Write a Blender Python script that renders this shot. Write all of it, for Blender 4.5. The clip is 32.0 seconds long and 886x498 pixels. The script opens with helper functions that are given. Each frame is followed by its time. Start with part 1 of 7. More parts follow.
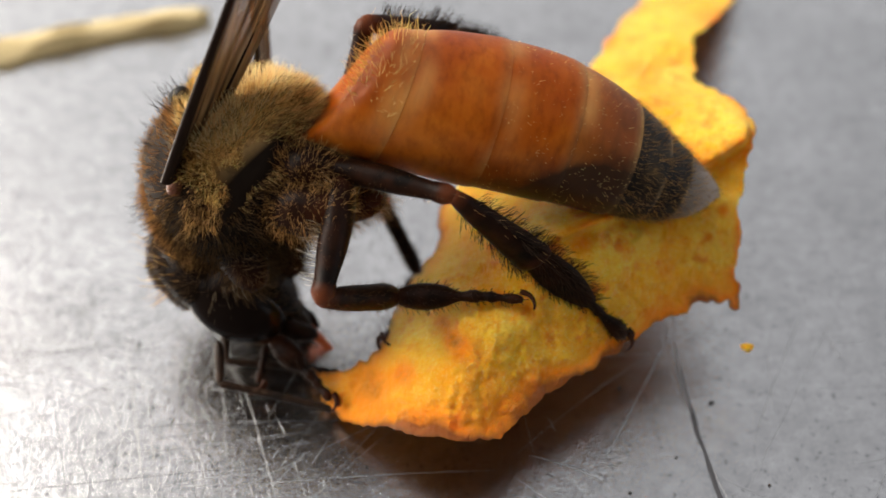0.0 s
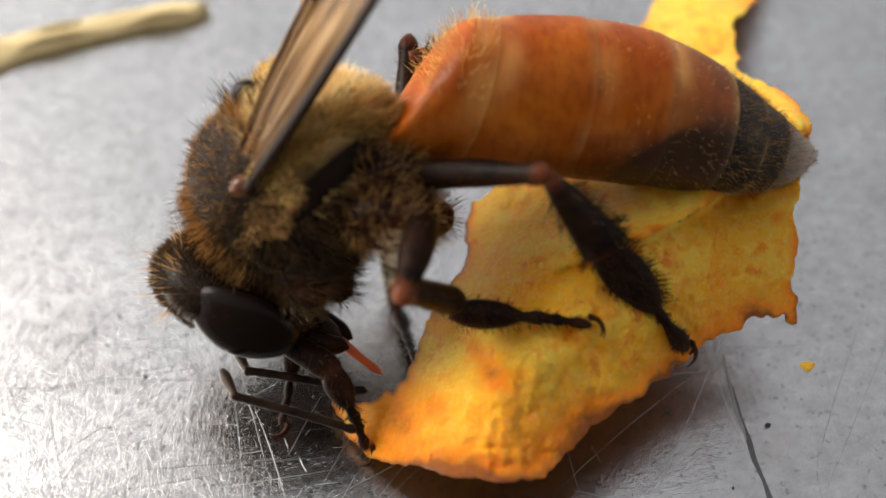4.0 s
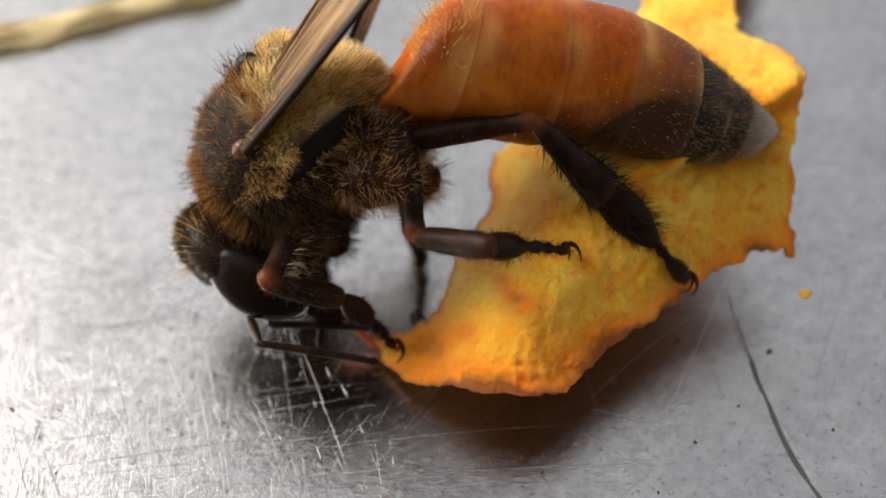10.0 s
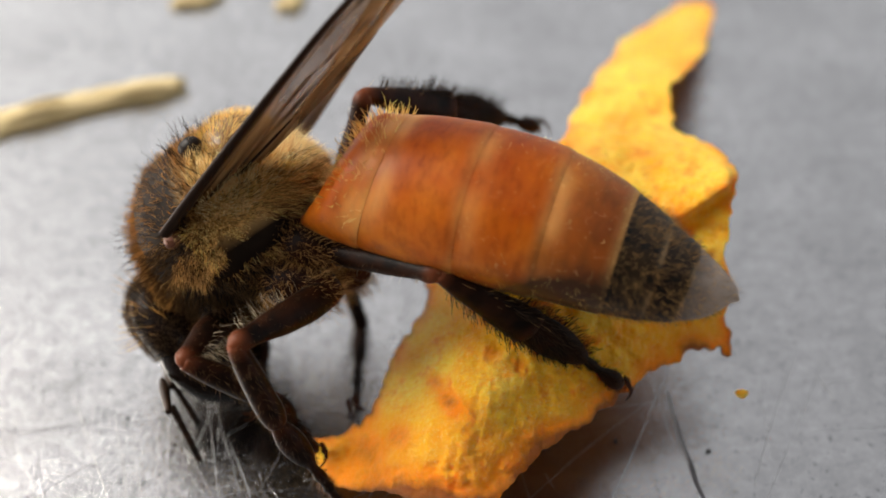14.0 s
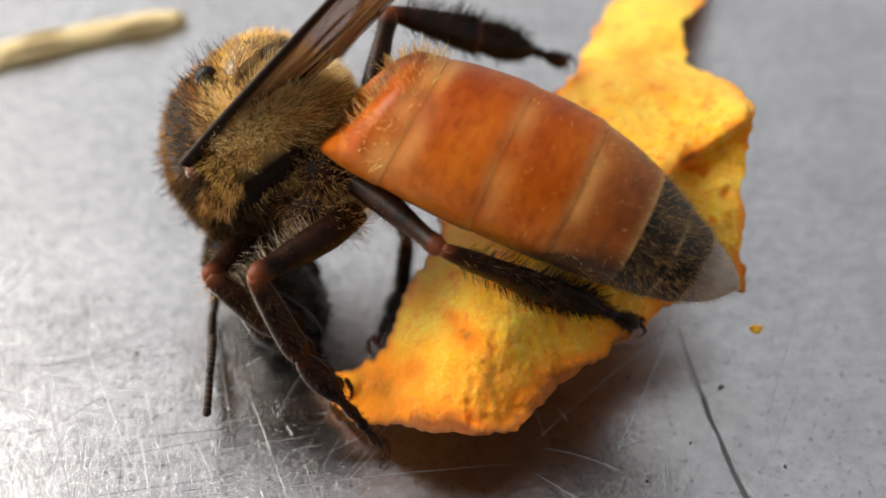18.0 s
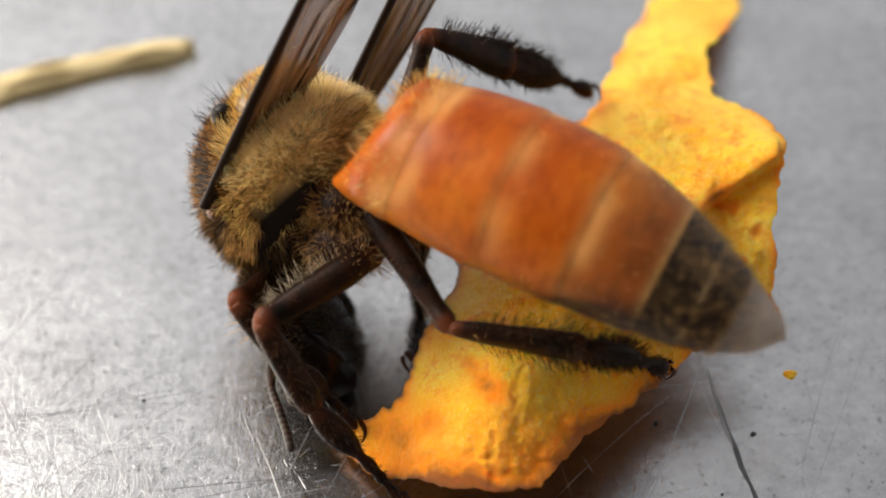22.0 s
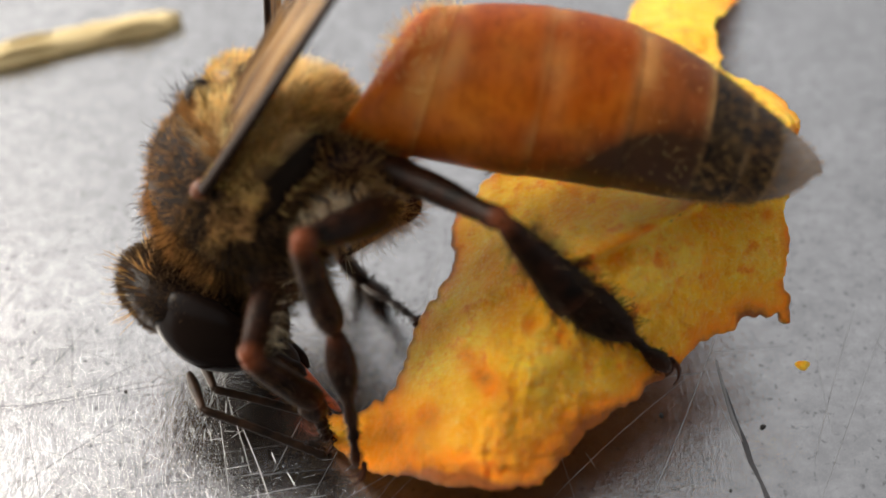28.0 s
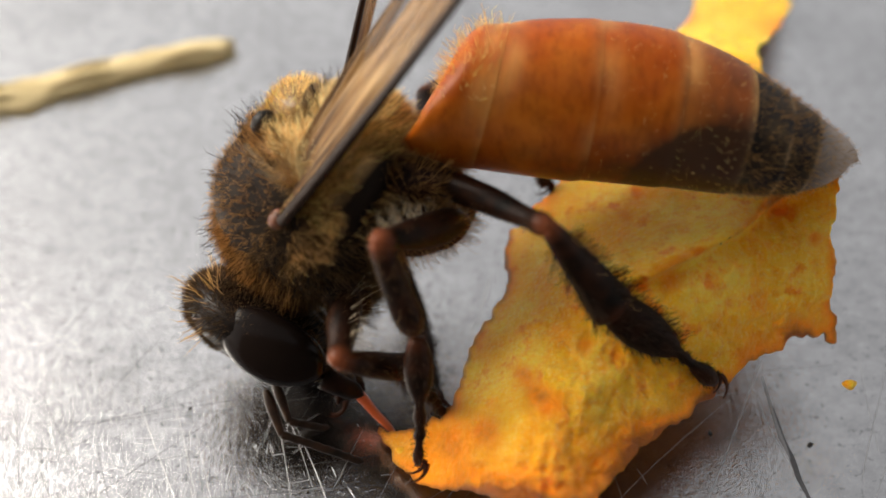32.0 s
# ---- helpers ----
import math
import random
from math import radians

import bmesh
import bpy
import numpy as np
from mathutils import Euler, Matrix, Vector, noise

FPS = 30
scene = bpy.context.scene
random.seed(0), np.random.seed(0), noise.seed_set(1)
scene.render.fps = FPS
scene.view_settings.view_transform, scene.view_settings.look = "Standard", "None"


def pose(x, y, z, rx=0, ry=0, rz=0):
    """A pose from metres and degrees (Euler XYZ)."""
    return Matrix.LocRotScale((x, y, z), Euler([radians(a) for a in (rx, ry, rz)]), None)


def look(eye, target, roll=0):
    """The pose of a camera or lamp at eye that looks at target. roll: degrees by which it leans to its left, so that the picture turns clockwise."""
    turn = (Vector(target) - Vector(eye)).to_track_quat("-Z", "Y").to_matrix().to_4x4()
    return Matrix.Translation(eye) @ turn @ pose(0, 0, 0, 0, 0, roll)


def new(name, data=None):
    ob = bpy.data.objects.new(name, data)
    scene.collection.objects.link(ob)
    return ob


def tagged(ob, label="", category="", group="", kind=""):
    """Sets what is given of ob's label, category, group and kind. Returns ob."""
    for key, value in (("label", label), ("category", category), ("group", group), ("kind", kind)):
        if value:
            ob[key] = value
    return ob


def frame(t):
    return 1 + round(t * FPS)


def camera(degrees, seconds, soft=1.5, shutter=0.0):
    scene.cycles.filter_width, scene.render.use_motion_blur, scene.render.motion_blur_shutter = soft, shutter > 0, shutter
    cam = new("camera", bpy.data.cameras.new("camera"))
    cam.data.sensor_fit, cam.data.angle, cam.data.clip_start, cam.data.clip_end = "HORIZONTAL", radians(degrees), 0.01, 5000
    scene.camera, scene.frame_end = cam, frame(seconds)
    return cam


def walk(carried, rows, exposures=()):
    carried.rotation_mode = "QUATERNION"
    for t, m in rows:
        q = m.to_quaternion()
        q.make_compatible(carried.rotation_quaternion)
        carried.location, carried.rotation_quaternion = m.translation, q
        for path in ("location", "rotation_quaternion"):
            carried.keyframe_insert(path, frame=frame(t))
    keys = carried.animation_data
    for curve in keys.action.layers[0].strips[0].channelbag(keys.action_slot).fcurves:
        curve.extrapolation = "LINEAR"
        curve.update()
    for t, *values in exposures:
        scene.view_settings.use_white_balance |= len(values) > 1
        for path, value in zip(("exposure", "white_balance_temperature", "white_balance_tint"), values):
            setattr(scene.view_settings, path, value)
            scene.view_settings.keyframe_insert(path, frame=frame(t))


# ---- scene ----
# A honey bee feeds on a fried chip that lies on a scratched metal sheet. Lengths are written in millimetres and scaled by MM.
MM = 0.001
cam = camera(42, 32.0, soft=1.7)
cam.data.dof.use_dof = True
cam.data.dof.focus_distance = 27.0 * MM
cam.data.dof.aperture_fstop = 52.0
PATH = [
    (0, pose(0.001760, -0.016649, 0.024507, 43.673, -0.967, 1.895)),
    (0.5, pose(0.001833, -0.015762, 0.024245, 43.690, -0.817, 1.273)),
    (1, pose(0.001524, -0.014652, 0.023572, 42.982, -0.496, 1.012)),
    (1.5, pose(0.001405, -0.014014, 0.023300, 42.334, -0.159, 0.971)),
    (2, pose(0.001304, -0.013879, 0.023348, 42.067, -0.015, 0.979)),
    (2.5, pose(0.001276, -0.014046, 0.023393, 42.061, -0.010, 0.951)),
    (3, pose(0.001210, -0.013981, 0.023513, 41.619, 0.220, 0.829)),
    (3.5, pose(0.001136, -0.013948, 0.023476, 41.722, 0.194, 0.874)),
    (5.5, pose(0.001013, -0.015616, 0.024098, 42.808, 0.426, 0.712)),
    (6, pose(0.000953, -0.016368, 0.024173, 42.099, 0.684, 0.645)),
    (6.5, pose(0.000592, -0.016674, 0.024267, 41.337, 0.811, 0.759)),
    (7, pose(0.000612, -0.017014, 0.024097, 41.007, 0.858, 0.692)),
    (7.5, pose(0.000550, -0.017221, 0.023944, 41.424, 0.671, 0.523)),
    (8, pose(0.000598, -0.017400, 0.024284, 41.902, 0.482, 0.517)),
    (8.5, pose(0.000507, -0.017355, 0.024379, 42.063, 0.375, 0.350)),
    (9, pose(0.000376, -0.016827, 0.024430, 42.691, 0.607, 0.495)),
    (9.5, pose(0.000357, -0.016846, 0.024369, 42.924, 0.356, 0.391)),
    (10, pose(0.000437, -0.017056, 0.024248, 42.546, 0.651, 0.442)),
    (10.5, pose(0.000474, -0.017136, 0.024232, 42.419, 0.723, 0.533)),
    (11, pose(0.000452, -0.017071, 0.024289, 42.122, 0.494, 0.374)),
    (11.5, pose(0.000436, -0.017131, 0.024231, 42.211, 0.346, 0.412)),
    (12, pose(0.000451, -0.017100, 0.024276, 42.144, 0.411, 0.347)),
    (12.5, pose(0.000411, -0.017003, 0.024350, 42.586, 0.413, 0.266)),
    (13, pose(0.001057, -0.016496, 0.024849, 44.251, -0.099, -0.009)),
    (13.5, pose(0.001149, -0.016042, 0.024657, 45.433, -0.577, -0.692)),
    (14, pose(0.001507, -0.016485, 0.024481, 46.409, 0.005, -0.618)),
    (14.5, pose(0.001387, -0.016210, 0.024688, 45.803, -0.621, -0.713)),
    (16.5, pose(0.001767, -0.016601, 0.023901, 47.975, -3.084, -3.314)),
    (17, pose(0.001315, -0.016604, 0.023974, 47.354, -2.495, -3.398)),
    (17.5, pose(0.000811, -0.016718, 0.023944, 45.223, -1.382, -1.796)),
    (18, pose(0.000564, -0.016574, 0.023951, 44.009, -0.973, -1.234)),
    (18.5, pose(0.000418, -0.016021, 0.023854, 45.234, -0.711, -0.890)),
    (19, pose(0.000301, -0.015513, 0.023673, 45.105, -0.584, -0.968)),
    (19.5, pose(0.000183, -0.014816, 0.023549, 44.430, -0.018, -0.702)),
    (20, pose(0.000285, -0.014500, 0.023461, 43.703, 0.081, -0.727)),
    (20.5, pose(0.000347, -0.014440, 0.023463, 43.460, 0.073, -0.778)),
    (21, pose(0.000446, -0.014731, 0.023499, 43.924, -0.259, -1.011)),
    (21.5, pose(0.000505, -0.015561, 0.023921, 44.778, -0.343, -1.280)),
    (22, pose(0.000478, -0.015099, 0.023712, 44.344, -0.239, -1.047)),
    (22.5, pose(0.000466, -0.014713, 0.023536, 43.630, 0.076, -0.966)),
    (23, pose(0.000515, -0.014420, 0.023356, 43.117, -0.091, -1.190)),
    (23.5, pose(0.000688, -0.014003, 0.022985, 42.863, -0.015, -1.389)),
    (24, pose(0.000678, -0.013941, 0.022903, 42.873, -0.015, -1.483)),
    (24.5, pose(0.000701, -0.013957, 0.022879, 42.871, -0.059, -1.351)),
    (25, pose(0.000633, -0.014030, 0.022867, 42.998, -0.302, -1.488)),
    (25.5, pose(0.000642, -0.013966, 0.022979, 42.782, -0.077, -1.580)),
    (27.5, pose(0.000715, -0.014008, 0.023025, 42.849, -0.072, -1.118)),
    (28, pose(0.000605, -0.013947, 0.022922, 42.988, -0.241, -1.054)),
    (28.5, pose(0.000571, -0.013936, 0.022902, 43.159, 0.084, -1.182)),
    (29, pose(0.000585, -0.014005, 0.022954, 43.221, 0.097, -1.066)),
    (29.5, pose(0.000579, -0.013969, 0.022929, 43.257, -0.022, -1.140)),
    (30, pose(0.000596, -0.014000, 0.022908, 43.320, -0.020, -1.118)),
    (30.5, pose(0.000475, -0.014066, 0.022968, 43.278, -0.160, -1.136)),
    (31, pose(0.000456, -0.014075, 0.022956, 43.399, 0.187, -0.866)),
    (31.5, pose(0.000353, -0.013980, 0.023047, 43.309, 0.339, -0.753)),
    (32, pose(-0.000160, -0.014467, 0.023655, 43.841, 0.605, -0.229)),
]
walk(cam, PATH, exposures=((0.0, 0.57, 6900, 11), (3.5, 0.55, 6900, 11), (6.0, 0.51, 6900, 11), (12.0, 0.51, 6900, 11), (14.0, 0.53, 6900, 11), (17.0, 0.79, 6900, 11), (18.5, 0.55, 6900, 11), (22.0, 0.55, 6950, 11), (24.0, 0.63, 7000, 11), (32.0, 0.55, 7000, 11)))

# world, sun, exposure
world = bpy.data.worlds.new("sky")
scene.world = world
world.use_nodes = True
SUN_AZ, SUN_EL = radians(-73), radians(36)  # hazy sun, high over the bee's head
wn = world.node_tree.nodes
sky = wn.new("ShaderNodeTexSky")
sky.sky_type, sky.sun_disc = "NISHITA", False
sky.sun_elevation, sky.sun_rotation = SUN_EL, SUN_AZ
sky.dust_density, sky.air_density, sky.ozone_density = 3.5, 1.0, 1.0
veil = wn.new("ShaderNodeHueSaturation")  # thin cloud greys the blue
veil.inputs["Saturation"].default_value = 0.22
world.node_tree.links.new(sky.outputs[0], veil.inputs["Color"])
world.node_tree.links.new(veil.outputs[0], wn["Background"].inputs[0])
wn["Background"].inputs[1].default_value = 0.15
sun_dir = Vector((math.sin(SUN_AZ) * math.cos(SUN_EL), math.cos(SUN_AZ) * math.cos(SUN_EL), math.sin(SUN_EL)))
sun = new("sun", bpy.data.lights.new("sun", "SUN"))
sun.data.energy, sun.data.angle, sun.data.color = 2.0, radians(38), (1.0, 0.94, 0.85)
sun.matrix_basis = look(sun_dir * 2, (0, 0, 0))


# ---- materials ----
def material(name, base=(0.5, 0.5, 0.5), rough=0.5, metal=0.0, **more):
    m = bpy.data.materials.new(name)
    m.use_nodes = True
    b = m.node_tree.nodes["Principled BSDF"]
    b.inputs["Base Color"].default_value = (*base, 1)
    b.inputs["Roughness"].default_value = rough
    b.inputs["Metallic"].default_value = metal
    for key, value in more.items():
        b.inputs[key.replace("_", " ").title().replace("Ior", "IOR")].default_value = value
    return m


def node(m, kind, **settings):
    n = m.node_tree.nodes.new("ShaderNode" + kind)
    for key, value in settings.items():
        if key.startswith("in_"):
            n.inputs[key[3:].replace("_", " ").title().replace("W", "W")].default_value = value
    return n


def link(m, a, b):
    m.node_tree.links.new(a, b)


def bsdf(m):
    return m.node_tree.nodes["Principled BSDF"]


def coords(m, scale=(1, 1, 1), use="Object", turn=0.0):
    """Coordinates in millimetres."""
    c, s = node(m, "TexCoord"), node(m, "Mapping")
    s.inputs["Scale"].default_value = [1000.0 * k for k in scale]
    s.inputs["Rotation"].default_value = (0, 0, radians(turn))
    link(m, c.outputs[use], s.inputs[0])
    return s.outputs[0]


def noise_of(m, vec, scale, detail=4.0, rough=0.55):
    n = node(m, "TexNoise")
    n.inputs["Scale"].default_value, n.inputs["Detail"].default_value, n.inputs["Roughness"].default_value = scale, detail, rough
    link(m, vec, n.inputs["Vector"])
    return n.outputs["Fac"]


def ramp(m, fac, stops):
    n = node(m, "ValToRGB")
    e = n.color_ramp.elements
    while len(e) < len(stops):
        e.new(0.5)
    for k, (p, col) in enumerate(stops):
        e[k].position = p
        e[k].color = (*col, 1) if len(col) == 3 else col
    link(m, fac, n.inputs[0])
    return n.outputs[0]


def grey(m, fac, a, b, va, vb):
    n = node(m, "MapRange")
    for k, v in zip(("From Min", "From Max", "To Min", "To Max"), (a, b, va, vb)):
        n.inputs[k].default_value = v
    link(m, fac, n.inputs["Value"])
    return n.outputs[0]


def mix(m, fac, a, b, how="MIX"):
    n = node(m, "Mix")
    n.data_type, n.blend_type = "RGBA", how
    for k, v in ((0, fac), (6, a), (7, b)):
        if isinstance(v, (int, float)):
            n.inputs[k].default_value = v
        elif isinstance(v, tuple):
            n.inputs[k].default_value = (*v, 1)
        else:
            link(m, v, n.inputs[k])
    return n.outputs[2]


def bump(m, height, strength=0.3, distance=0.05):
    n = node(m, "Bump")
    n.inputs["Strength"].default_value, n.inputs["Distance"].default_value = strength, distance * MM
    link(m, height, n.inputs["Height"])
    link(m, n.outputs[0], bsdf(m).inputs["Normal"])


def attribute(m, name):
    n = node(m, "Attribute")
    n.attribute_name = name
    return n.outputs["Fac"]


# worn, scratched, softly reflecting metal
METAL = material("worn_metal", (0.8, 0.8, 0.8), 0.3, 1.0)
v = coords(METAL)
cloud, fine = noise_of(METAL, v, 0.28, 4), noise_of(METAL, v, 2.2, 6, 0.7)
grain = noise_of(METAL, coords(METAL, (1.0, 0.22, 1.0)), 9.0, 4, 0.7)
tone = mix(METAL, 0.4, ramp(METAL, cloud, [(0.3, (0.5, 0.5, 0.502)), (0.7, (0.75, 0.75, 0.75))]), ramp(METAL, fine, [(0.3, (0.38, 0.38, 0.382)), (0.65, (0.8, 0.8, 0.795))]))
pits = ramp(METAL, noise_of(METAL, v, 5.0, 3, 0.6), [(0.6, (0, 0, 0)), (0.68, (1, 1, 1))])
dents = noise_of(METAL, v, 6.0, 5, 0.7)
rubbed = noise_of(METAL, coords(METAL, (1.0, 0.06, 1.0), turn=80), 9.0, 3, 0.7)
link(METAL, mix(METAL, grey(METAL, pits, 0.0, 1.0, 0.0, 0.5), tone, (0.14, 0.14, 0.14)), bsdf(METAL).inputs["Base Color"])
link(METAL, grey(METAL, mix(METAL, 0.5, fine, cloud), 0.35, 0.65, 0.06, 0.14), bsdf(METAL).inputs["Roughness"])
glint = noise_of(METAL, v, 22.0, 2, 0.6)
bump(METAL, mix(METAL, 0.16, mix(METAL, 0.12, mix(METAL, 0.25, dents, grain), rubbed), glint), 0.9, 0.03)
SCRATCH_LIGHT = material("scratch_bright_metal", (0.36, 0.36, 0.355), 0.45, 1.0)
SCRATCH_GLINT = material("scratch_glinting_metal", (0.5, 0.5, 0.495), 0.32, 1.0)
SCRATCH_DARK = material("scratch_dark_metal", (0.1, 0.1, 0.105), 0.5, 0.6)
SPECK = material("dark_speck", (0.03, 0.027, 0.025), 0.7)

# surface of the added light-blocking slab behind the camera
BLOCKER = material("dark_blocker", (0.06, 0.045, 0.035), 0.8)
v = coords(BLOCKER)
link(BLOCKER, ramp(BLOCKER, noise_of(BLOCKER, v, 0.05, 5), [(0.3, (0.045, 0.034, 0.027)), (0.7, (0.08, 0.06, 0.047))]), bsdf(BLOCKER).inputs["Base Color"])
bump(BLOCKER, noise_of(BLOCKER, v, 0.4, 5), 0.4, 1.0)

# fried dough, browned along its edges
CHIP = material("fried_dough", (0.8, 0.5, 0.1), 0.36, specular_ior_level=0.25)
v = coords(CHIP)
toast, crumb, blot = attribute(CHIP, "toast"), noise_of(CHIP, v, 2.6, 6, 0.7), noise_of(CHIP, v, 0.6, 5, 0.65)
grit = noise_of(CHIP, v, 11.0, 4, 0.75)
cell = node(CHIP, "TexVoronoi")
cell.inputs["Scale"].default_value = 4.5
link(CHIP, v, cell.inputs["Vector"])
pearl = grey(CHIP, cell.outputs["Distance"], 0.0, 0.7, 1.0, 0.0)  # tiny fried grains
body = ramp(CHIP, blot, [(0.3, (1.0, 0.38, 0.012)), (0.45, (1.0, 0.52, 0.03)), (0.62, (1.0, 0.64, 0.08))])
body = mix(CHIP, grey(CHIP, crumb, 0.52, 0.36, 0.0, 0.75), body, (0.96, 0.34, 0.012))
body = mix(CHIP, grey(CHIP, grit, 0.52, 0.68, 0.0, 0.45), body, (1.0, 0.86, 0.4))
body = mix(CHIP, grey(CHIP, grit, 0.44, 0.32, 0.0, 0.3), body, (0.85, 0.28, 0.012))
freckle = ramp(CHIP, noise_of(CHIP, coords(CHIP, (1.0, 0.7, 1.0)), 1.7, 4, 0.6), [(0.57, (0, 0, 0)), (0.67, (1, 1, 1))])
body = mix(CHIP, grey(CHIP, freckle, 0.0, 1.0, 0.0, 0.75), body, (0.85, 0.2, 0.01))
n = node(CHIP, "Math")
n.operation = "MULTIPLY_ADD"
link(CHIP, crumb, n.inputs[0])
n.inputs[1].default_value = 0.9
link(CHIP, toast, n.inputs[2])
body = mix(CHIP, grey(CHIP, n.outputs[0], 0.56, 0.95, 0.0, 0.8), body, (0.9, 0.26, 0.01))
body = mix(CHIP, grey(CHIP, n.outputs[0], 1.0, 1.55, 0.0, 0.9), body, (0.25, 0.07, 0.012))
fried_shade = attribute(CHIP, "fried_shade")  # shade painted into the underside as a dark brown
body = mix(CHIP, fried_shade, body, ramp(CHIP, blot, [(0.3, (0.13, 0.036, 0.005)), (0.7, (0.26, 0.085, 0.012))]))
link(CHIP, grey(CHIP, fried_shade, 0.0, 1.0, 0.8, 0.15), bsdf(CHIP).inputs["Subsurface Weight"])
link(CHIP, body, bsdf(CHIP).inputs["Base Color"])
bump(CHIP, mix(CHIP, 0.6, mix(CHIP, 0.4, crumb, pearl), grit), 0.8, 0.3)
bsdf(CHIP).inputs["Subsurface Radius"].default_value = (0.7, 0.45, 0.14)
bsdf(CHIP).inputs["Subsurface Scale"].default_value = 0.3 * MM

STRAW = material("dry_straw", (0.5, 0.42, 0.2), 0.7)
v = coords(STRAW)
link(STRAW, ramp(STRAW, noise_of(STRAW, v, 0.8, 5), [(0.3, (0.52, 0.4, 0.19)), (0.7, (0.68, 0.55, 0.29))]), bsdf(STRAW).inputs["Base Color"])
bump(STRAW, noise_of(STRAW, v, 3.0), 0.4, 0.15)

# bee
SHELL = material("dark_chitin", (0.03, 0.018, 0.012), 0.4, specular_ior_level=0.15)
v = coords(SHELL)
link(SHELL, ramp(SHELL, noise_of(SHELL, v, 1.6, 4), [(0.35, (0.007, 0.005, 0.004)), (0.7, (0.035, 0.018, 0.01))]), bsdf(SHELL).inputs["Base Color"])
bump(SHELL, noise_of(SHELL, v, 9.0), 0.25, 0.03)

SKULL = material("head_shell", (0.03, 0.018, 0.012), 0.24, specular_ior_level=0.1)
v = coords(SKULL)
link(SKULL, ramp(SKULL, noise_of(SKULL, v, 1.4, 4), [(0.35, (0.003, 0.002, 0.0015)), (0.7, (0.018, 0.009, 0.005))]), bsdf(SKULL).inputs["Base Color"])
bump(SKULL, noise_of(SKULL, v, 16.0), 0.35, 0.03)

PLUSH = material("furry_hide", (0.1, 0.06, 0.03), 0.6, specular_ior_level=0.08)
v = coords(PLUSH)
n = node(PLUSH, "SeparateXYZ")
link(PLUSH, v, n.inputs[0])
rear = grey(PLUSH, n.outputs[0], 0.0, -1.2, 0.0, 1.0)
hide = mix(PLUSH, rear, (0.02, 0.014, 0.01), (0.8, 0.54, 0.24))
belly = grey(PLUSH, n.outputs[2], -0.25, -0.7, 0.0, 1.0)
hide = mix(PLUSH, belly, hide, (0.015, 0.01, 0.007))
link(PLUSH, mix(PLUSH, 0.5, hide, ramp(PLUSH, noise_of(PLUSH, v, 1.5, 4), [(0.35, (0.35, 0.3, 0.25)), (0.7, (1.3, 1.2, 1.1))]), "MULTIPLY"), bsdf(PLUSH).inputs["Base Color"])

LEG = material("leg_chitin", (0.04, 0.02, 0.012), 0.4, specular_ior_level=0.1)
v = coords(LEG)
joint = attribute(LEG, "joint")
leg_dark = ramp(LEG, noise_of(LEG, v, 2.0, 4), [(0.35, (0.004, 0.002, 0.0012)), (0.75, (0.028, 0.009, 0.0035))])
link(LEG, mix(LEG, joint, leg_dark, (0.13, 0.036, 0.014)), bsdf(LEG).inputs["Base Color"])
bump(LEG, noise_of(LEG, v, 8.0), 0.3, 0.03)

TERGITE = material("amber_tergite", (0.6, 0.22, 0.05), 0.36, specular_ior_level=0.16)
v = coords(TERGITE)
band, pigment_shade = attribute(TERGITE, "band"), attribute(TERGITE, "pigment_shade")
amber = ramp(TERGITE, noise_of(TERGITE, v, 0.55, 4), [(0.3, (0.28, 0.044, 0.002)), (0.5, (0.38, 0.08, 0.004)), (0.7, (0.5, 0.145, 0.012))])
amber = mix(TERGITE, 0.8, amber, ramp(TERGITE, noise_of(TERGITE, coords(TERGITE, (1.0, 0.45, 0.45)), 4.5, 5, 0.65), [(0.3, (0.6, 0.52, 0.5)), (0.55, (1.0, 1.0, 1.0))]), "MULTIPLY")
amber = mix(TERGITE, grey(TERGITE, band, 0.0, 1.0, 0.0, 0.65), amber, (0.86, 0.5, 0.17))
# dark pigment of the rear plates, with underside shade painted in
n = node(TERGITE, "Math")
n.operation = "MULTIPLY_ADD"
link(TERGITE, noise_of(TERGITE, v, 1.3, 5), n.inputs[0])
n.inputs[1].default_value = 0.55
link(TERGITE, pigment_shade, n.inputs[2])
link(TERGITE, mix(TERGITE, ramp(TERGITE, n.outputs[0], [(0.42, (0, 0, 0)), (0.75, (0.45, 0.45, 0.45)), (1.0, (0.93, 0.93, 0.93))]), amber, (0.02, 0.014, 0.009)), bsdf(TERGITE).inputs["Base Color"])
bump(TERGITE, noise_of(TERGITE, v, 6.0, 5), 0.2, 0.04)
bsdf(TERGITE).inputs["Subsurface Weight"].default_value = 0.12
bsdf(TERGITE).inputs["Subsurface Radius"].default_value = (1.0, 0.3, 0.08)
bsdf(TERGITE).inputs["Subsurface Scale"].default_value = 0.6 * MM

BLACK = material("sooty_tergite", (0.02, 0.015, 0.01), 0.42, specular_ior_level=0.2)
v = coords(BLACK)
link(BLACK, mix(BLACK, attribute(BLACK, "band"), ramp(BLACK, noise_of(BLACK, v, 1.7, 5), [(0.4, (0.007, 0.005, 0.004)), (0.6, (0.035, 0.022, 0.01)), (0.75, (0.15, 0.09, 0.03))]), (0.42, 0.31, 0.17)), bsdf(BLACK).inputs["Base Color"])
bump(BLACK, noise_of(BLACK, v, 7.0), 0.3, 0.04)
ASHEN = material("ashen_tergite", (0.16, 0.13, 0.11), 0.5)
v = coords(ASHEN)
n = node(ASHEN, "SeparateXYZ")
link(ASHEN, v, n.inputs[0])
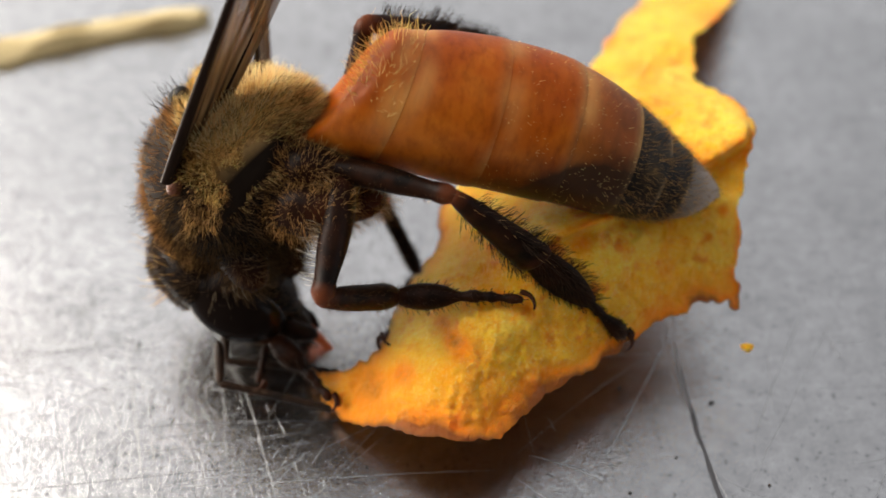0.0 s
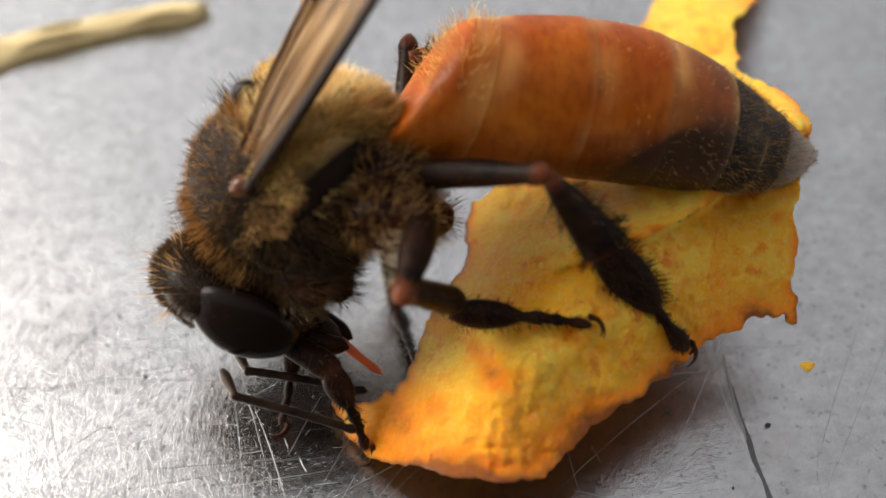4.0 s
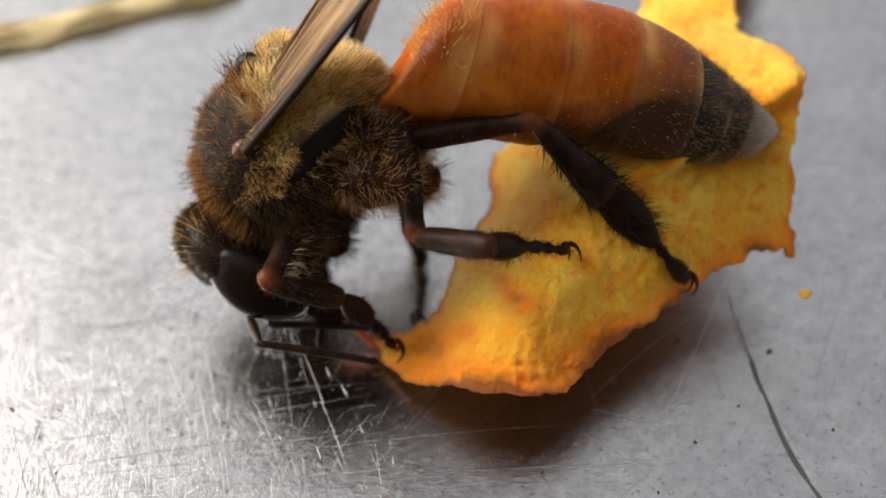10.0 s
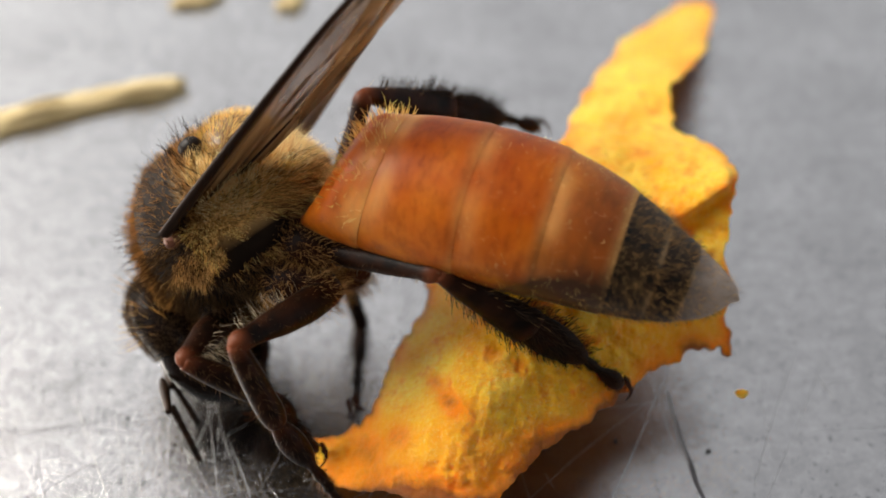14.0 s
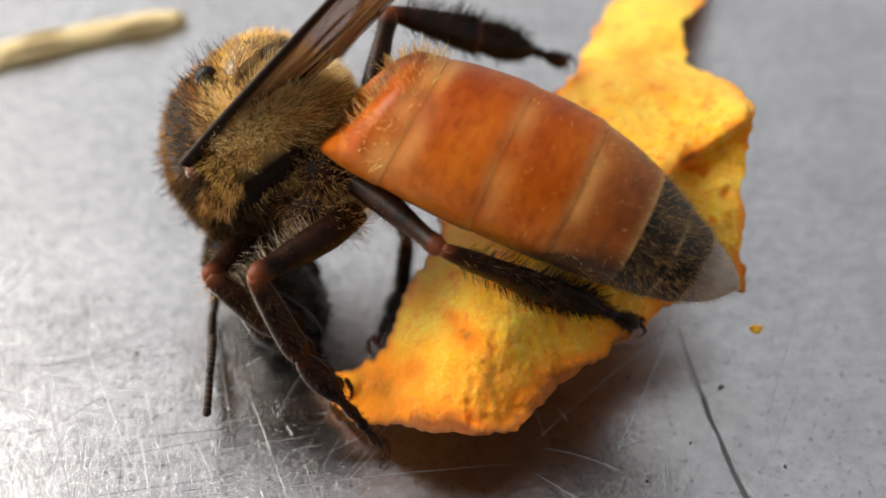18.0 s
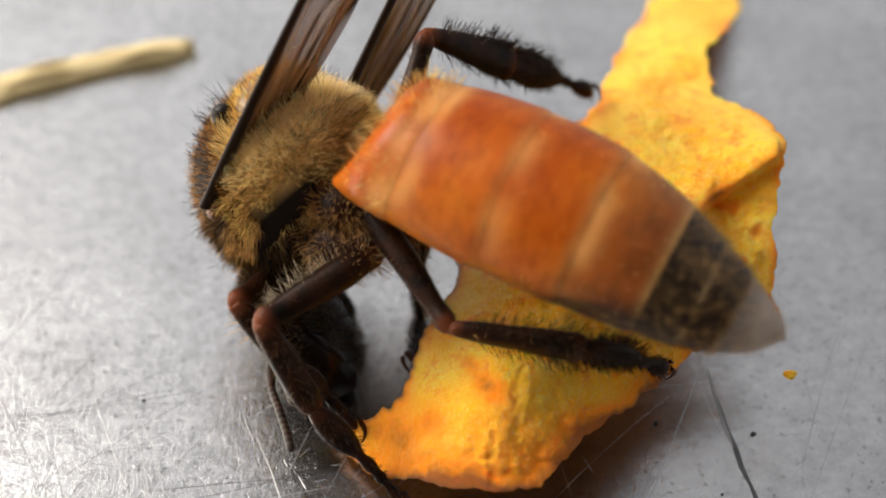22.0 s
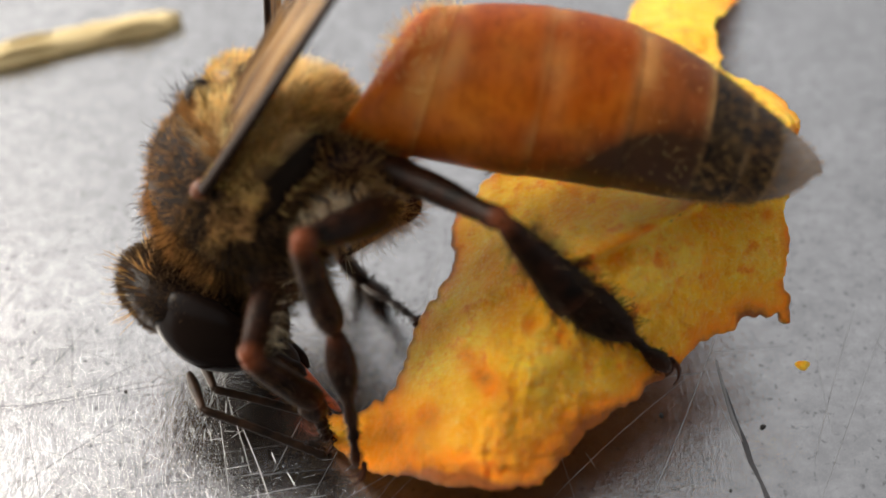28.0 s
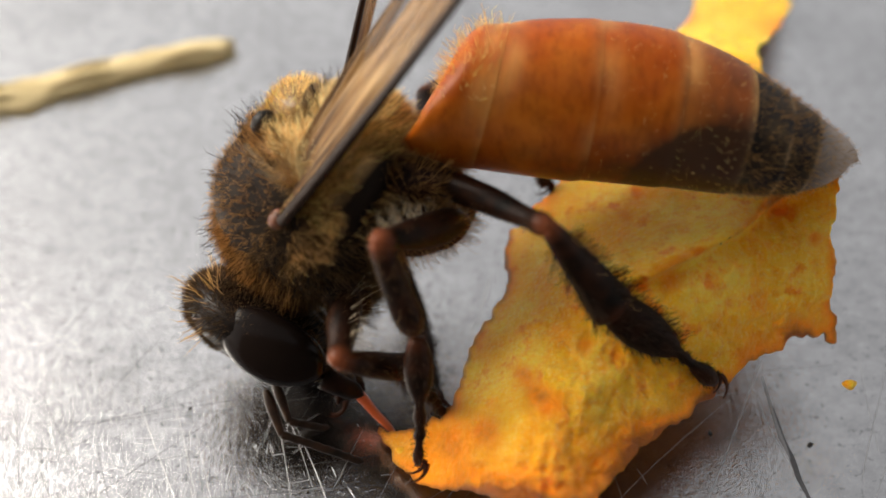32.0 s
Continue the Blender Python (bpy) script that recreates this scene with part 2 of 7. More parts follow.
tip = mix(ASHEN, grey(ASHEN, n.outputs[0], 8.6, 9.5, 0.0, 1.0), (0.014, 0.01, 0.008), (0.4, 0.32, 0.26))
link(ASHEN, mix(ASHEN, 0.6, tip, ramp(ASHEN, noise_of(ASHEN, v, 2.2, 4), [(0.3, (0.4, 0.4, 0.4)), (0.7, (1.0, 1.0, 1.0))]), "MULTIPLY"), bsdf(ASHEN).inputs["Base Color"])

EYE = material("compound_eye", (0.008, 0.005, 0.004), 0.16, 0.0, specular_ior_level=0.12)
v = coords(EYE)
bump(EYE, noise_of(EYE, v, 14.0, 2), 0.12, 0.02)
TONGUE = material("red_tongue", (0.62, 0.12, 0.03), 0.3)
TEGULA = material("tegula_shell", (0.16, 0.055, 0.03), 0.3)


def fur(name, low, high, through_light=0.55, rough=0.6):
    m = material(name, high, rough, specular_ior_level=0.2)
    g = node(m, "NewGeometry")
    link(m, ramp(m, g.outputs["Random Per Island"], [(0.0, low), (0.5, high), (1.0, tuple(min(1, 1.35 * c) for c in high))]), bsdf(m).inputs["Base Color"])
    tint = bsdf(m).inputs["Base Color"].links[0].from_socket
    glow, both = node(m, "BsdfTranslucent"), node(m, "MixShader")  # light passes through thin hairs
    link(m, tint, glow.inputs["Color"])
    both.inputs[0].default_value = through_light
    link(m, bsdf(m).outputs[0], both.inputs[1])
    link(m, glow.outputs[0], both.inputs[2])
    link(m, both.outputs[0], m.node_tree.nodes["Material Output"].inputs["Surface"])
    return m


FUR_GOLD = fur("golden_fur", (0.5, 0.3, 0.1), (1.0, 0.72, 0.34))
FUR_TAN = fur("tan_fur", (0.08, 0.045, 0.02), (0.6, 0.38, 0.16))
FUR_BROWN = fur("brown_fur", (0.016, 0.01, 0.006), (0.17, 0.105, 0.05))
FUR_PALE = fur("pale_fur", (0.3, 0.24, 0.16), (0.8, 0.7, 0.54))
FUR_BUFF = fur("buff_fur", (0.7, 0.5, 0.25), (1.0, 0.84, 0.52))
FUR_WORN = fur("worn_buff_fur", (0.26, 0.15, 0.065), (0.84, 0.57, 0.27))
FUR_DARK = fur("dark_bristles", (0.012, 0.008, 0.006), (0.05, 0.03, 0.018))

WING = material("smoky_membrane", (0.35, 0.24, 0.14), 0.42, specular_ior_level=0.1)
v = coords(WING)
vein = attribute(WING, "vein")
streak = noise_of(WING, coords(WING, (0.25, 2.2, 1.0)), 1.4, 4)
film = ramp(WING, streak, [(0.35, (0.15, 0.07, 0.025)), (0.52, (0.36, 0.21, 0.09)), (0.7, (0.55, 0.36, 0.18))])
n = node(WING, "SeparateXYZ")
link(WING, v, n.inputs[0])
root = grey(WING, n.outputs[0], 1.2, 4.5, 1.0, 0.0)  # thick and dark towards the root
film = mix(WING, grey(WING, root, 0.0, 1.0, 0.0, 0.55), film, (0.05, 0.028, 0.016))
link(WING, mix(WING, vein, film, (0.022, 0.012, 0.008)), bsdf(WING).inputs["Base Color"])
link(WING, grey(WING, mix(WING, 0.5, mix(WING, 1.0, vein, root, "ADD"), noise_of(WING, v, 0.45, 3)), 0.18, 0.7, 0.5, 0.96), bsdf(WING).inputs["Alpha"])
bump(WING, streak, 0.4, 0.12)
SCUTELLUM = material("pale_scutellum", (0.45, 0.3, 0.13), 0.38)
v = coords(SCUTELLUM)
link(SCUTELLUM, ramp(SCUTELLUM, noise_of(SCUTELLUM, v, 1.2, 4), [(0.35, (0.13, 0.075, 0.028)), (0.65, (0.36, 0.23, 0.1))]), bsdf(SCUTELLUM).inputs["Base Color"])
bump(SCUTELLUM, noise_of(SCUTELLUM, v, 6.0), 0.3, 0.05)
VEIN = material("wing_vein", (0.016, 0.008, 0.005), 0.4, specular_ior_level=0.15)


# ---- builders ----
def mesh_of(name, verts, faces, smooth=True, attributes=()):
    me = bpy.data.meshes.new(name)
    me.from_pydata([tuple(float(c) * MM for c in p) for p in verts], [], faces)
    for key, values in attributes:
        a = me.attributes.new(key, "FLOAT", "POINT")
        a.data.foreach_set("value", np.asarray(values, dtype=np.float32))
    if smooth:
        me.polygons.foreach_set("use_smooth", [True] * len(me.polygons))
    me.update()
    return me


def part(name, me, mat, parent, label=""):
    """Link a mesh as one object under a thing or a part."""
    ob = new(name, me)
    me.materials.append(mat)
    ob.parent = parent
    if label:
        ob["label"] = label
    return ob


def thing(name, label, category, group="", kind=""):
    ob = new(name)
    ob.empty_display_size = MM
    return tagged(ob, label, category, group, kind)


def spline(xs, ys, n):
    """Smooth curve through a few stations (monotone in xs), sampled n times."""
    xs, ys = np.asarray(xs, float), np.asarray(ys, float)
    slope = np.gradient(ys, xs)
    q = np.linspace(xs[0], xs[-1], n)
    k = np.clip(np.searchsorted(xs, q, "right") - 1, 0, len(xs) - 2)
    h = xs[k + 1] - xs[k]
    s = (q - xs[k]) / h
    return q, (2 * s**3 - 3 * s**2 + 1) * ys[k] + (s**3 - 2 * s**2 + s) * h * slope[k] + (3 * s**2 - 2 * s**3) * ys[k + 1] + (s**3 - s**2) * h * slope[k + 1]


def loft(rows, along=24, around=20, rough=0.0, seed=0.0):
    """A closed body along x through rows of (x, centre y, centre z, half width y, half width z)."""
    cols = np.array(rows, float).T
    x = spline(cols[0], cols[0], along)[0]
    cy, cz, ry, rz = [spline(cols[0], c, along)[1] for c in cols[1:]]
    ang = np.linspace(0, 2 * math.pi, around, endpoint=False)
    verts, faces = [], []
    for i in range(along):
        for a in ang:
            w = 1.0
            if rough:
                w += rough * noise.noise(Vector((x[i] * 1.3 + seed, math.cos(a) * 1.5, math.sin(a) * 1.5)))
            verts.append((x[i], cy[i] + max(ry[i], 0.004) * math.cos(a) * w, cz[i] + max(rz[i], 0.004) * math.sin(a) * w))
    for i in range(along - 1):
        for j in range(around):
            k = (j + 1) % around
            faces.append((i * around + j, i * around + k, (i + 1) * around + k, (i + 1) * around + j))
    faces.append(tuple(range(around))[::-1])
    faces.append(tuple((along - 1) * around + j for j in range(around)))
    return np.array(verts), faces


def blob(rx, ry, rz, shape=None, u=36, w=24):
    """An ellipsoid whose points pass through shape(x, y, z)."""
    verts, faces = [(0, 0, rz)], []
    for i in range(1, w):
        a = math.pi * i / w
        for j in range(u):
            b = 2 * math.pi * j / u
            verts.append((rx * math.sin(a) * math.cos(b), ry * math.sin(a) * math.sin(b), rz * math.cos(a)))
    verts.append((0, 0, -rz))
    last = len(verts) - 1
    for j in range(u):
        k = (j + 1) % u
        faces.append((0, 1 + j, 1 + k))
        for i in range(w - 2):
            faces.append((1 + i * u + j, 1 + (i + 1) * u + j, 1 + (i + 1) * u + k, 1 + i * u + k))
        faces.append((last, 1 + (w - 2) * u + k, 1 + (w - 2) * u + j))
    if shape:
        verts = [shape(*p) for p in verts]
    return np.array(verts), faces


def hair_mesh(name, verts, faces, count, length, radius, comb=(0, 0, 0), keep=None, seed=1, curl=0.25, lift=0.05, clump=0.7, tufts=0):
    """Tapered three-sided hairs on a surface given in mm; comb leans them, keep(p, n) picks and scales them."""
    rng = np.random.default_rng(seed)
    tri = []
    for f in faces:
        for k in range(1, len(f) - 1):
            tri.append((f[0], f[k], f[k + 1]))
    tri = np.array(tri)
    p0, p1, p2 = verts[tri[:, 0]], verts[tri[:, 1]], verts[tri[:, 2]]
    nrm = np.cross(p1 - p0, p2 - p0)
    area = np.linalg.norm(nrm, axis=1)
    pick = rng.choice(len(tri), count, p=area / area.sum())
    s, t = rng.random(count), rng.random(count)
    flip = s + t > 1
    s[flip], t[flip] = 1 - s[flip], 1 - t[flip]
    root = p0[pick] + (p1 - p0)[pick] * s[:, None] + (p2 - p0)[pick] * t[:, None]
    n = nrm[pick] / np.maximum(area[pick], 1e-9)[:, None]
    scale = np.array([1.0 if keep is None else keep(p, d) for p, d in zip(root, n)])
    root, n, scale = root[scale > 0], n[scale > 0], scale[scale > 0]
    tuft = None
    if tufts:  # hairs lean together into small tufts
        heart = root[:: tufts]
        tuft = np.concatenate([np.argmin(((q[:, None, :] - heart[None]) ** 2).sum(2), axis=1) for q in np.array_split(root, max(1, len(root) // 500))])
        heart_n = n[:: tufts]
    out_v, out_f = [], []
    for h, (p, d, k) in enumerate(zip(root, n, scale)):
        c = comb(p) if callable(comb) else comb
        q = Vector((float(p[0]) * 2.0 + seed, float(p[1]) * 2.0, float(p[2]) * 2.0))
        way = d + np.array(c) + rng.normal(0, curl, 3) + clump * np.array(noise.noise_vector(q))
        way /= np.linalg.norm(way)
        ln = length * k * rng.uniform(0.45, 1.1) * (1.35 if rng.random() < 0.08 else 1.0)
        side = np.cross(way, (0.31, 0.52, 0.79))
        side /= np.linalg.norm(side)
        up = np.cross(way, side)
        bend = d * 0.17 * ln + rng.normal(0, 0.09, 3) * ln
        base = p - d * lift
        mid, tip = base + way * ln * 0.55 + bend, base + way * ln
        if tuft is not None:
            c1 = heart[tuft[h]] + (heart_n[tuft[h]] + np.array(c)) / np.linalg.norm(heart_n[tuft[h]] + np.array(c)) * ln
            tip = tip * 0.45 + c1 * 0.55
        b = len(out_v)
        for a in (0.0, 2.094, 4.189):
            o = side * math.cos(a) + up * math.sin(a)
            out_v.append(base + o * radius)
        for a in (0.0, 2.094, 4.189):
            o = side * math.cos(a) + up * math.sin(a)
            out_v.append(mid + o * radius * 0.7)
        out_v.append(tip)
        for j in range(3):
            q = (j + 1) % 3
            out_f.append((b + j, b + q, b + 3 + q, b + 3 + j))
            out_f.append((b + 3 + j, b + 3 + q, b + 6))
    return mesh_of(name, out_v, out_f, smooth=False)


# ---- the metal sheet, its scratches and specks ----
bm = bmesh.new()
bmesh.ops.create_cube(bm, size=1.0)
for p in bm.verts:
    p.co = (p.co.x * 0.5, p.co.y * 0.5, p.co.z * 0.003 - 0.0015)
me = bpy.data.meshes.new("ground")
bm.to_mesh(me)
bm.free()
me.materials.append(METAL)
ground = tagged(new("ground", me), "pale grey worn metal sheet with fine scratches", "metal sheet", kind="structure")
# an unseen dark slab, added behind the camera to cut the front light
bm = bmesh.new()
bmesh.ops.create_cube(bm, size=1.0)
for p in bm.verts:
    p.co = (p.co.x * 0.6, p.co.y * 0.02 - 0.22, p.co.z * 0.28 + 0.14)
me = bpy.data.meshes.new("light_blocker")
bm.to_mesh(me)
bm.free()
me.materials.append(BLOCKER)
tagged(new("light_blocker", me), "unseen dark brown slab added behind the camera to block light", "wall", kind="structure")


def scratch(points, width, mat, parent, wobble=0.03, seed=0):
    """A shallow burr along a polyline on the sheet, lens-shaped in section, tapering at both ends."""
    rng = random.Random(seed)
    pts = []
    for a, b in zip(points[:-1], points[1:]):
        steps = max(3, int(math.hypot(b[0] - a[0], b[1] - a[1]) / 0.5))
        for k in range(steps):
            f = k / steps
            pts.append((a[0] + (b[0] - a[0]) * f, a[1] + (b[1] - a[1]) * f))
    pts.append(points[-1])
    pts = [(x + rng.gauss(0, wobble) * 0.5, y + rng.gauss(0, wobble) * 0.5) for x, y in pts]
    verts, faces, count = [], [], len(pts)
    for i, (x, y) in enumerate(pts):
        a, b = pts[max(i - 1, 0)], pts[min(i + 1, count - 1)]
        dx, dy = b[0] - a[0], b[1] - a[1]
        ln = math.hypot(dx, dy) or 1.0
        taper = min(1.0, 4 * i / count + 0.15, 4 * (count - 1 - i) / count + 0.15) * rng.uniform(0.6, 1.2)
        w = width * taper / 2
        verts += [(x - dy / ln * w, y + dx / ln * w, 0.0), (x, y, 0.012 * taper), (x + dy / ln * w, y - dx / ln * w, 0.0)]
    for i in range(count - 1):
        for j in (0, 1):
            faces.append((3 * i + j, 3 * i + j + 1, 3 * i + 4 + j, 3 * i + 3 + j))
    return part("scratch", mesh_of("scratch", verts, faces), mat, parent)


MARKS = [
    ([(7.90, 2.70), (8.13, 0.56), (8.51, -1.65), (9.01, -2.92), (9.71, -4.53)], 0.16, SCRATCH_DARK),
    ([(7.81, 3.60), (7.94, 1.80), (8.06, 0.80)], 0.12, SCRATCH_LIGHT),
    ([(-6.81, 3.20), (-5.82, 0.19), (-4.93, -3.13), (-4.44, -5.25)], 0.05, SCRATCH_LIGHT),
    ([(-7.23, 0.90), (-6.43, -0.71), (-5.63, -2.83)], 0.05, SCRATCH_LIGHT),
    ([(-3.99, 2.23), (-3.06, 0.02), (-2.19, -2.35)], 0.07, SCRATCH_LIGHT),
    ([(-3.19, -0.13), (-3.91, -1.83), (-4.32, -3.14)], 0.06, SCRATCH_LIGHT),
    ([(-10.69, -2.59), (-7.15, -2.01), (-4.82, -1.83)], 0.05, SCRATCH_LIGHT),
    ([(-10.16, 0.92), (-10.02, -1.19), (-9.99, -3.10)], 0.05, SCRATCH_DARK),
    ([(-5.31, 0.89), (-4.21, -1.18), (-3.61, -2.84)], 0.06, SCRATCH_LIGHT),
    ([(-11.26, 2.33), (-8.93, 2.42), (-5.70, 3.20)], 0.05, SCRATCH_DARK),
    ([(3.47, -0.98), (4.57, -1.79), (5.78, -2.20)], 0.06, SCRATCH_LIGHT),
    ([(-10.15, 2.12), (-7.42, 2.66), (-5.19, 3.14)], 0.05, SCRATCH_DARK),
    ([(-4.98, 4.79), (-4.19, 2.58), (-3.39, 0.17)], 0.06, SCRATCH_LIGHT),
    ([(-4.38, 3.89), (-4.75, 1.59)], 0.06, SCRATCH_LIGHT),
    ([(-2.27, 2.22), (-2.99, 0.27)], 0.07, SCRATCH_LIGHT),
    ([(1.08, 7.54), (0.57, 5.55), (0.34, 4.95)], 0.08, SCRATCH_LIGHT),
    ([(-11.77, 1.63), (-9.95, 1.57), (-7.13, 0.80), (-5.31, 0.59)], 0.04, SCRATCH_LIGHT),
    ([(-1.68, -1.14), (-1.39, -2.75)], 0.06, SCRATCH_LIGHT),
    ([(2.35, -1.67), (2.50, -3.08)], 0.04, SCRATCH_DARK),
]
for k, (line, width, mat) in enumerate(MARKS):
    scratch(line, width * (0.9 if width > 0.1 else 0.24), mat, ground, seed=k)
# stray scratches, too many to count: long fine ones in a few rubbing directions, and short nicks
rng = random.Random(5)
for name, mat, count, patch in (("bright_hairlines", SCRATCH_LIGHT, 200, (-13, -1.2, -6.5, -0.5)), ("dark_hairlines", SCRATCH_DARK, 210, (-13, -4, -6.5, 3.0)),
                                ("fine_nicks", SCRATCH_GLINT, 260, (-8.5, -1.0, -6.5, 2.2)), ("far_hairlines", SCRATCH_LIGHT, 40, (3, 13, -6.5, 4.0))):
    verts, faces = [], []
    for k in range(count):
        x, y = rng.uniform(patch[0], patch[1]), rng.uniform(patch[2], patch[3])
        a = rng.choice((rng.gauss(106, 9), rng.gauss(106, 9), rng.gauss(58, 8), rng.gauss(9, 5), rng.gauss(9, 5), rng.uniform(0, 180)))
        ln, w = rng.choice((0.4, 0.8, 1.6, 3.0, 6.0)) * rng.uniform(0.7, 1.3), rng.choice((0.003, 0.004, 0.005, 0.008)) * rng.uniform(0.8, 1.2)
        if name == "fine_nicks":
            ln, w = rng.choice((0.06, 0.12, 0.25, 0.5)) * rng.uniform(0.6, 1.4), rng.uniform(0.004, 0.009)
        a, bend = math.radians(a), rng.gauss(0, 0.05)
        b, n = len(verts), 7
        for i in range(n):
            f = i / (n - 1)
            t = a + bend * f
            px, py = x + math.cos(t) * ln * f, y + math.sin(t) * ln * f
            h = w * (0.15 if i in (0, n - 1) else rng.uniform(0.6, 1.2))
            verts += [(px - math.sin(t) * h, py + math.cos(t) * h, 0.0), (px, py, 0.8 * w), (px + math.sin(t) * h, py - math.cos(t) * h, 0.0)]
        for i in range(n - 1):
            q = b + 3 * i
            faces += [(q, q + 1, q + 4, q + 3), (q + 1, q + 2, q + 5, q + 4)]
    hairlines = part(name, mesh_of(name, verts, faces), mat, ground)
    hairlines["kind"] = "stuff"

# specks of dirt
SPECKS = [(2.43, -2.14, 0.05), (-10.02, -1.15, 0.05), (-10.93, -0.31, 0.05), (6.22, 1.88, 0.07), (8.59, 1.52, 0.08), (6.25, -1.29, 0.05),
          (-0.24, -0.84, 0.04), (-0.91, -0.42, 0.04), (-6.70, 2.78, 0.05), (-9.36, -2.16, 0.04), (7.50, -0.20, 0.04), (9.72, -0.92, 0.05), (5.18, -2.69, 0.04)]
for k, (x, y, s) in enumerate(SPECKS):
    r0 = random.Random(k)
    vs, fs = blob(s, s * r0.uniform(0.6, 1.0), s * 0.6, lambda a, b, c: (a * (1 + 0.25 * math.sin(9 * b / 0.05)), b, c + s * 0.3), 10, 6)
    ob = part("dirt_speck", mesh_of("dirt_speck", vs, fs), SPECK, None)
    ob.matrix_basis = pose(x * MM, y * MM, 0, 0, 0, r0.uniform(0, 180))
    tagged(ob, "tiny dark grain of dirt lying on the metal sheet", "dirt speck", "specks on the metal sheet")



# ---- the fried chip: a bent, blistered sheet with ragged browned edges ----
CHIP_OUTLINE = [(-5.95, -1.96), (-5.57, -2.71), (-4.90, -3.09), (-3.74, -3.11), (-2.08, -3.25), (-1.13, -3.12), (-0.08, -2.31), (1.14, -1.56), (2.60, -0.58), (4.25, 0.21), (4.87, 0.28), (5.16, -0.06), (5.06, 1.29), (4.99, 2.61), (5.40, 4.67), (5.40, 4.67), (5.28, 5.68), (4.51, 6.50), (4.79, 8.06), (6.57, 9.80), (8.44, 12.99), (7.85, 13.44), (6.66, 12.75), (4.12, 10.61), (2.10, 7.83), (1.37, 6.35), (0.99, 5.94), (-0.91, 4.39), (-2.63, 2.79), (-2.78, 1.25), (-3.38, 0.46), (-3.86, -0.69), (-4.40, -1.66), (-5.07, -1.94)]
CHIP_RELIEF = [(-5.95, -1.96, -1.45), (-4.90, -3.09, -0.27), (-2.08, -3.25, 1.73), (-0.08, -2.31, 1.06), (2.60, -0.58, -0.42), (4.87, 0.28, -1.21), (4.99, 2.61, -0.93), (5.40, 4.67, -1.21), (4.51, 6.50, -4.42), (4.79, 8.06, -6.42), (8.44, 12.99, -14.99), (4.12, 10.61, -11.13), (1.37, 6.35, -4.82), (-0.91, 4.39, -3.82), (-2.63, 2.79, -3.15), (-2.78, 1.25, -1.99), (-3.86, -0.69, -1.13), (-2.01, -0.97, 1.35), (-1.43, 0.98, 0.10), (0.68, 1.56, 0.40), (2.53, 1.01, -0.10), (3.56, 3.30, -1.35), (4.59, 2.58, -1.00), (-3.11, -1.97, 1.10), (-0.41, -1.47, 1.00), (2.60, 5.60, -3.00)]
# browned blisters: place and size
CHIP_SPOTS = [(-1.98, -1.07, 0.32), (-2.24, -0.87, 0.26), (3.61, 3.34, 0.30), (4.61, 2.53, 0.20), (0.90, 1.55, 0.26), (2.30, 1.02, 0.13), (-1.14, 0.15, 0.25), (0.13, 3.14, 0.22), (-2.48, -0.51, 0.22), (-4.16, -2.17, 0.45), (-0.48, -0.09, 0.20), (0.56, 3.73, 0.22), (-3.36, -1.78, 0.30)]
pts = np.array(CHIP_RELIEF)
gap = np.linalg.norm(pts[:, None, :2] - pts[None, :, :2], axis=2)
kernel = np.where(gap > 0, gap**2 * np.log(np.maximum(gap, 1e-9)), 0) + np.eye(len(pts)) * 0.1
poly = np.column_stack([np.ones(len(pts)), pts[:, :2]])
system = np.block([[kernel, poly], [poly.T, np.zeros((3, 3))]])
weights = np.linalg.solve(system, np.concatenate([pts[:, 2], np.zeros(3)]))
# ragged outline
edge = []
for i, (ax, ay) in enumerate(CHIP_OUTLINE):
    bx, by = CHIP_OUTLINE[(i + 1) % len(CHIP_OUTLINE)]
    steps = max(4, int(math.hypot(bx - ax, by - ay) / 0.07))
    for k in range(steps):
        x, y = ax + (bx - ax) * k / steps, ay + (by - ay) * k / steps
        w1, w2 = noise.noise(Vector((x * 1.5, y * 1.5, 3.0))), noise.noise(Vector((x * 5.0, y * 5.0, 7.0)))
        nx, ny = (by - ay), -(bx - ax)
        ln = math.hypot(nx, ny) or 1.0
        off = 0.14 * w1 + 0.1 * w2
        edge.append((x + nx / ln * off, y + ny / ln * off))
edge = np.array(edge)
STEP = 0.065
gx, gy = np.arange(-6.6, 9.0, STEP), np.arange(-3.9, 13.9, STEP)
X, Y = np.meshgrid(gx, gy, indexing="ij")
P = np.column_stack([X.ravel(), Y.ravel()])
inside = np.zeros(len(P), bool)
ex, ey = edge[:, 0], edge[:, 1]
fx, fy = np.roll(ex, -1), np.roll(ey, -1)
for a, b, c, e in zip(ex, ey, fx, fy):
    cross = (b > P[:, 1]) != (e > P[:, 1])
    if b != e:
        inside ^= cross & (P[:, 0] < (c - a) * (P[:, 1] - b) / (e - b) + a)
near = np.full(len(P), 9.0)
which = np.zeros(len(P), int)
for k in range(len(edge)):
    q = (P[:, 0] - ex[k]) ** 2 + (P[:, 1] - ey[k]) ** 2
    better = q < near
    near[better], which[better] = q[better], k
near = np.sqrt(near)
ny_ = len(gy)
cells = []
for i in range(len(gx) - 1):
    for j in range(ny_ - 1):
        quad = (i * ny_ + j, (i + 1) * ny_ + j, (i + 1) * ny_ + j + 1, i * ny_ + j + 1)
        if inside[list(quad)].sum() >= 3:
            cells.append(quad)
used = sorted({k for q in cells for k in q})
index = {k: i for i, k in enumerate(used)}
cells = [tuple(index[k] for k in q) for q in cells]
XY, rim = P[used].copy(), near[used].copy()
count = {}
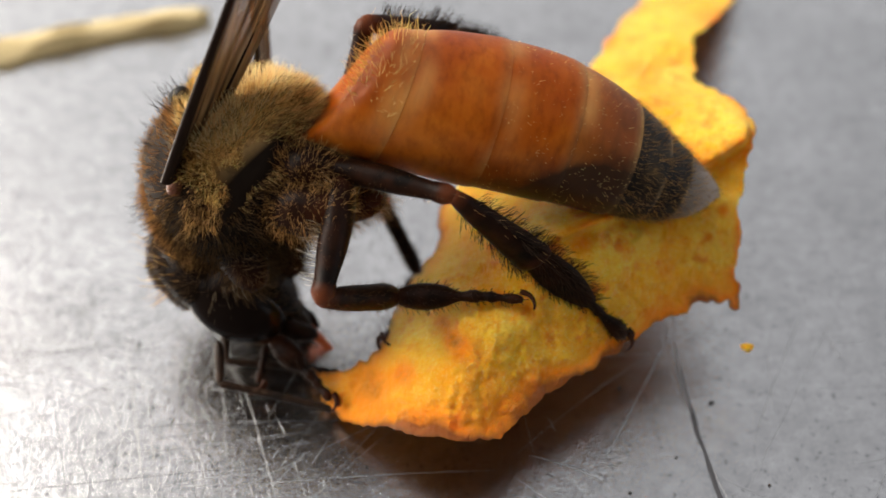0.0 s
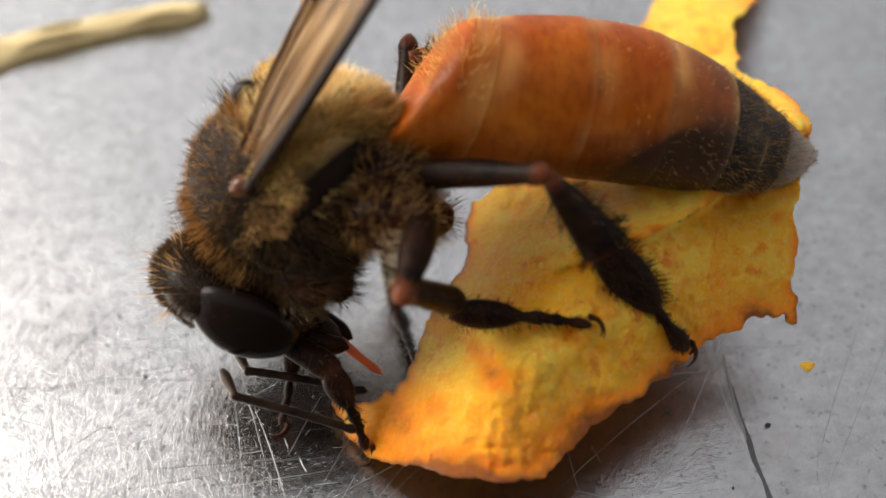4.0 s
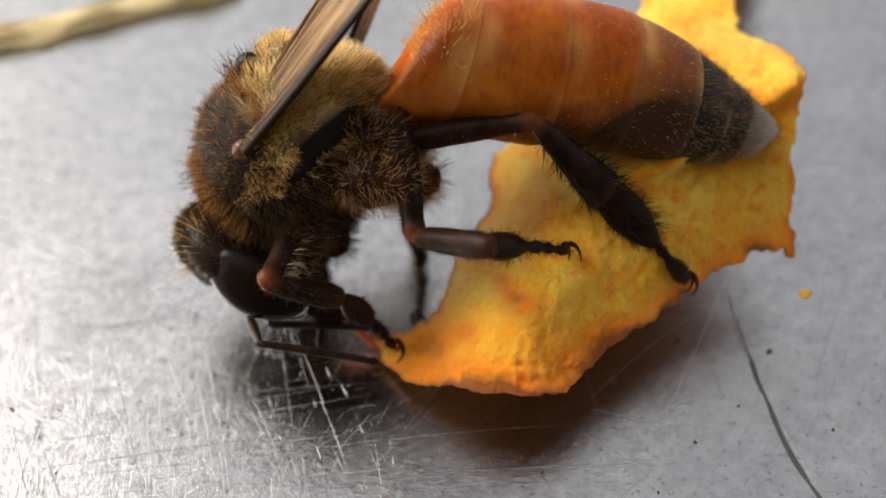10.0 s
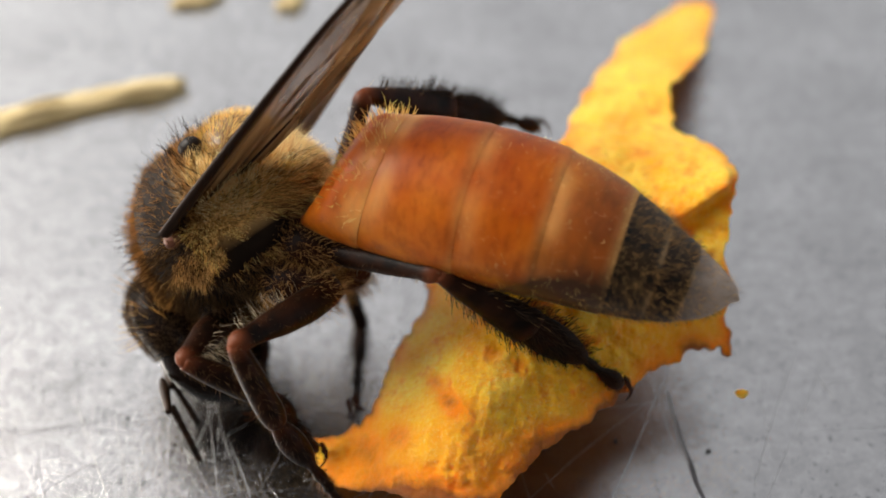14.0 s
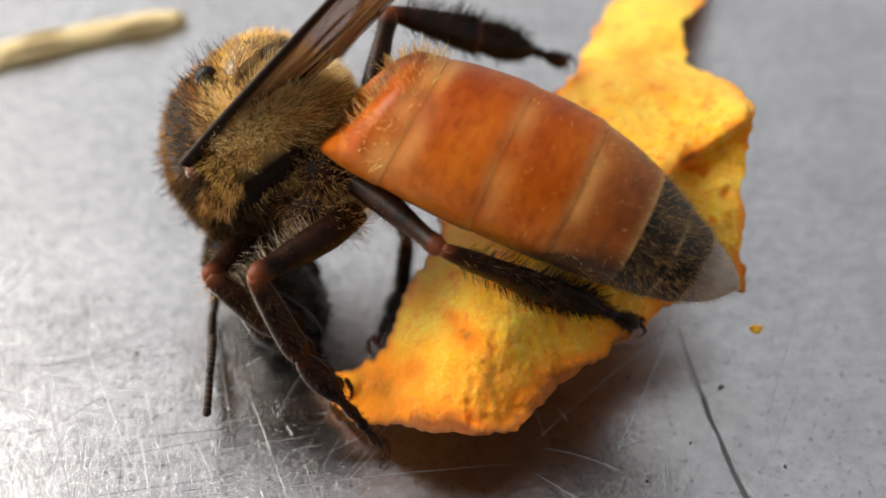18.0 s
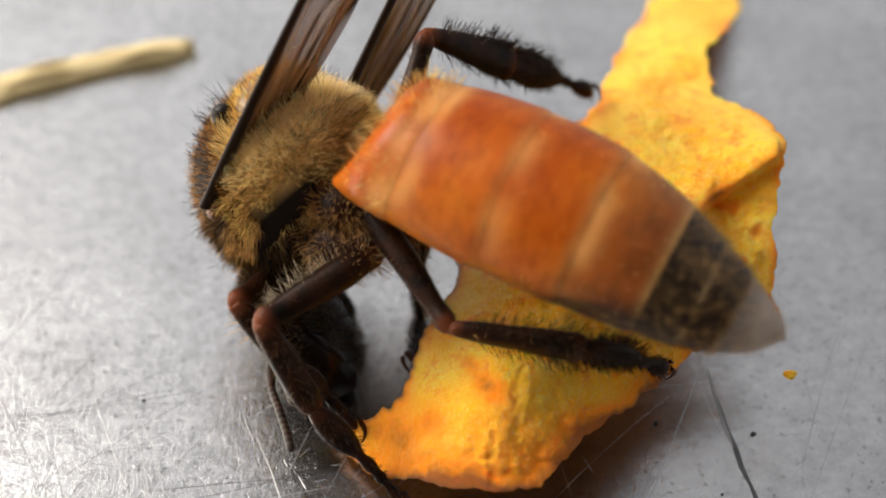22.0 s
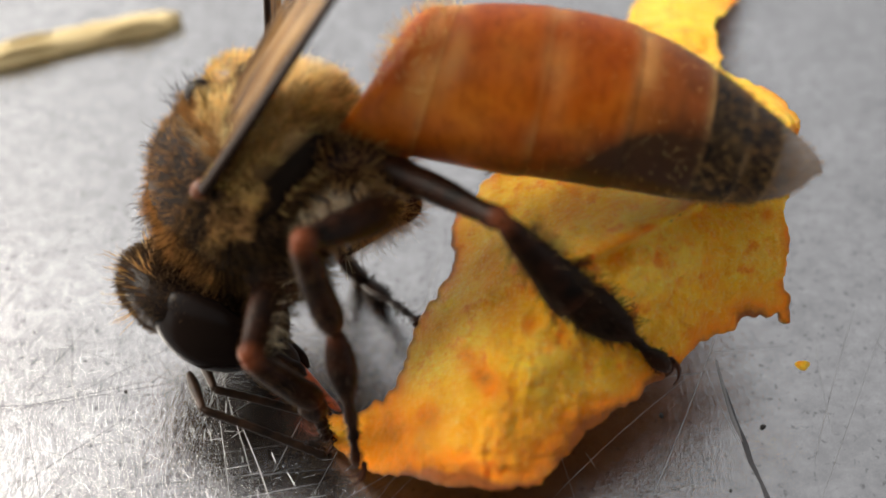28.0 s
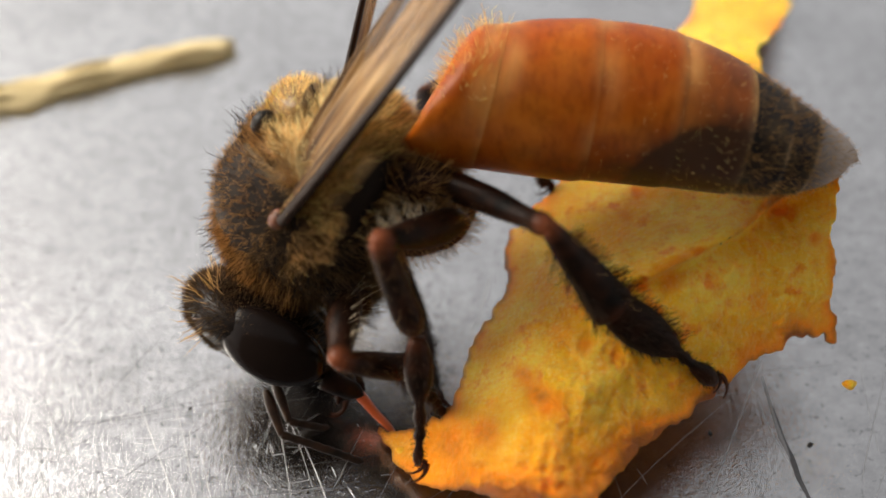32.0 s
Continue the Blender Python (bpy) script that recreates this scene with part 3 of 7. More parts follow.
for q in cells:
    for a, b in zip(q, q[1:] + q[:1]):
        count[frozenset((a, b))] = count.get(frozenset((a, b)), 0) + 1
border = {k for e, c in count.items() if c == 1 for k in e}
for k in border:
    XY[k] = edge[which[used[k]]]
    rim[k] = 0.0
dist = np.linalg.norm(XY[:, None, :] - pts[None, :, :2], axis=2)
H = (np.where(dist > 0, dist**2 * np.log(np.maximum(dist, 1e-9)), 0)) @ weights[: len(pts)] + weights[-3] + XY @ weights[-2:]
lump = np.array([0.14 * noise.noise(Vector((x * 0.8, y * 0.8, 1.0))) + 0.06 * noise.noise(Vector((x * 2.3, y * 2.3, 5.0))) + 0.075 * noise.noise(Vector((x * 3.6, y * 3.6, 9.0))) + 0.06 * noise.noise(Vector((x * 9.5, y * 9.5, 4.0))) - 0.07 * abs(noise.noise(Vector((x * 3.1, y * 3.1, 7.0)))) - 0.06 * abs(noise.noise(Vector((x * 6.3, y * 6.3, 3.0)))) for x, y in XY])
crease = np.full(len(XY), 9.0)
# the crease that runs across the sheet, and the dents of blisters
for (ax, ay), (bx, by) in (((0.3, 1.7), (2.6, 2.75)), ((2.6, 2.75), (5.3, 4.6))):
    f = np.clip(((XY[:, 0] - ax) * (bx - ax) + (XY[:, 1] - ay) * (by - ay)) / ((bx - ax) ** 2 + (by - ay) ** 2), 0, 1)
    g = np.hypot(XY[:, 0] - ax - f * (bx - ax), XY[:, 1] - ay - f * (by - ay))
    above = (bx - ax) * (XY[:, 1] - ay) - (by - ay) * (XY[:, 0] - ax) > 0
    lump += 0.6 * np.exp(-((g / np.where(above, 0.8, 0.15)) ** 2))
    crease = np.minimum(crease, g)
ragged = np.array([0.4 + 1.7 * noise.noise(Vector((x * 0.8, y * 0.8, 12.0))) for x, y in XY])
toast = np.clip(ragged, 0.0, 1.2) * (0.8 * np.exp(-rim / 0.13) + 0.35 * np.exp(-rim / 0.55))
for x, y, s in CHIP_SPOTS:
    g = np.exp(-((np.hypot(XY[:, 0] - x, XY[:, 1] - y) / s) ** 2))
    toast += 0.5 * g
    lump -= 0.1 * g
toast += 0.5 * np.exp(-((crease / 0.13) ** 2)) * np.clip(ragged + 0.3, 0.2, 1.2)
low = np.clip((-XY[:, 1] - 0.8) / 2.2, 0, 1)
toast += 0.4 * low + 0.7 * np.exp(-rim / 0.3) * np.clip(ragged + 0.2, 0.2, 1) * (XY[:, 1] < 1.0) * (XY[:, 0] > -3.5)
H += lump * np.clip(rim / 0.3, 0.4, 1)
chip_thick = 0.4 * np.clip(rim / 0.5, 0.55, 1.0)
PITCH = radians(47)
U, N = np.array([0, math.sin(PITCH), math.cos(PITCH)]), np.array([0, -math.cos(PITCH), math.sin(PITCH)])
top = np.array([4.0, 2.3, 2.8]) + XY[:, :1] * np.array([1.0, 0, 0]) + XY[:, 1:] * U + H[:, None] * N
under = top - chip_thick[:, None] * (0.8 * N + 0.2 * np.array([0, 0, 1.0]))
under[:, 2] = np.maximum(under[:, 2], 0.0)
top[:, 2] = np.maximum(top[:, 2], under[:, 2] + 0.08)
m = len(top)
faces = list(cells) + [tuple(k + m for k in q[::-1]) for q in cells]
for q in cells:
    for a, b in zip(q, q[1:] + q[:1]):
        if count[frozenset((a, b))] == 1:
            faces.append((b, a, a + m, b + m))
# underside and left rim are coloured darker to paint in their shade
chip = part("fried_chip", mesh_of("fried_chip", np.vstack([top, under]), faces, attributes=(("toast", np.concatenate([toast, toast * 0.25 + 0.7])), ("fried_shade", np.concatenate([0.75 * np.exp(-rim / 0.05) * (XY[:, 0] < -2.5), 1.0 - 0.6 * np.clip((-1.0 - XY[:, 0]) / 4.0, 0, 1) * (rim > 0.12)])))), CHIP, None)
tagged(chip, "curled golden fried chip with browned ragged edges", "chip")
# crumbs of the gnawed corner
for k, (x, y, z, s) in enumerate([(-1.35, 1.1, 0.55, 0.13), (-0.95, 1.05, 0.62, 0.12), (9.25, 2.0, 1.75, 0.16)]):
    vs, fs = blob(s, s * 0.8, s * 0.7, lambda a, b, c: (a * (1 + 0.3 * math.sin(20 * b)), b, c), 12, 8)
    ob = part("crumb", mesh_of("crumb", vs, fs, attributes=(("toast", [0.1] * len(vs)), ("fried_shade", [0.0] * len(vs)))), CHIP, chip)
    ob.matrix_basis = pose(x * MM, y * MM, z * MM)

# ---- pale dry sliver and far crumbs on the sheet ----
line = np.array([(-19.77, 12.59), (-16.72, 14.42), (-14.18, 15.28), (-12.14, 16.14), (-9.50, 17.20), (-7.37, 17.80)])
_, lx = spline(range(6), line[:, 0], 60)
_, ly = spline(range(6), line[:, 1], 60)
verts, faces = [], []
for i in range(60):
    half = (0.85 - 0.35 * i / 59) * (1 + 0.25 * noise.noise(Vector((i * 0.22, 0.0, 0.0)))) * min(1, (59.5 - i) / 3)
    dx, dy = lx[min(i + 1, 59)] - lx[max(i - 1, 0)], ly[min(i + 1, 59)] - ly[max(i - 1, 0)]
    ln = math.hypot(dx, dy)
    sag = 0.5 * max(0, 1 - abs(i - 25) / 6)
    for s, z in ((1, 0.02), (0.8, 0.3), (0.2, 0.42), (-0.4, 0.38), (-0.9, 0.25), (-1 - sag, 0.02)):
        verts.append((lx[i] - dy / ln * half * s, ly[i] + dx / ln * half * s, z * (1 + 0.2 * noise.noise(Vector((i * 0.5, s, 2))))))
for i in range(59):
    for j in range(5):
        faces.append((6 * i + j, 6 * i + j + 1, 6 * i + 7 + j, 6 * i + 6 + j))
    faces.append((6 * i + 5, 6 * i, 6 * i + 6, 6 * i + 11))
faces += [tuple(range(6))[::-1], tuple(354 + j for j in range(6))]
sliver = part("dry_sliver", mesh_of("dry_sliver", verts, faces), STRAW, None)
tagged(sliver, "pale straw-coloured dry sliver lying flat on the metal", "food scrap")
for side, a, b in ((0.35, 4, 40), (-0.45, 14, 57)):  # loose strands along it
    verts, faces = [], []
    for i in range(a, b):
        z = 0.36 + 0.1 * math.sin(i * 0.4)
        for c in range(5):
            verts.append((lx[i], ly[i] + side * 0.7 + 0.1 * math.cos(c * 1.257), z + 0.1 * math.sin(c * 1.257)))
    for i in range(b - a - 1):
        for c in range(5):
            faces.append((5 * i + c, 5 * i + (c + 1) % 5, 5 * i + 5 + (c + 1) % 5, 5 * i + 5 + c))
    part("strand", mesh_of("strand", verts, faces), STRAW, sliver)
for k, (x, y, a, b) in enumerate([(-7.8, 23.6, 1.1, 0.5), (-4.1, 23.4, 0.6, 0.6)]):
    vs, fs = blob(a, b, 0.22, lambda p, q, s: (p + 0.15 * math.sin(5 * q), q * (1 + 0.2 * math.sin(4 * p)), s * 0.8 + 0.16), 16, 8)
    ob = part("food_scrap", mesh_of("food_scrap", vs, fs), STRAW, None)
    ob.matrix_basis = pose(x * MM, y * MM, 0, 0, 0, 15)
    tagged(ob, "small pale dry scrap lying on the metal sheet", "food scrap")

# ---- the bee ----
# its own axes: x to the head, y to its left, z to its back
bee = thing("honey_bee", "honey bee with amber abdomen and furry golden-brown thorax", "bee")


def thorax_shape(x, y, z):
    z *= 1.0 + 0.1 * math.sin(x * 0.9) - (0.12 if z < 0 else 0)
    y *= 1.0 - 0.05 * (x / 2.4) ** 2
    if z > 0 and x < -1.0:
        z *= 1 + 0.1 * (x + 1.0)
    return x, y, z


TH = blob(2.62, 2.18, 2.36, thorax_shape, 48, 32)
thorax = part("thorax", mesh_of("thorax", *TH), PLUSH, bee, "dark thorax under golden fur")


def bare_band(p):  # black bare strip along the side, under the wing root
    w = 0.22 * noise.noise(Vector((p[0] * 1.7 + 5, p[1], p[2] * 1.7)))
    return ((p[0] + 0.6) / 1.4) ** 2 + ((p[2] + 0.88 + 0.12 * p[0] + 1.6 * w) / 0.3) ** 2 < 1.0 + 0.8 * noise.noise(Vector(p) * 23)


def dorsal(p, d):  # scutum: worn almost bare before and between the wing roots, a close pile round its rim
    if p[2] < 0.1 or p[0] < -0.8:
        return 0.0
    w = 0.3 * noise.noise(Vector((p[0] * 1.3, p[1] * 1.3, p[2] * 1.3 + 2)))
    bald = max(abs(p[0] - 0.95 + w) / 1.15, (0.55 - p[2]) / 0.5 + w)
    if bald < 1.0:
        thin = noise.noise(Vector((p[0] * 31, p[1] * 31, p[2] * 31)))
        return 0.7 if thin > 0.14 - 1.2 * max(0.0, bald - 0.75) else 0.0
    return 1.0


def h_thin(p):
    return noise.noise(Vector((p[0] * 27 + 3, p[1] * 27, p[2] * 27))) > 0.3


def collar(p, d):  # golden tufts behind the wing root and round the waist
    w = 0.35 * noise.noise(Vector((p[0] * 1.6, p[1], p[2] * 1.6 + 4)))
    behind = p[0] < 0.15 and -1.2 + w < p[2] < 0.35 and not bare_band(p)
    return 0.0 if not behind or (p[2] < -0.75 and noise.noise(Vector(p) * 29) > -0.12) else 1.0


def rump(p, d):  # pale close pile over the back of the thorax, bare on the shield
    if -1.85 < p[0] < -0.6 and p[2] > 1.3 and abs(p[1]) < 1.15:
        return 0.0
    return 1.0 if p[0] < -0.55 and p[2] > 0.0 + 0.4 * noise.noise(Vector((p[0] * 2, p[1], p[2]))) else 0.0


def flank(p, d):
    a = math.hypot((p[0] - 0.55) / 1.25, (p[2] + 0.6) / 0.8) + 0.35 * noise.noise(Vector((p[0] * 1.5 + 3, p[1], p[2] * 1.5)))
    return 1.0 if a < 0.58 else 0.0


def flank_dark(p, d):
    return 0.9 if p[2] <= 0.5 and not bare_band(p) else 0.0


def stuff(ob):
    ob["kind"] = "stuff"


stuff(part("back_fur", hair_mesh("back_fur", *TH, 30000, 0.4, 0.007, (-0.35, 0, 0.0), dorsal, 1, 0.22), FUR_TAN, thorax, "short tan pile on the back"))
stuff(part("ruff", hair_mesh("ruff", *TH, 60000, 0.46, 0.0045, (-0.5, 0, -0.25), collar, 2, 0.2, tufts=6), FUR_GOLD, thorax, "golden tufts round the waist"))
stuff(part("rump_fur", hair_mesh("rump_fur", *TH, 36000, 0.46, 0.006, (-0.5, 0, 0.0), rump, 5, 0.2, tufts=10), FUR_BUFF, thorax, "pale buff pile at the back"))
stuff(part("flank_fur", hair_mesh("flank_fur", *TH, 40000, 0.46, 0.0045, (-0.5, 0, -0.4), flank, 3, 0.2, tufts=5), FUR_WORN, thorax, "pale tufts below the wing root"))
stuff(part("breast_fur", hair_mesh("breast_fur", *TH, 20000, 0.5, 0.007, (-0.5, 0, -0.4), flank_dark, 4, 0.18, tufts=6), FUR_BROWN, thorax, "dark brown fur underneath"))
stuff(part("neck_ruff", hair_mesh("neck_ruff", *TH, 16000, 0.44, 0.006, (0.6, 0, -0.25), lambda p, d: 1.0 if p[0] > 1.75 and p[2] > -1.0 else 0.0, 9, 0.2, tufts=6), FUR_TAN, thorax, "tan ruff behind the head"))
stuff(part("bristles", hair_mesh("bristles", *TH, 3000, 0.7, 0.009, (-0.1, 0, 0.1), lambda p, d: 1.0 if (p[2] > 0.9 and p[0] < -0.1) or p[0] > 1.95 else 0.6 if p[2] > 0.3 and h_thin(p) else 0.0, 8, 0.22, clump=0.3), FUR_DARK, thorax, "long fine bristles standing off the back"))
for side in (1, -1):  # stout first joints of the legs, bearded with pale hair
    for root, tip, girth_root, girth_tip in (((1.1, 0.8, -1.3), (1.4, 0.95, -2.3), 0.6, 0.36), ((-0.5, 0.8, -1.5), (-1.6, 0.95, -2.85), 0.72, 0.4), ((-1.4, 0.75, -1.2), (-2.15, 0.62, -2.05), 0.7, 0.4)):
        a, b = Vector(root), Vector(tip)
        ln = (b - a).length
        turn = (b - a).to_track_quat("X", "Z").to_matrix()
        vs, fs = loft([(-0.2, 0, 0, girth_root * 0.7, girth_root * 0.7), (ln * 0.3, 0, 0, girth_root, girth_root), (ln * 0.75, 0, 0, girth_root * 0.85, girth_root * 0.8), (ln, 0, 0, girth_tip, girth_tip), (ln + 0.2, 0, 0, girth_tip * 0.5, girth_tip * 0.5)], 16, 18, 0.08, 3.0)
        vs = np.array([tuple(turn @ Vector(p) + a) for p in vs]) * np.array([1, side, 1])
        if side < 0:
            fs = [f[::-1] for f in fs]
        coxa = part("coxa", mesh_of("coxa", vs, fs, attributes=(("joint", [0.25 * max(0.0, (-p[2] - 1.9)) for p in vs]),)), LEG, thorax, "stout dark first leg joint")
        stuff(part("coxa_hair", hair_mesh("coxa_hair", vs, fs, 1500, 0.5, 0.005, (-0.5, 0, -0.3), None, 51, 0.25, clump=0.4, tufts=9), FUR_TAN if root[0] < 1 else FUR_BROWN, coxa))
SC = blob(0.62, 1.25, 0.5, lambda x, y, z: (x - 0.18 * y * y, y, z - 0.16 * y * y), 30, 18)
SC = (SC[0] * 1.1 + np.array([-1.2, 0, 1.74]), SC[1])
scutellum = part("scutellum", mesh_of("scutellum", *SC), SCUTELLUM, thorax, "pale rounded shield at the back")
stuff(part("shield_fur", hair_mesh("shield_fur", *SC, 2600, 0.3, 0.006, (-0.8, 0, 0.1), lambda p, d: 1.0 if d[2] > 0 else 0.0, 6, 0.2), FUR_GOLD, scutellum))
for size, place in ((0.34, (-0.78, 1.2, 1.92)),):
    vs, fs = blob(size, size * 0.7, size * 0.8, None, 14, 8)
    part("bare_spot", mesh_of("bare_spot", vs + np.array(place), fs), SHELL, thorax, "black bare spot on the back")
for side in (1, -1):
    vs, fs = blob(0.28, 0.2, 0.22, None, 16, 10)
    part("tegula", mesh_of("tegula", vs + np.array([0.46, 2.08 * side, 0.3]), fs), TEGULA, thorax, "reddish plate over the wing root")
vs, fs = loft([(-2.6, 0, -1.0, 0.3, 0.3), (-2.2, 0, -0.95, 0.36, 0.36), (-1.8, 0, -0.85, 0.55, 0.55), (-1.2, 0, -0.7, 0.8, 0.8)], 10, 16)
part("petiole", mesh_of("petiole", vs, fs), SHELL, bee, "narrow dark waist")
vs, fs = loft([(1.5, 0, -0.2, 1.2, 1.1), (2.2, 0, -0.45, 0.9, 0.85), (2.9, 0, -0.85, 0.7, 0.65)], 10, 16)
part("neck", mesh_of("neck", vs, fs), SHELL, bee)

# abdomen: overlapping plates from the waist to the pointed tip
abdomen = part("abdomen", mesh_of("abdomen", *loft([(0.1, 0, 0.2, 0.2, 0.2), (0.9, 0, 0.6, 0.55, 0.55), (2, 0, 1.0, 1.25, 1.2), (4.4, 0, 0.85, 1.5, 1.45), (6.9, 0, 0.45, 1.1, 1.05), (8.5, 0, 0.08, 0.55, 0.5), (9.1, 0, -0.02, 0.1, 0.1)], 30, 28)), SHELL, bee, "segmented amber abdomen with a dark pointed tip")
PROFILE = np.array([(0.0, 0.55, 0.75), (0.12, 0.85, 1.12), (0.4, 1.05, 1.36), (1.4, 1.15, 1.6), (3.0, 1.15, 1.76), (4.4, 1.1, 1.76), (5.7, 0.92, 1.65), (6.9, 0.6, 1.4), (8.0, 0.24, 1.03), (8.7, 0.06, 0.72), (9.15, -0.02, 0.42), (9.35, -0.04, 0.2), (9.42, -0.04, 0.03)])


def girth(x):
    return float(np.interp(x, *[spline(PROFILE[:, 0], PROFILE[:, 1], 90)[k] for k in (0, 1)])), float(np.interp(x, *[spline(PROFILE[:, 0], PROFILE[:, 2], 90)[k] for k in (0, 1)]))


def tergite(x0, x1, step, mat, label, around=56, along=14):
    verts, faces, bands, pigment_shades = [], [], [], []
    for i in range(along):
        f = i / (along - 1)
        x = x0 + (x1 - x0) * f
        c, r0 = girth(x)
        r0 += step * (0.25 + 0.75 * f) - (0.03 if f > 0.97 else 0)
        for j in range(around):
            a = 2 * math.pi * j / around
            y, z = math.cos(a), math.sin(a)
            tilt = (0.16 + 0.5 * max(0.0, 1 - x / 2.5)) * z  # plates lean back over the spine
            verts.append(((x + tilt) * 1.045, y * r0 * 1.02, c + z * r0))
            blot = 0.28 + 1.2 * noise.noise(Vector((x * 0.9 + 7, y * 1.6, z * 1.6)))
            fore = math.exp(-(((f - 0.15) / 0.13) ** 2)) * max(0.0, min(1.0, 0.35 + 0.8 * z)) * blot
            if x0 < 0.1:  # cream patches beside the waist
                fore = math.exp(-(((f - 0.8) / 0.16) ** 2)) * max(0.0, blot) * max(0.0, 0.4 + 0.7 * z)
            pale_hem = 1.3 * max(0.0, (f - 0.9) / 0.1) if 6.0 < x1 < 7.0 else 0.45 * max(0.0, 0.3 + 1.3 * blot) * max(0.0, (f - 0.88) / 0.12)
            if 7.0 < x1 < 9.0:  # thin worn hems on the black plates
                fore, pale_hem = 0.0, max(0.0, 0.1 + blot) * max(0.0, (f - 0.9) / 0.1)
            bands.append(max(0.0, fore) + pale_hem + (0.1 if 5.0 < x0 < 6.0 else 0.0))
            # seams and belly darkened as painted shade; rear plates have real dark pigment
            hem = (0.06 + 0.12 * blot) * max(0.0, min(1.0, 0.6 + z)) * max(0.0, (f - 0.95) / 0.05) if x1 < 6.0 else 0.0
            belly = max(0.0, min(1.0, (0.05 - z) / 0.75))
            pigment_shades.append(hem + belly * (0.3 + 0.5 * min(1.0, max(0.0, (x - 2.0) / 3.5))) * 0.95 + 0.42 * max(0.0, min(1.0, (x - 5.0) / 1.3)) + 0.55 * max(0.0, min(1.0, (x - 4.5) / 1.1)) * max(0.0, min(1.0, (0.5 - z) / 0.9)))
    for i in range(along - 1):
        for j in range(around):
            k = (j + 1) % around
            faces.append((i * around + j, i * around + k, (i + 1) * around + k, (i + 1) * around + j))
    if x0 < 0.1:
        faces.append(tuple(range(around))[::-1])
    if x1 > 9.3:
        faces.append(tuple((along - 1) * around + j for j in range(around)))
    me = mesh_of("tergite", verts, faces, attributes=(("band", bands), ("pigment_shade", pigment_shades)))
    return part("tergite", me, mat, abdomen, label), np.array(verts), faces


plates = []
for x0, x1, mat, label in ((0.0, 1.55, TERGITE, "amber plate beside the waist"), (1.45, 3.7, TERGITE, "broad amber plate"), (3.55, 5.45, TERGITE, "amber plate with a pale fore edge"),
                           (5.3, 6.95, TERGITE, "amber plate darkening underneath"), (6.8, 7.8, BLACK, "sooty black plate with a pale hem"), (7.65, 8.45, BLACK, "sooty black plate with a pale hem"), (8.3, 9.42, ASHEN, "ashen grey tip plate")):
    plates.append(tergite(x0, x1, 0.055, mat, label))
part("fuzz", hair_mesh("fuzz", plates[0][1], plates[0][2], 900, 0.45, 0.008, (0.2, 0, 0.3), lambda p, d: 1.0 if p[2] > 1.2 else 0.0, 11, 0.4), FUR_GOLD, abdomen, "golden fuzz beside the waist")["kind"] = "stuff"
for k, (cnt, ln, mat) in ((2, (300, 0.08, FUR_GOLD)), (3, (500, 0.1, FUR_GOLD)), (4, (1500, 0.17, FUR_TAN)), (5, (1300, 0.16, FUR_TAN)), (6, (900, 0.14, FUR_TAN))):
    part("down", hair_mesh("down", plates[k][1], plates[k][2], cnt, ln, 0.004, (1.1, 0, 0), None, 20 + k, 0.25, 0.01), mat, abdomen)["kind"] = "stuff"


# head: flattened, long from crown to mouth, with two tall eyes
def head_shape(x, y, z):
    y *= 1.0 - 0.16 * max(0, -z / 2.0)
    x *= 1.0 + 0.12 * z / 2.0
    return x, y, z


HD = blob(0.98, 1.68, 2.08, head_shape, 40, 28)
HD = (HD[0] + np.array([0, 0, -0.2]), HD[1])
head = part("head", mesh_of("head", *HD), SKULL, bee, "dark head with tall glossy eyes")
for side in (1, -1):
    vs, fs = blob(0.8, 0.44, 1.36, lambda x, y, z: (x - 0.04 * z * z, y - 0.1 * z * z, z), 36, 26)
    vs = vs + np.array([0.02, 1.38 * side, -0.58])
    eye = part("eye", mesh_of("eye", vs, fs), EYE, head, "glossy black compound eye")
    vs, fs = loft([(0, 0, 0, 0.22, 0.3), (0.5, -0.1 * side, 0, 0.24, 0.26), (0.95, -0.28 * side, 0, 0.1, 0.14), (1.05, -0.3 * side, 0, 0.02, 0.02)], 10, 12)
    vs = np.column_stack([vs[:, 2] + 0.25, vs[:, 1] + 0.55 * side, -2.0 - vs[:, 0]])
    part("mandible", mesh_of("mandible", vs, [f[::-1] for f in fs]), LEG, head, "reddish-brown jaw")
for y, z in ((0.0, 1.86), (0.42, 1.72), (-0.42, 1.72)):
    vs, fs = blob(0.12, 0.12, 0.1, None, 14, 10)
    part("ocellus", mesh_of("ocellus", vs + np.array([0.3, y, z - 0.12]), fs), EYE, head)
for name, rows, mat, label in (("proboscis", [(0, 0, 0, 0.36, 0.32), (0.5, 0, 0.1, 0.3, 0.27), (1.0, 0, 0.25, 0.2, 0.2), (1.15, 0, 0.3, 0.08, 0.08)], SHELL, "dark folded sheath of the tongue"),
                               ("tongue", [(0.8, 0, 0.18, 0.16, 0.15), (1.4, 0, 0.4, 0.15, 0.13), (2.0, 0, 0.62, 0.12, 0.1), (2.35, 0, 0.72, 0.13, 0.08), (2.5, 0, 0.76, 0.04, 0.03)], TONGUE, "orange-red tongue")):
    vs, fs = loft(rows, 24, 14, 0.08, 2.0)
    tongue = part(name, mesh_of(name, np.column_stack([vs[:, 2], vs[:, 1], -1.7 - vs[:, 0]]), [f[::-1] for f in fs]), mat, head, label)
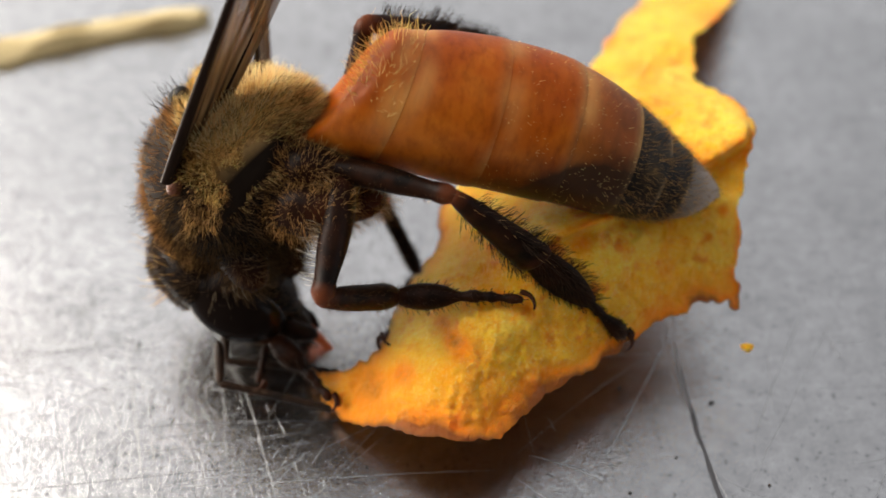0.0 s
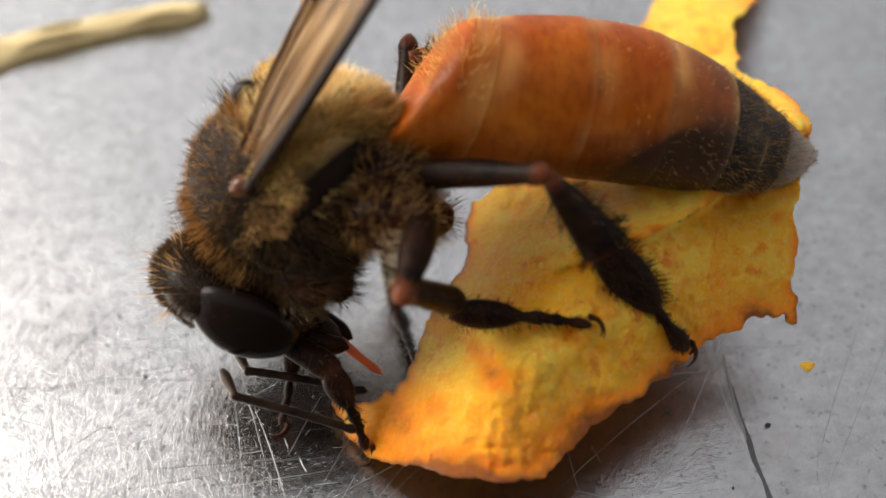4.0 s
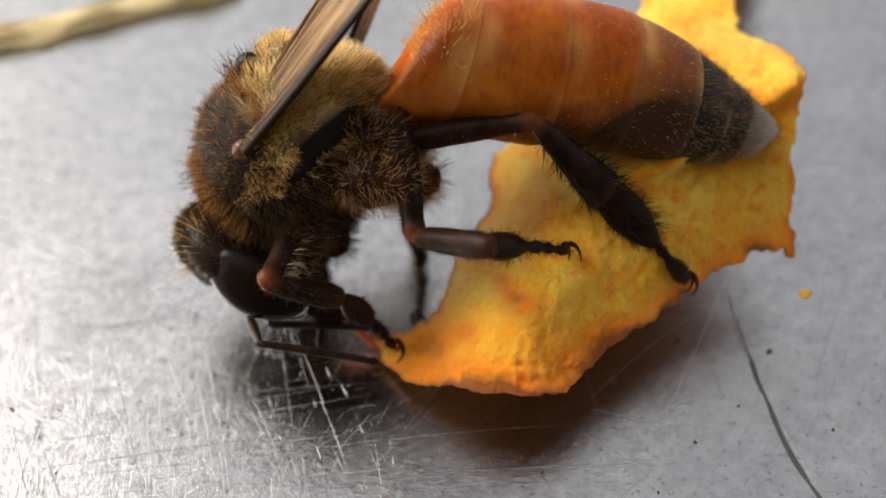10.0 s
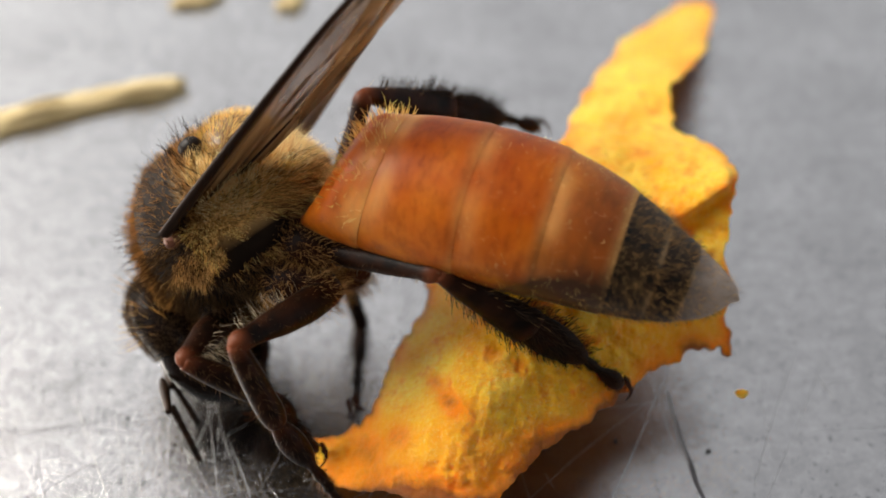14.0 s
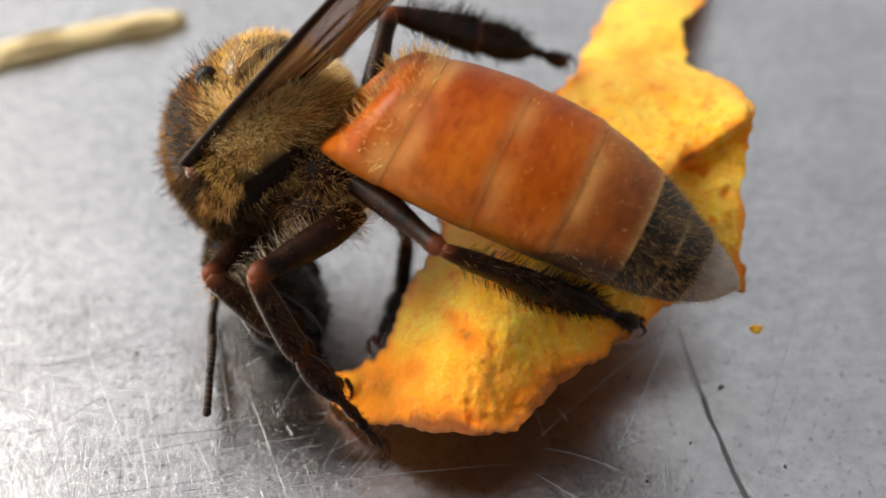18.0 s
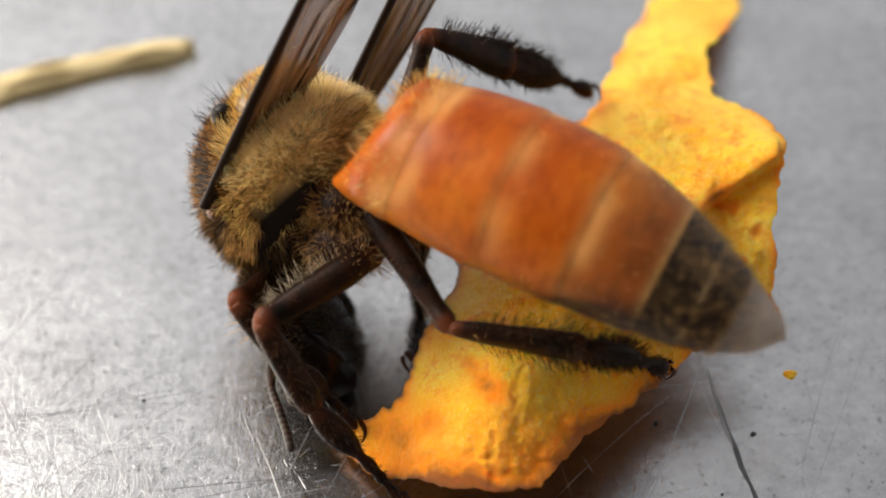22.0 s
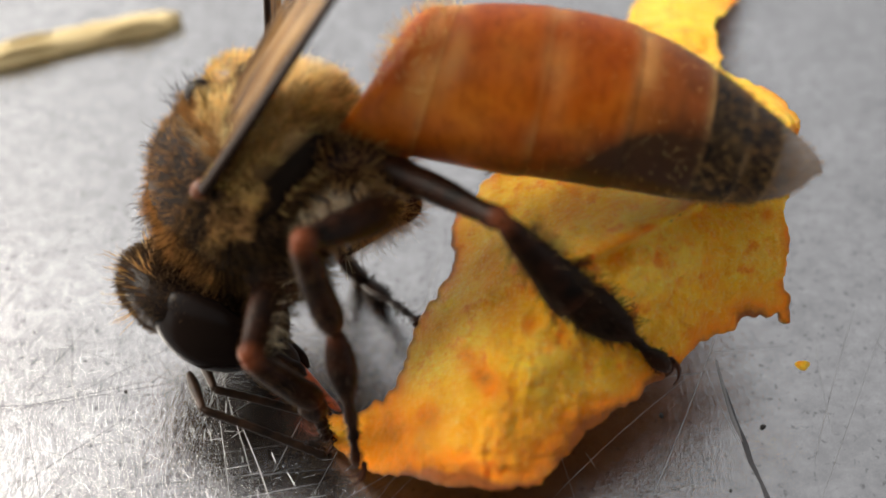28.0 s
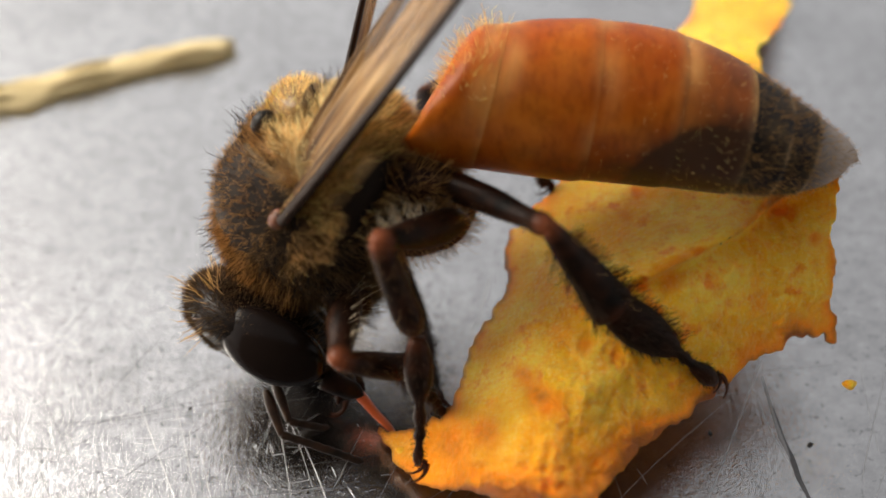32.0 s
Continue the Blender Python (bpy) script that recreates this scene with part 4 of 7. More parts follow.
part("crown_hair", hair_mesh("crown_hair", *HD, 18000, 0.26, 0.006, (0.1, 0, 0.3), lambda p, d: 1.0 if p[2] > 1.2 else 0.75 if p[2] > 0.5 + 0.4 * noise.noise(Vector(p) * 2) else (0.35 if p[0] > 0.2 and abs(p[1]) < 1.0 else 0.0), 31, 0.18), FUR_BROWN, head, "brown bristles on the crown")["kind"] = "stuff"
part("rim_hair", hair_mesh("rim_hair", *HD, 520, 0.72, 0.009, (0.0, 0, 0.2), lambda p, d: 1.0 if p[2] > 0.9 else 0.0, 33, 0.2, clump=0.3), FUR_WORN, head, "pale bristles round the head")["kind"] = "stuff"
part("nape_hair", hair_mesh("nape_hair", *HD, 7000, 0.24, 0.006, (-0.3, 0, -0.4), lambda p, d: 1.0 if p[0] < -0.1 and p[2] < 1.2 else 0.0, 32, 0.25), FUR_BROWN, head)["kind"] = "stuff"


def antenna():
    """The stalk and the ringed whip, each along its own x."""
    scape = part("scape", mesh_of("scape", *loft([(0, 0, 0, 0.07, 0.07), (0.1, 0, 0, 0.1, 0.1), (0.9, 0, 0, 0.1, 0.1), (1.15, 0, 0, 0.08, 0.08)], 12, 12)), SHELL, bee, "black stalk of an antenna")
    rows = []
    for k in range(11):
        a = 0.27 * k
        rows += [(a, 0, -0.03 * a * a * 0.4, 0.088, 0.088), (a + 0.05, 0, -0.012 * a * a, 0.098, 0.098), (a + 0.22, 0, -0.012 * a * a, 0.097, 0.097)]
    rows.append((3.0, 0, -0.11, 0.03, 0.03))
    whip = part("flagellum", mesh_of("flagellum", *loft(rows, 110, 12)), SHELL, bee, "black ringed whip of an antenna")
    return scape, whip


antennae = {"left": antenna(), "right": antenna()}


# legs
def limb(name, rows, hairs, label, tint, seed, slim=1.0):
    """One leg segment along x; tint(x) reddens its ends."""
    vs, fs = loft([(x, cy, cz, ry * slim, rz * slim) for x, cy, cz, ry, rz in rows], 26, 16, 0.06, seed)
    ob = part(name, mesh_of(name, vs, fs, attributes=(("joint", [tint(p[0]) for p in vs]),)), LEG, bee, label)
    for cnt, ln, mat, comb, keep in hairs:
        part("leg_hair", hair_mesh("leg_hair", vs, fs, cnt, ln, 0.009 if mat is FUR_DARK else 0.0042, comb, keep, seed, 0.2, 0.01, 0.2), mat, ob)["kind"] = "stuff"
    return ob


def ends(length, a, b):
    return lambda x: min(1.0, a * max(0.0, 1 - x / 0.35) + b * max(0.0, 1 - (length - x) / 0.35))


def claws(ob, x):
    for side in (1, -1):
        ang = np.linspace(0, 1.9, 8)
        verts, faces = [], []
        for i, a in enumerate(ang):
            w = 0.085 * (1 - i / 8.5)
            px, pz = x + 0.34 * math.sin(a), 0.1 - 0.32 * (1 - math.cos(a))
            for b in (0, 2.09, 4.19):
                verts.append((px + w * math.sin(a) * math.sin(b), side * (0.08 + 0.12 * i / 7) + w * math.cos(b), pz + w * math.cos(a) * math.sin(b)))
        for i in range(7):
            for j in range(3):
                q = (j + 1) % 3
                faces.append((3 * i + j, 3 * i + q, 3 * i + 3 + q, 3 * i + 3 + j))
        part("claw", mesh_of("claw", verts, faces, attributes=(("joint", [0.25] * len(verts)),)), LEG, ob)


def leg(side, which):
    l1, l2, l3 = LEG_LENGTHS[which]
    hind = which == "hind"
    slim = 0.95 if hind else (0.85 if side == "right" else 1.12)
    fat = 1.12 if hind else (1.2 if which == "mid" else 1.05)
    femur = limb("femur", [(-0.25, 0, 0, 0.22, 0.22), (0.2, 0, 0, 0.3 * fat, 0.3), (l1 * 0.45, 0, 0.02, 0.3 * fat, 0.34), (l1 * 0.85, 0, 0, 0.2, 0.24), (l1, 0, 0, 0.19, 0.21), (l1 + 0.15, 0, 0, 0.06, 0.08)],
                 [(380 if not hind else 60, 0.55 if not hind else 0.2, FUR_PALE, (-0.2, 0, -0.5), lambda p, d: 1.0 if p[2] < -0.12 and p[0] < l1 * 0.9 else 0.0), (300, 0.16, FUR_BROWN, (0.6, 0, 0), None)],
                 which + " thigh, dark brown, reddish at the knee", ends(l1, 0.3, 0.9), 41, slim)
    if hind:
        tibia = limb("tibia", [(0, 0, 0, 0.16, 0.18), (0.25, 0, 0, 0.2, 0.24), (l2 * 0.55, 0, 0, 0.24, 0.42), (l2 * 0.85, 0, 0, 0.25, 0.52), (l2, 0, 0, 0.22, 0.46), (l2 + 0.06, 0, 0, 0.16, 0.38)],
                     [(900, 0.42, FUR_DARK, (0.7, 0, 0.4), lambda p, d: 1.0 if abs(p[2]) > 0.25 else 0.0), (120, 0.32, FUR_TAN, (0.7, 0, 0.4), lambda p, d: 1.0 if p[2] > 0.15 else 0.0)],
                     "broad flattened hind shin", ends(l2, 0.9, 0.35), 42, slim)
        tarsus = limb("tarsus", [(-0.04, 0, 0, 0.2, 0.4), (0.2, 0, 0, 0.22, 0.47), (1.3, 0, 0, 0.22, 0.44), (1.75, 0, 0, 0.15, 0.26), (1.95, 0, 0, 0.09, 0.12), (2.2, 0, -0.02, 0.14, 0.15), (2.3, 0, -0.03, 0.1, 0.11), (2.55, 0, -0.06, 0.15, 0.17), (l3 - 0.2, 0, -0.08, 0.22, 0.23), (l3, 0, -0.1, 0.12, 0.12)],
                      [(900, 0.3, FUR_DARK, (0.8, 0, 0.2), lambda p, d: (1.5 if p[2] > 0.2 else 0.8) if p[0] < 1.9 else 0.4)], "bristly hind foot ending in claws", ends(l3, 0.15, 0.25), 43, slim)
    else:
        tibia = limb("tibia", [(0, 0, 0, 0.16, 0.18), (0.25, 0, 0, 0.2, 0.22), (l2 * 0.6, 0, 0, 0.24, 0.28), (l2 * 0.92, 0, 0, 0.22, 0.26), (l2, 0, 0, 0.17, 0.2), (l2 + 0.1, 0, 0, 0.05, 0.06)],
                     [(420, 0.16, FUR_BROWN, (0.8, 0, 0), None), (90, 0.22, FUR_BROWN, (0.7, 0, -0.3), lambda p, d: 1.0 if p[2] < 0 else 0.0)], which + " shin, dark brown with fine hairs", ends(l2, 0.95, 0.3), 44, slim)
        k = l3 / 2.2
        tarsus = limb("tarsus", [(-0.02, 0, 0, 0.13, 0.15), (0.25 * k, 0, 0, 0.21, 0.26), (0.85 * k, 0, 0, 0.19, 0.24), (1.15 * k, 0, 0, 0.09, 0.1), (1.4 * k, 0, 0, 0.13, 0.14), (1.52 * k, 0, 0, 0.08, 0.09), (1.68 * k, 0, -0.02, 0.12, 0.13), (1.78 * k, 0, -0.03, 0.07, 0.08), (2.05 * k, 0, -0.06, 0.11, 0.12), (l3, 0, -0.08, 0.06, 0.06)],
                      [(260, 0.2, FUR_DARK, (0.7, 0, -0.2), None)], which + " foot ending in claws", ends(l3, 0.3, 0.3), 45, slim)
    claws(tarsus, l3 - 0.06)
    return femur, tibia, tarsus


LEG_LENGTHS = {"fore": (2.2, 2.1, 2.2), "mid": (2.9, 2.4, 3.1), "hind": (3.6, 2.9, 3.2)}
legs = {(side, which): leg(side, which) for side in ("left", "right") for which in ("fore", "mid", "hind")}


# wings: a fore wing hooked to a hind wing, with veins
def wing(mirror):
    def blade(name, outline, veins, parent, label, lift):
        fore, aft = outline
        n = 46
        verts, faces, dark = [], [], []
        x0, a = spline(fore[0], fore[1], n)
        _, b = spline(aft[0], aft[1], n)
        for i in range(n):
            for j in range(17):
                f = j / 16
                y = a[i] + (b[i] - a[i]) * f
                z = lift + 0.12 * math.sin(f * 5 + x0[i] * 0.5) * (x0[i] / 9) + 0.04 * math.sin(14 * f)
                near_vein = max((math.exp(-(((y - np.interp(x0[i], vx, vy)) / 0.045) ** 2)) if vx[0] <= x0[i] <= vx[-1] else 0.0) for vx, vy in veins) if veins else 0.0
                verts.append((x0[i], y * mirror, z))
                dark.append(min(1.0, near_vein + max(0, min(1, 1.6 - f / 0.11))))
        m = len(verts)
        verts += [(p[0], p[1], p[2] - 0.015) for p in verts]
        for i in range(n - 1):
            for j in range(16):
                q = (i * 17 + j, (i + 1) * 17 + j, (i + 1) * 17 + j + 1, i * 17 + j + 1)
                faces.append(q if mirror < 0 else q[::-1])
                faces.append(tuple(k + m for k in (q[::-1] if mirror < 0 else q)))
        return part(name, mesh_of(name, verts, faces, attributes=(("vein", dark + dark),)), WING, parent, label)

    fore_line = ((0, 1, 3, 5, 7, 8.6, 9.6), (0.4, 0.44, 0.45, 0.42, 0.3, -0.1, -0.9))
    aft_line = ((0, 1, 3, 5, 7, 8.6, 9.6), (-0.45, -0.75, -1.05, -1.2, -1.4, -1.5, -1.3))
    veins = [((0, 3, 6, 8), (0.0, 0.05, -0.1, -0.5)), ((0, 2.5, 5, 7), (-0.05, -0.3, -0.5, -0.9)), ((0, 2.5, 5.5), (-0.1, -0.65, -1.0))]
    ob = blade("wing", (fore_line, aft_line), veins, bee, "smoky brown translucent wing with dark leading edge", 0.0)
    hind_fore = ((0.2, 1, 3, 5, 6.6), (-0.35, -0.5, -0.85, -1.1, -1.35))
    hind_aft = ((0.2, 1, 3, 5, 6.6), (-0.5, -0.8, -1.3, -1.55, -1.5))
    blade("hind_wing", (hind_fore, hind_aft), [((0.2, 3, 5.5), (-0.4, -1.15, -1.5))], ob, "clear brown hind wing", -0.05)
    ang = np.linspace(0, 2 * math.pi, 8, endpoint=False)
    xs, ys = spline(fore_line[0][:-1], fore_line[1][:-1], 30)
    verts = [(x, (y - 0.06 + 0.17 * math.cos(a) * (1.15 - x / 14)) * mirror, 0.1 * math.sin(a) * (1.2 - x / 12)) for x, y in zip(xs, ys) for a in ang]
    faces = [(8 * i + j, 8 * i + (j + 1) % 8, 8 * i + 8 + (j + 1) % 8, 8 * i + 8 + j) for i in range(29) for j in range(8)]
    part("costal_vein", mesh_of("costal_vein", verts, faces), VEIN, ob, "thick dark leading vein")
    return ob


wing_left, wing_right = wing(1), wing(-1)


def motions():
    walk(bee, [
        (0, pose(-0.00360, 0.00445, 0.00495, 56.9, 50.4, -156.0)),
        (1, pose(-0.00315, 0.00488, 0.00492, 55.5, 52.5, -161.9)),
        (2, pose(-0.00272, 0.00489, 0.00485, 53.6, 52.1, -167.5)),
        (3, pose(-0.00249, 0.00478, 0.00510, 58.9, 44.6, -161.1)),
        (5.5, pose(-0.00297, 0.00381, 0.00497, 58.1, 33.3, -138.7)),
        (6, pose(-0.00327, 0.00310, 0.00497, 55.0, 37.4, -136.3)),
        (7, pose(-0.00371, 0.00153, 0.00496, 56.4, 40.7, -129.1)),
        (8, pose(-0.00374, 0.00406, 0.00491, 47.0, 43.1, -163.7)),
        (9, pose(-0.00332, 0.00471, 0.00497, 45.2, 42.8, -167.5)),
        (10, pose(-0.00352, 0.00417, 0.00494, 59.8, 40.1, -152.8)),
        (11, pose(-0.00359, 0.00447, 0.00494, 56.6, 41.1, -160.5)),
        (11.5, pose(-0.00353, 0.00475, 0.00498, 47.3, 40.5, -170.4)),
        (12, pose(-0.00329, 0.00488, 0.00495, 50.1, 37.8, -170.4)),
        (13, pose(-0.00332, 0.00480, 0.00490, 40.1, 44.7, -175.6)),
        (14, pose(-0.00347, 0.00506, 0.00498, 37.0, 39.0, -175.4)),
        (17, pose(-0.00306, 0.00561, 0.00483, 24.5, 46.2, 168.9)),
        (18, pose(-0.00315, 0.00560, 0.00486, 25.0, 47.5, 169.5)),
        (19, pose(-0.00303, 0.00539, 0.00486, 28.6, 52.5, 172.6)),
        (20, pose(-0.00263, 0.00567, 0.00484, 25.2, 54.6, 159.0)),
        (21, pose(-0.00260, 0.00575, 0.00480, 21.8, 56.7, 158.8)),
        (22, pose(-0.00271, 0.00580, 0.00483, 23.0, 56.9, 161.6)),
        (23, pose(-0.00263, 0.00584, 0.00486, 26.0, 54.1, 163.9)),
        (24, pose(-0.00263, 0.00582, 0.00486, 29.2, 53.1, 169.4)),
        (24.5, pose(-0.00303, 0.00507, 0.00507, 55.7, 49.4, -157.2)),
        (25, pose(-0.00274, 0.00469, 0.00511, 58.0, 47.6, -157.9)),
        (28, pose(-0.00301, 0.00495, 0.00510, 58.9, 43.0, -149.9)),
        (28.5, pose(-0.00321, 0.00493, 0.00505, 62.4, 41.2, -144.5)),
        (29, pose(-0.00313, 0.00451, 0.00504, 64.3, 43.9, -132.4)),
        (30, pose(-0.00300, 0.00480, 0.00507, 59.3, 43.2, -136.8)),
        (31, pose(-0.00308, 0.00519, 0.00507, 47.6, 43.3, -146.8)),
        (32, pose(-0.00304, 0.00513, 0.00512, 50.8, 44.6, -148.6)),
    ])
    walk(abdomen, [
        (0, pose(-0.00230, 0.00000, -0.00102, 47.8, 50.7, -133.8)),
        (1, pose(-0.00230, -0.00000, -0.00102, 51.1, 50.8, -134.1)),
        (2, pose(-0.00230, 0.00000, -0.00102, 53.3, 50.3, -136.8)),
        (3, pose(-0.00230, 0.00000, -0.00102, 42.4, 45.5, -141.3)),
        (5.5, pose(-0.00230, -0.00000, -0.00102, 29.2, 44.4, -152.0)),
        (6, pose(-0.00230, 0.00000, -0.00102, 23.9, 46.5, -152.4)),
        (7, pose(-0.00230, 0.00000, -0.00102, 27.9, 45.7, -145.4)),
        (8, pose(-0.00230, 0.00000, -0.00102, 22.8, 43.7, -148.5)),
        (9, pose(-0.00230, -0.00000, -0.00102, 24.9, 47.5, -154.7)),
        (10, pose(-0.00230, 0.00000, -0.00102, 35.1, 43.8, -145.3)),
        (11, pose(-0.00230, 0.00000, -0.00102, 35.2, 42.7, -145.0)),
        (11.5, pose(-0.00230, 0.00000, -0.00102, 30.0, 43.6, -149.3)),
        (12, pose(-0.00230, -0.00000, -0.00102, 35.0, 41.1, -150.1)),
        (13, pose(-0.00230, 0.00000, -0.00102, 35.0, 48.9, -157.8)),
        (14, pose(-0.00230, 0.00000, -0.00102, 23.6, 44.1, -179.4)),
        (17, pose(-0.00230, 0.00000, -0.00102, 37.9, 52.8, -155.1)),
        (18, pose(-0.00230, 0.00000, -0.00102, 33.2, 56.1, -162.0)),
        (19, pose(-0.00230, 0.00000, -0.00102, 33.4, 59.0, -165.6)),
        (20, pose(-0.00230, 0.00000, -0.00102, 37.5, 55.8, -160.1)),
        (21, pose(-0.00230, -0.00000, -0.00102, 34.2, 58.1, -161.5)),
        (22, pose(-0.00230, -0.00000, -0.00102, 34.0, 59.2, -162.7)),
        (23, pose(-0.00230, -0.00000, -0.00102, 33.2, 55.6, -165.2)),
        (24, pose(-0.00230, 0.00000, -0.00102, 44.8, 58.0, -149.2)),
        (24.5, pose(-0.00230, -0.00000, -0.00102, 24.3, 71.4, 169.9)),
        (25, pose(-0.00230, 0.00000, -0.00102, 59.8, 58.4, -135.9)),
        (28, pose(-0.00230, 0.00000, -0.00102, 23.6, 54.2, -163.7)),
        (28.5, pose(-0.00230, 0.00000, -0.00102, 26.5, 50.5, -158.5)),
        (29, pose(-0.00230, 0.00000, -0.00102, 21.3, 55.7, -159.8)),
        (30, pose(-0.00230, 0.00000, -0.00102, 19.0, 57.5, -162.1)),
        (31, pose(-0.00230, -0.00000, -0.00102, 5.9, 54.1, -172.0)),
        (32, pose(-0.00230, 0.00000, -0.00102, 9.0, 54.3, -169.7)),
    ])
    walk(head, [
        (0, pose(0.00290, -0.00055, -0.00099, -28.8, 7.6, 0.1)),
        (1, pose(0.00259, -0.00071, -0.00066, -33.4, 4.0, 5.3)),
        (2, pose(0.00281, -0.00063, -0.00076, -36.0, 5.1, 7.5)),
        (3, pose(0.00276, -0.00042, -0.00041, -30.5, 9.8, -3.1)),
        (5.5, pose(0.00349, -0.00021, -0.00061, -5.1, 23.9, -22.2)),
        (6, pose(0.00346, -0.00023, -0.00061, -0.3, 24.4, -17.7)),
        (7, pose(0.00343, -0.00026, -0.00064, 7.4, 19.0, -16.1)),
        (8, pose(0.00312, -0.00039, -0.00097, -15.2, 14.6, -1.9)),
        (9, pose(0.00315, -0.00036, -0.00083, -16.6, 9.1, 0.7)),
        (10, pose(0.00305, -0.00034, -0.00081, -20.0, 11.6, -10.9)),
        (11, pose(0.00309, -0.00038, -0.00093, -22.9, 10.2, -5.9)),
        (11.5, pose(0.00310, -0.00037, -0.00078, -22.4, 14.8, -0.6)),
        (12, pose(0.00307, -0.00038, -0.00080, -26.5, 16.0, -3.1)),
        (13, pose(0.00309, -0.00044, -0.00106, -26.5, 11.2, 7.3)),
        (14, pose(0.00314, -0.00036, -0.00157, -24.4, 10.3, 5.1)),
        (17, pose(0.00272, 0.00000, -0.00268, -25.0, 4.6, 19.3)),
        (18, pose(0.00277, 0.00001, -0.00285, -25.4, 3.3, 19.5)),
        (19, pose(0.00290, 0.00014, -0.00264, -28.6, -3.5, 20.0)),
        (20, pose(0.00278, 0.00018, -0.00250, -35.5, 1.0, 28.5)),
        (21, pose(0.00276, 0.00043, -0.00248, -33.6, -2.3, 29.4)),
        (22, pose(0.00278, 0.00035, -0.00264, -33.0, -3.4, 28.0)),
        (23, pose(0.00279, 0.00012, -0.00276, -33.3, 0.8, 25.5)),
        (24, pose(0.00288, -0.00006, -0.00275, -32.3, 1.9, 21.9)),
        (24.5, pose(0.00308, -0.00039, -0.00085, -29.7, -1.0, 2.1)),
        (25, pose(0.00290, -0.00041, -0.00058, -28.7, 3.9, -0.4)),
        (28, pose(0.00333, -0.00016, -0.00055, -15.0, 8.5, -2.7)),
        (28.5, pose(0.00331, -0.00019, -0.00068, -13.3, 12.9, -5.4)),
        (29, pose(0.00341, -0.00016, -0.00086, -5.0, 16.1, -2.7)),
        (30, pose(0.00349, -0.00013, -0.00079, -3.5, 17.2, 1.0)),
        (31, pose(0.00340, -0.00018, -0.00070, 2.5, 10.5, 8.4)),
        (32, pose(0.00359, -0.00009, -0.00058, -2.0, 8.3, 7.3)),
    ])
    walk(wing_left, [
        (0, pose(0.00032, 0.00208, 0.00040, -179.9, -12.2, 174.1)),
        (1, pose(0.00032, 0.00208, 0.00040, -178.5, -11.0, 178.9)),
        (2, pose(0.00032, 0.00208, 0.00040, -173.4, -11.6, -178.6)),
        (3, pose(0.00032, 0.00208, 0.00040, -141.2, -8.0, 174.5)),
        (5.5, pose(0.00032, 0.00208, 0.00040, -112.1, 2.0, 155.3)),
        (6, pose(0.00032, 0.00208, 0.00040, -117.0, 2.3, 158.2)),
        (7, pose(0.00032, 0.00208, 0.00040, -116.3, 5.0, 158.6)),
        (8, pose(0.00032, 0.00208, 0.00040, -147.6, 2.5, 177.5)),
        (9, pose(0.00032, 0.00208, 0.00040, -146.6, 0.3, 177.3)),
        (10, pose(0.00032, 0.00208, 0.00040, -131.7, 1.5, 169.0)),
        (11, pose(0.00032, 0.00208, 0.00040, -140.8, -3.7, 173.6)),
        (11.5, pose(0.00032, 0.00208, 0.00040, -142.9, -6.7, 178.7)),
        (12, pose(0.00032, 0.00208, 0.00040, -136.7, -11.0, 175.6)),
        (13, pose(0.00032, 0.00208, 0.00040, 176.0, -10.1, -179.1)),
        (14, pose(0.00032, 0.00208, 0.00040, 166.1, -12.6, 176.6)),
        (17, pose(0.00032, 0.00208, 0.00040, 161.3, -11.8, -170.5)),
        (18, pose(0.00032, 0.00208, 0.00040, 159.8, -8.3, -167.1)),
        (19, pose(0.00032, 0.00208, 0.00040, 165.4, -6.9, -169.4)),
        (20, pose(0.00032, 0.00208, 0.00040, 170.7, -8.4, -160.5)),
        (21, pose(0.00032, 0.00208, 0.00040, 174.3, -25.3, -164.1)),
        (22, pose(0.00032, 0.00208, 0.00040, 170.9, -17.3, -163.0)),
        (23, pose(0.00032, 0.00208, 0.00040, 163.8, -6.6, -161.9)),
        (24, pose(0.00032, 0.00208, 0.00040, 177.6, -27.6, -170.3)),
        (24.5, pose(0.00032, 0.00208, 0.00040, -160.3, 8.6, 177.9)),
        (25, pose(0.00032, 0.00208, 0.00040, -127.7, -2.3, 175.1)),
        (28, pose(0.00032, 0.00208, 0.00040, -138.2, 0.1, 168.6)),
        (28.5, pose(0.00032, 0.00208, 0.00040, -136.0, 2.8, 165.1)),
        (29, pose(0.00032, 0.00208, 0.00040, -138.3, 1.0, 161.4)),
        (30, pose(0.00032, 0.00208, 0.00040, -141.8, 2.6, 162.4)),
        (31, pose(0.00032, 0.00208, 0.00040, -147.5, 0.8, 166.1)),
        (32, pose(0.00032, 0.00208, 0.00040, -142.2, 3.4, 166.3)),
    ])
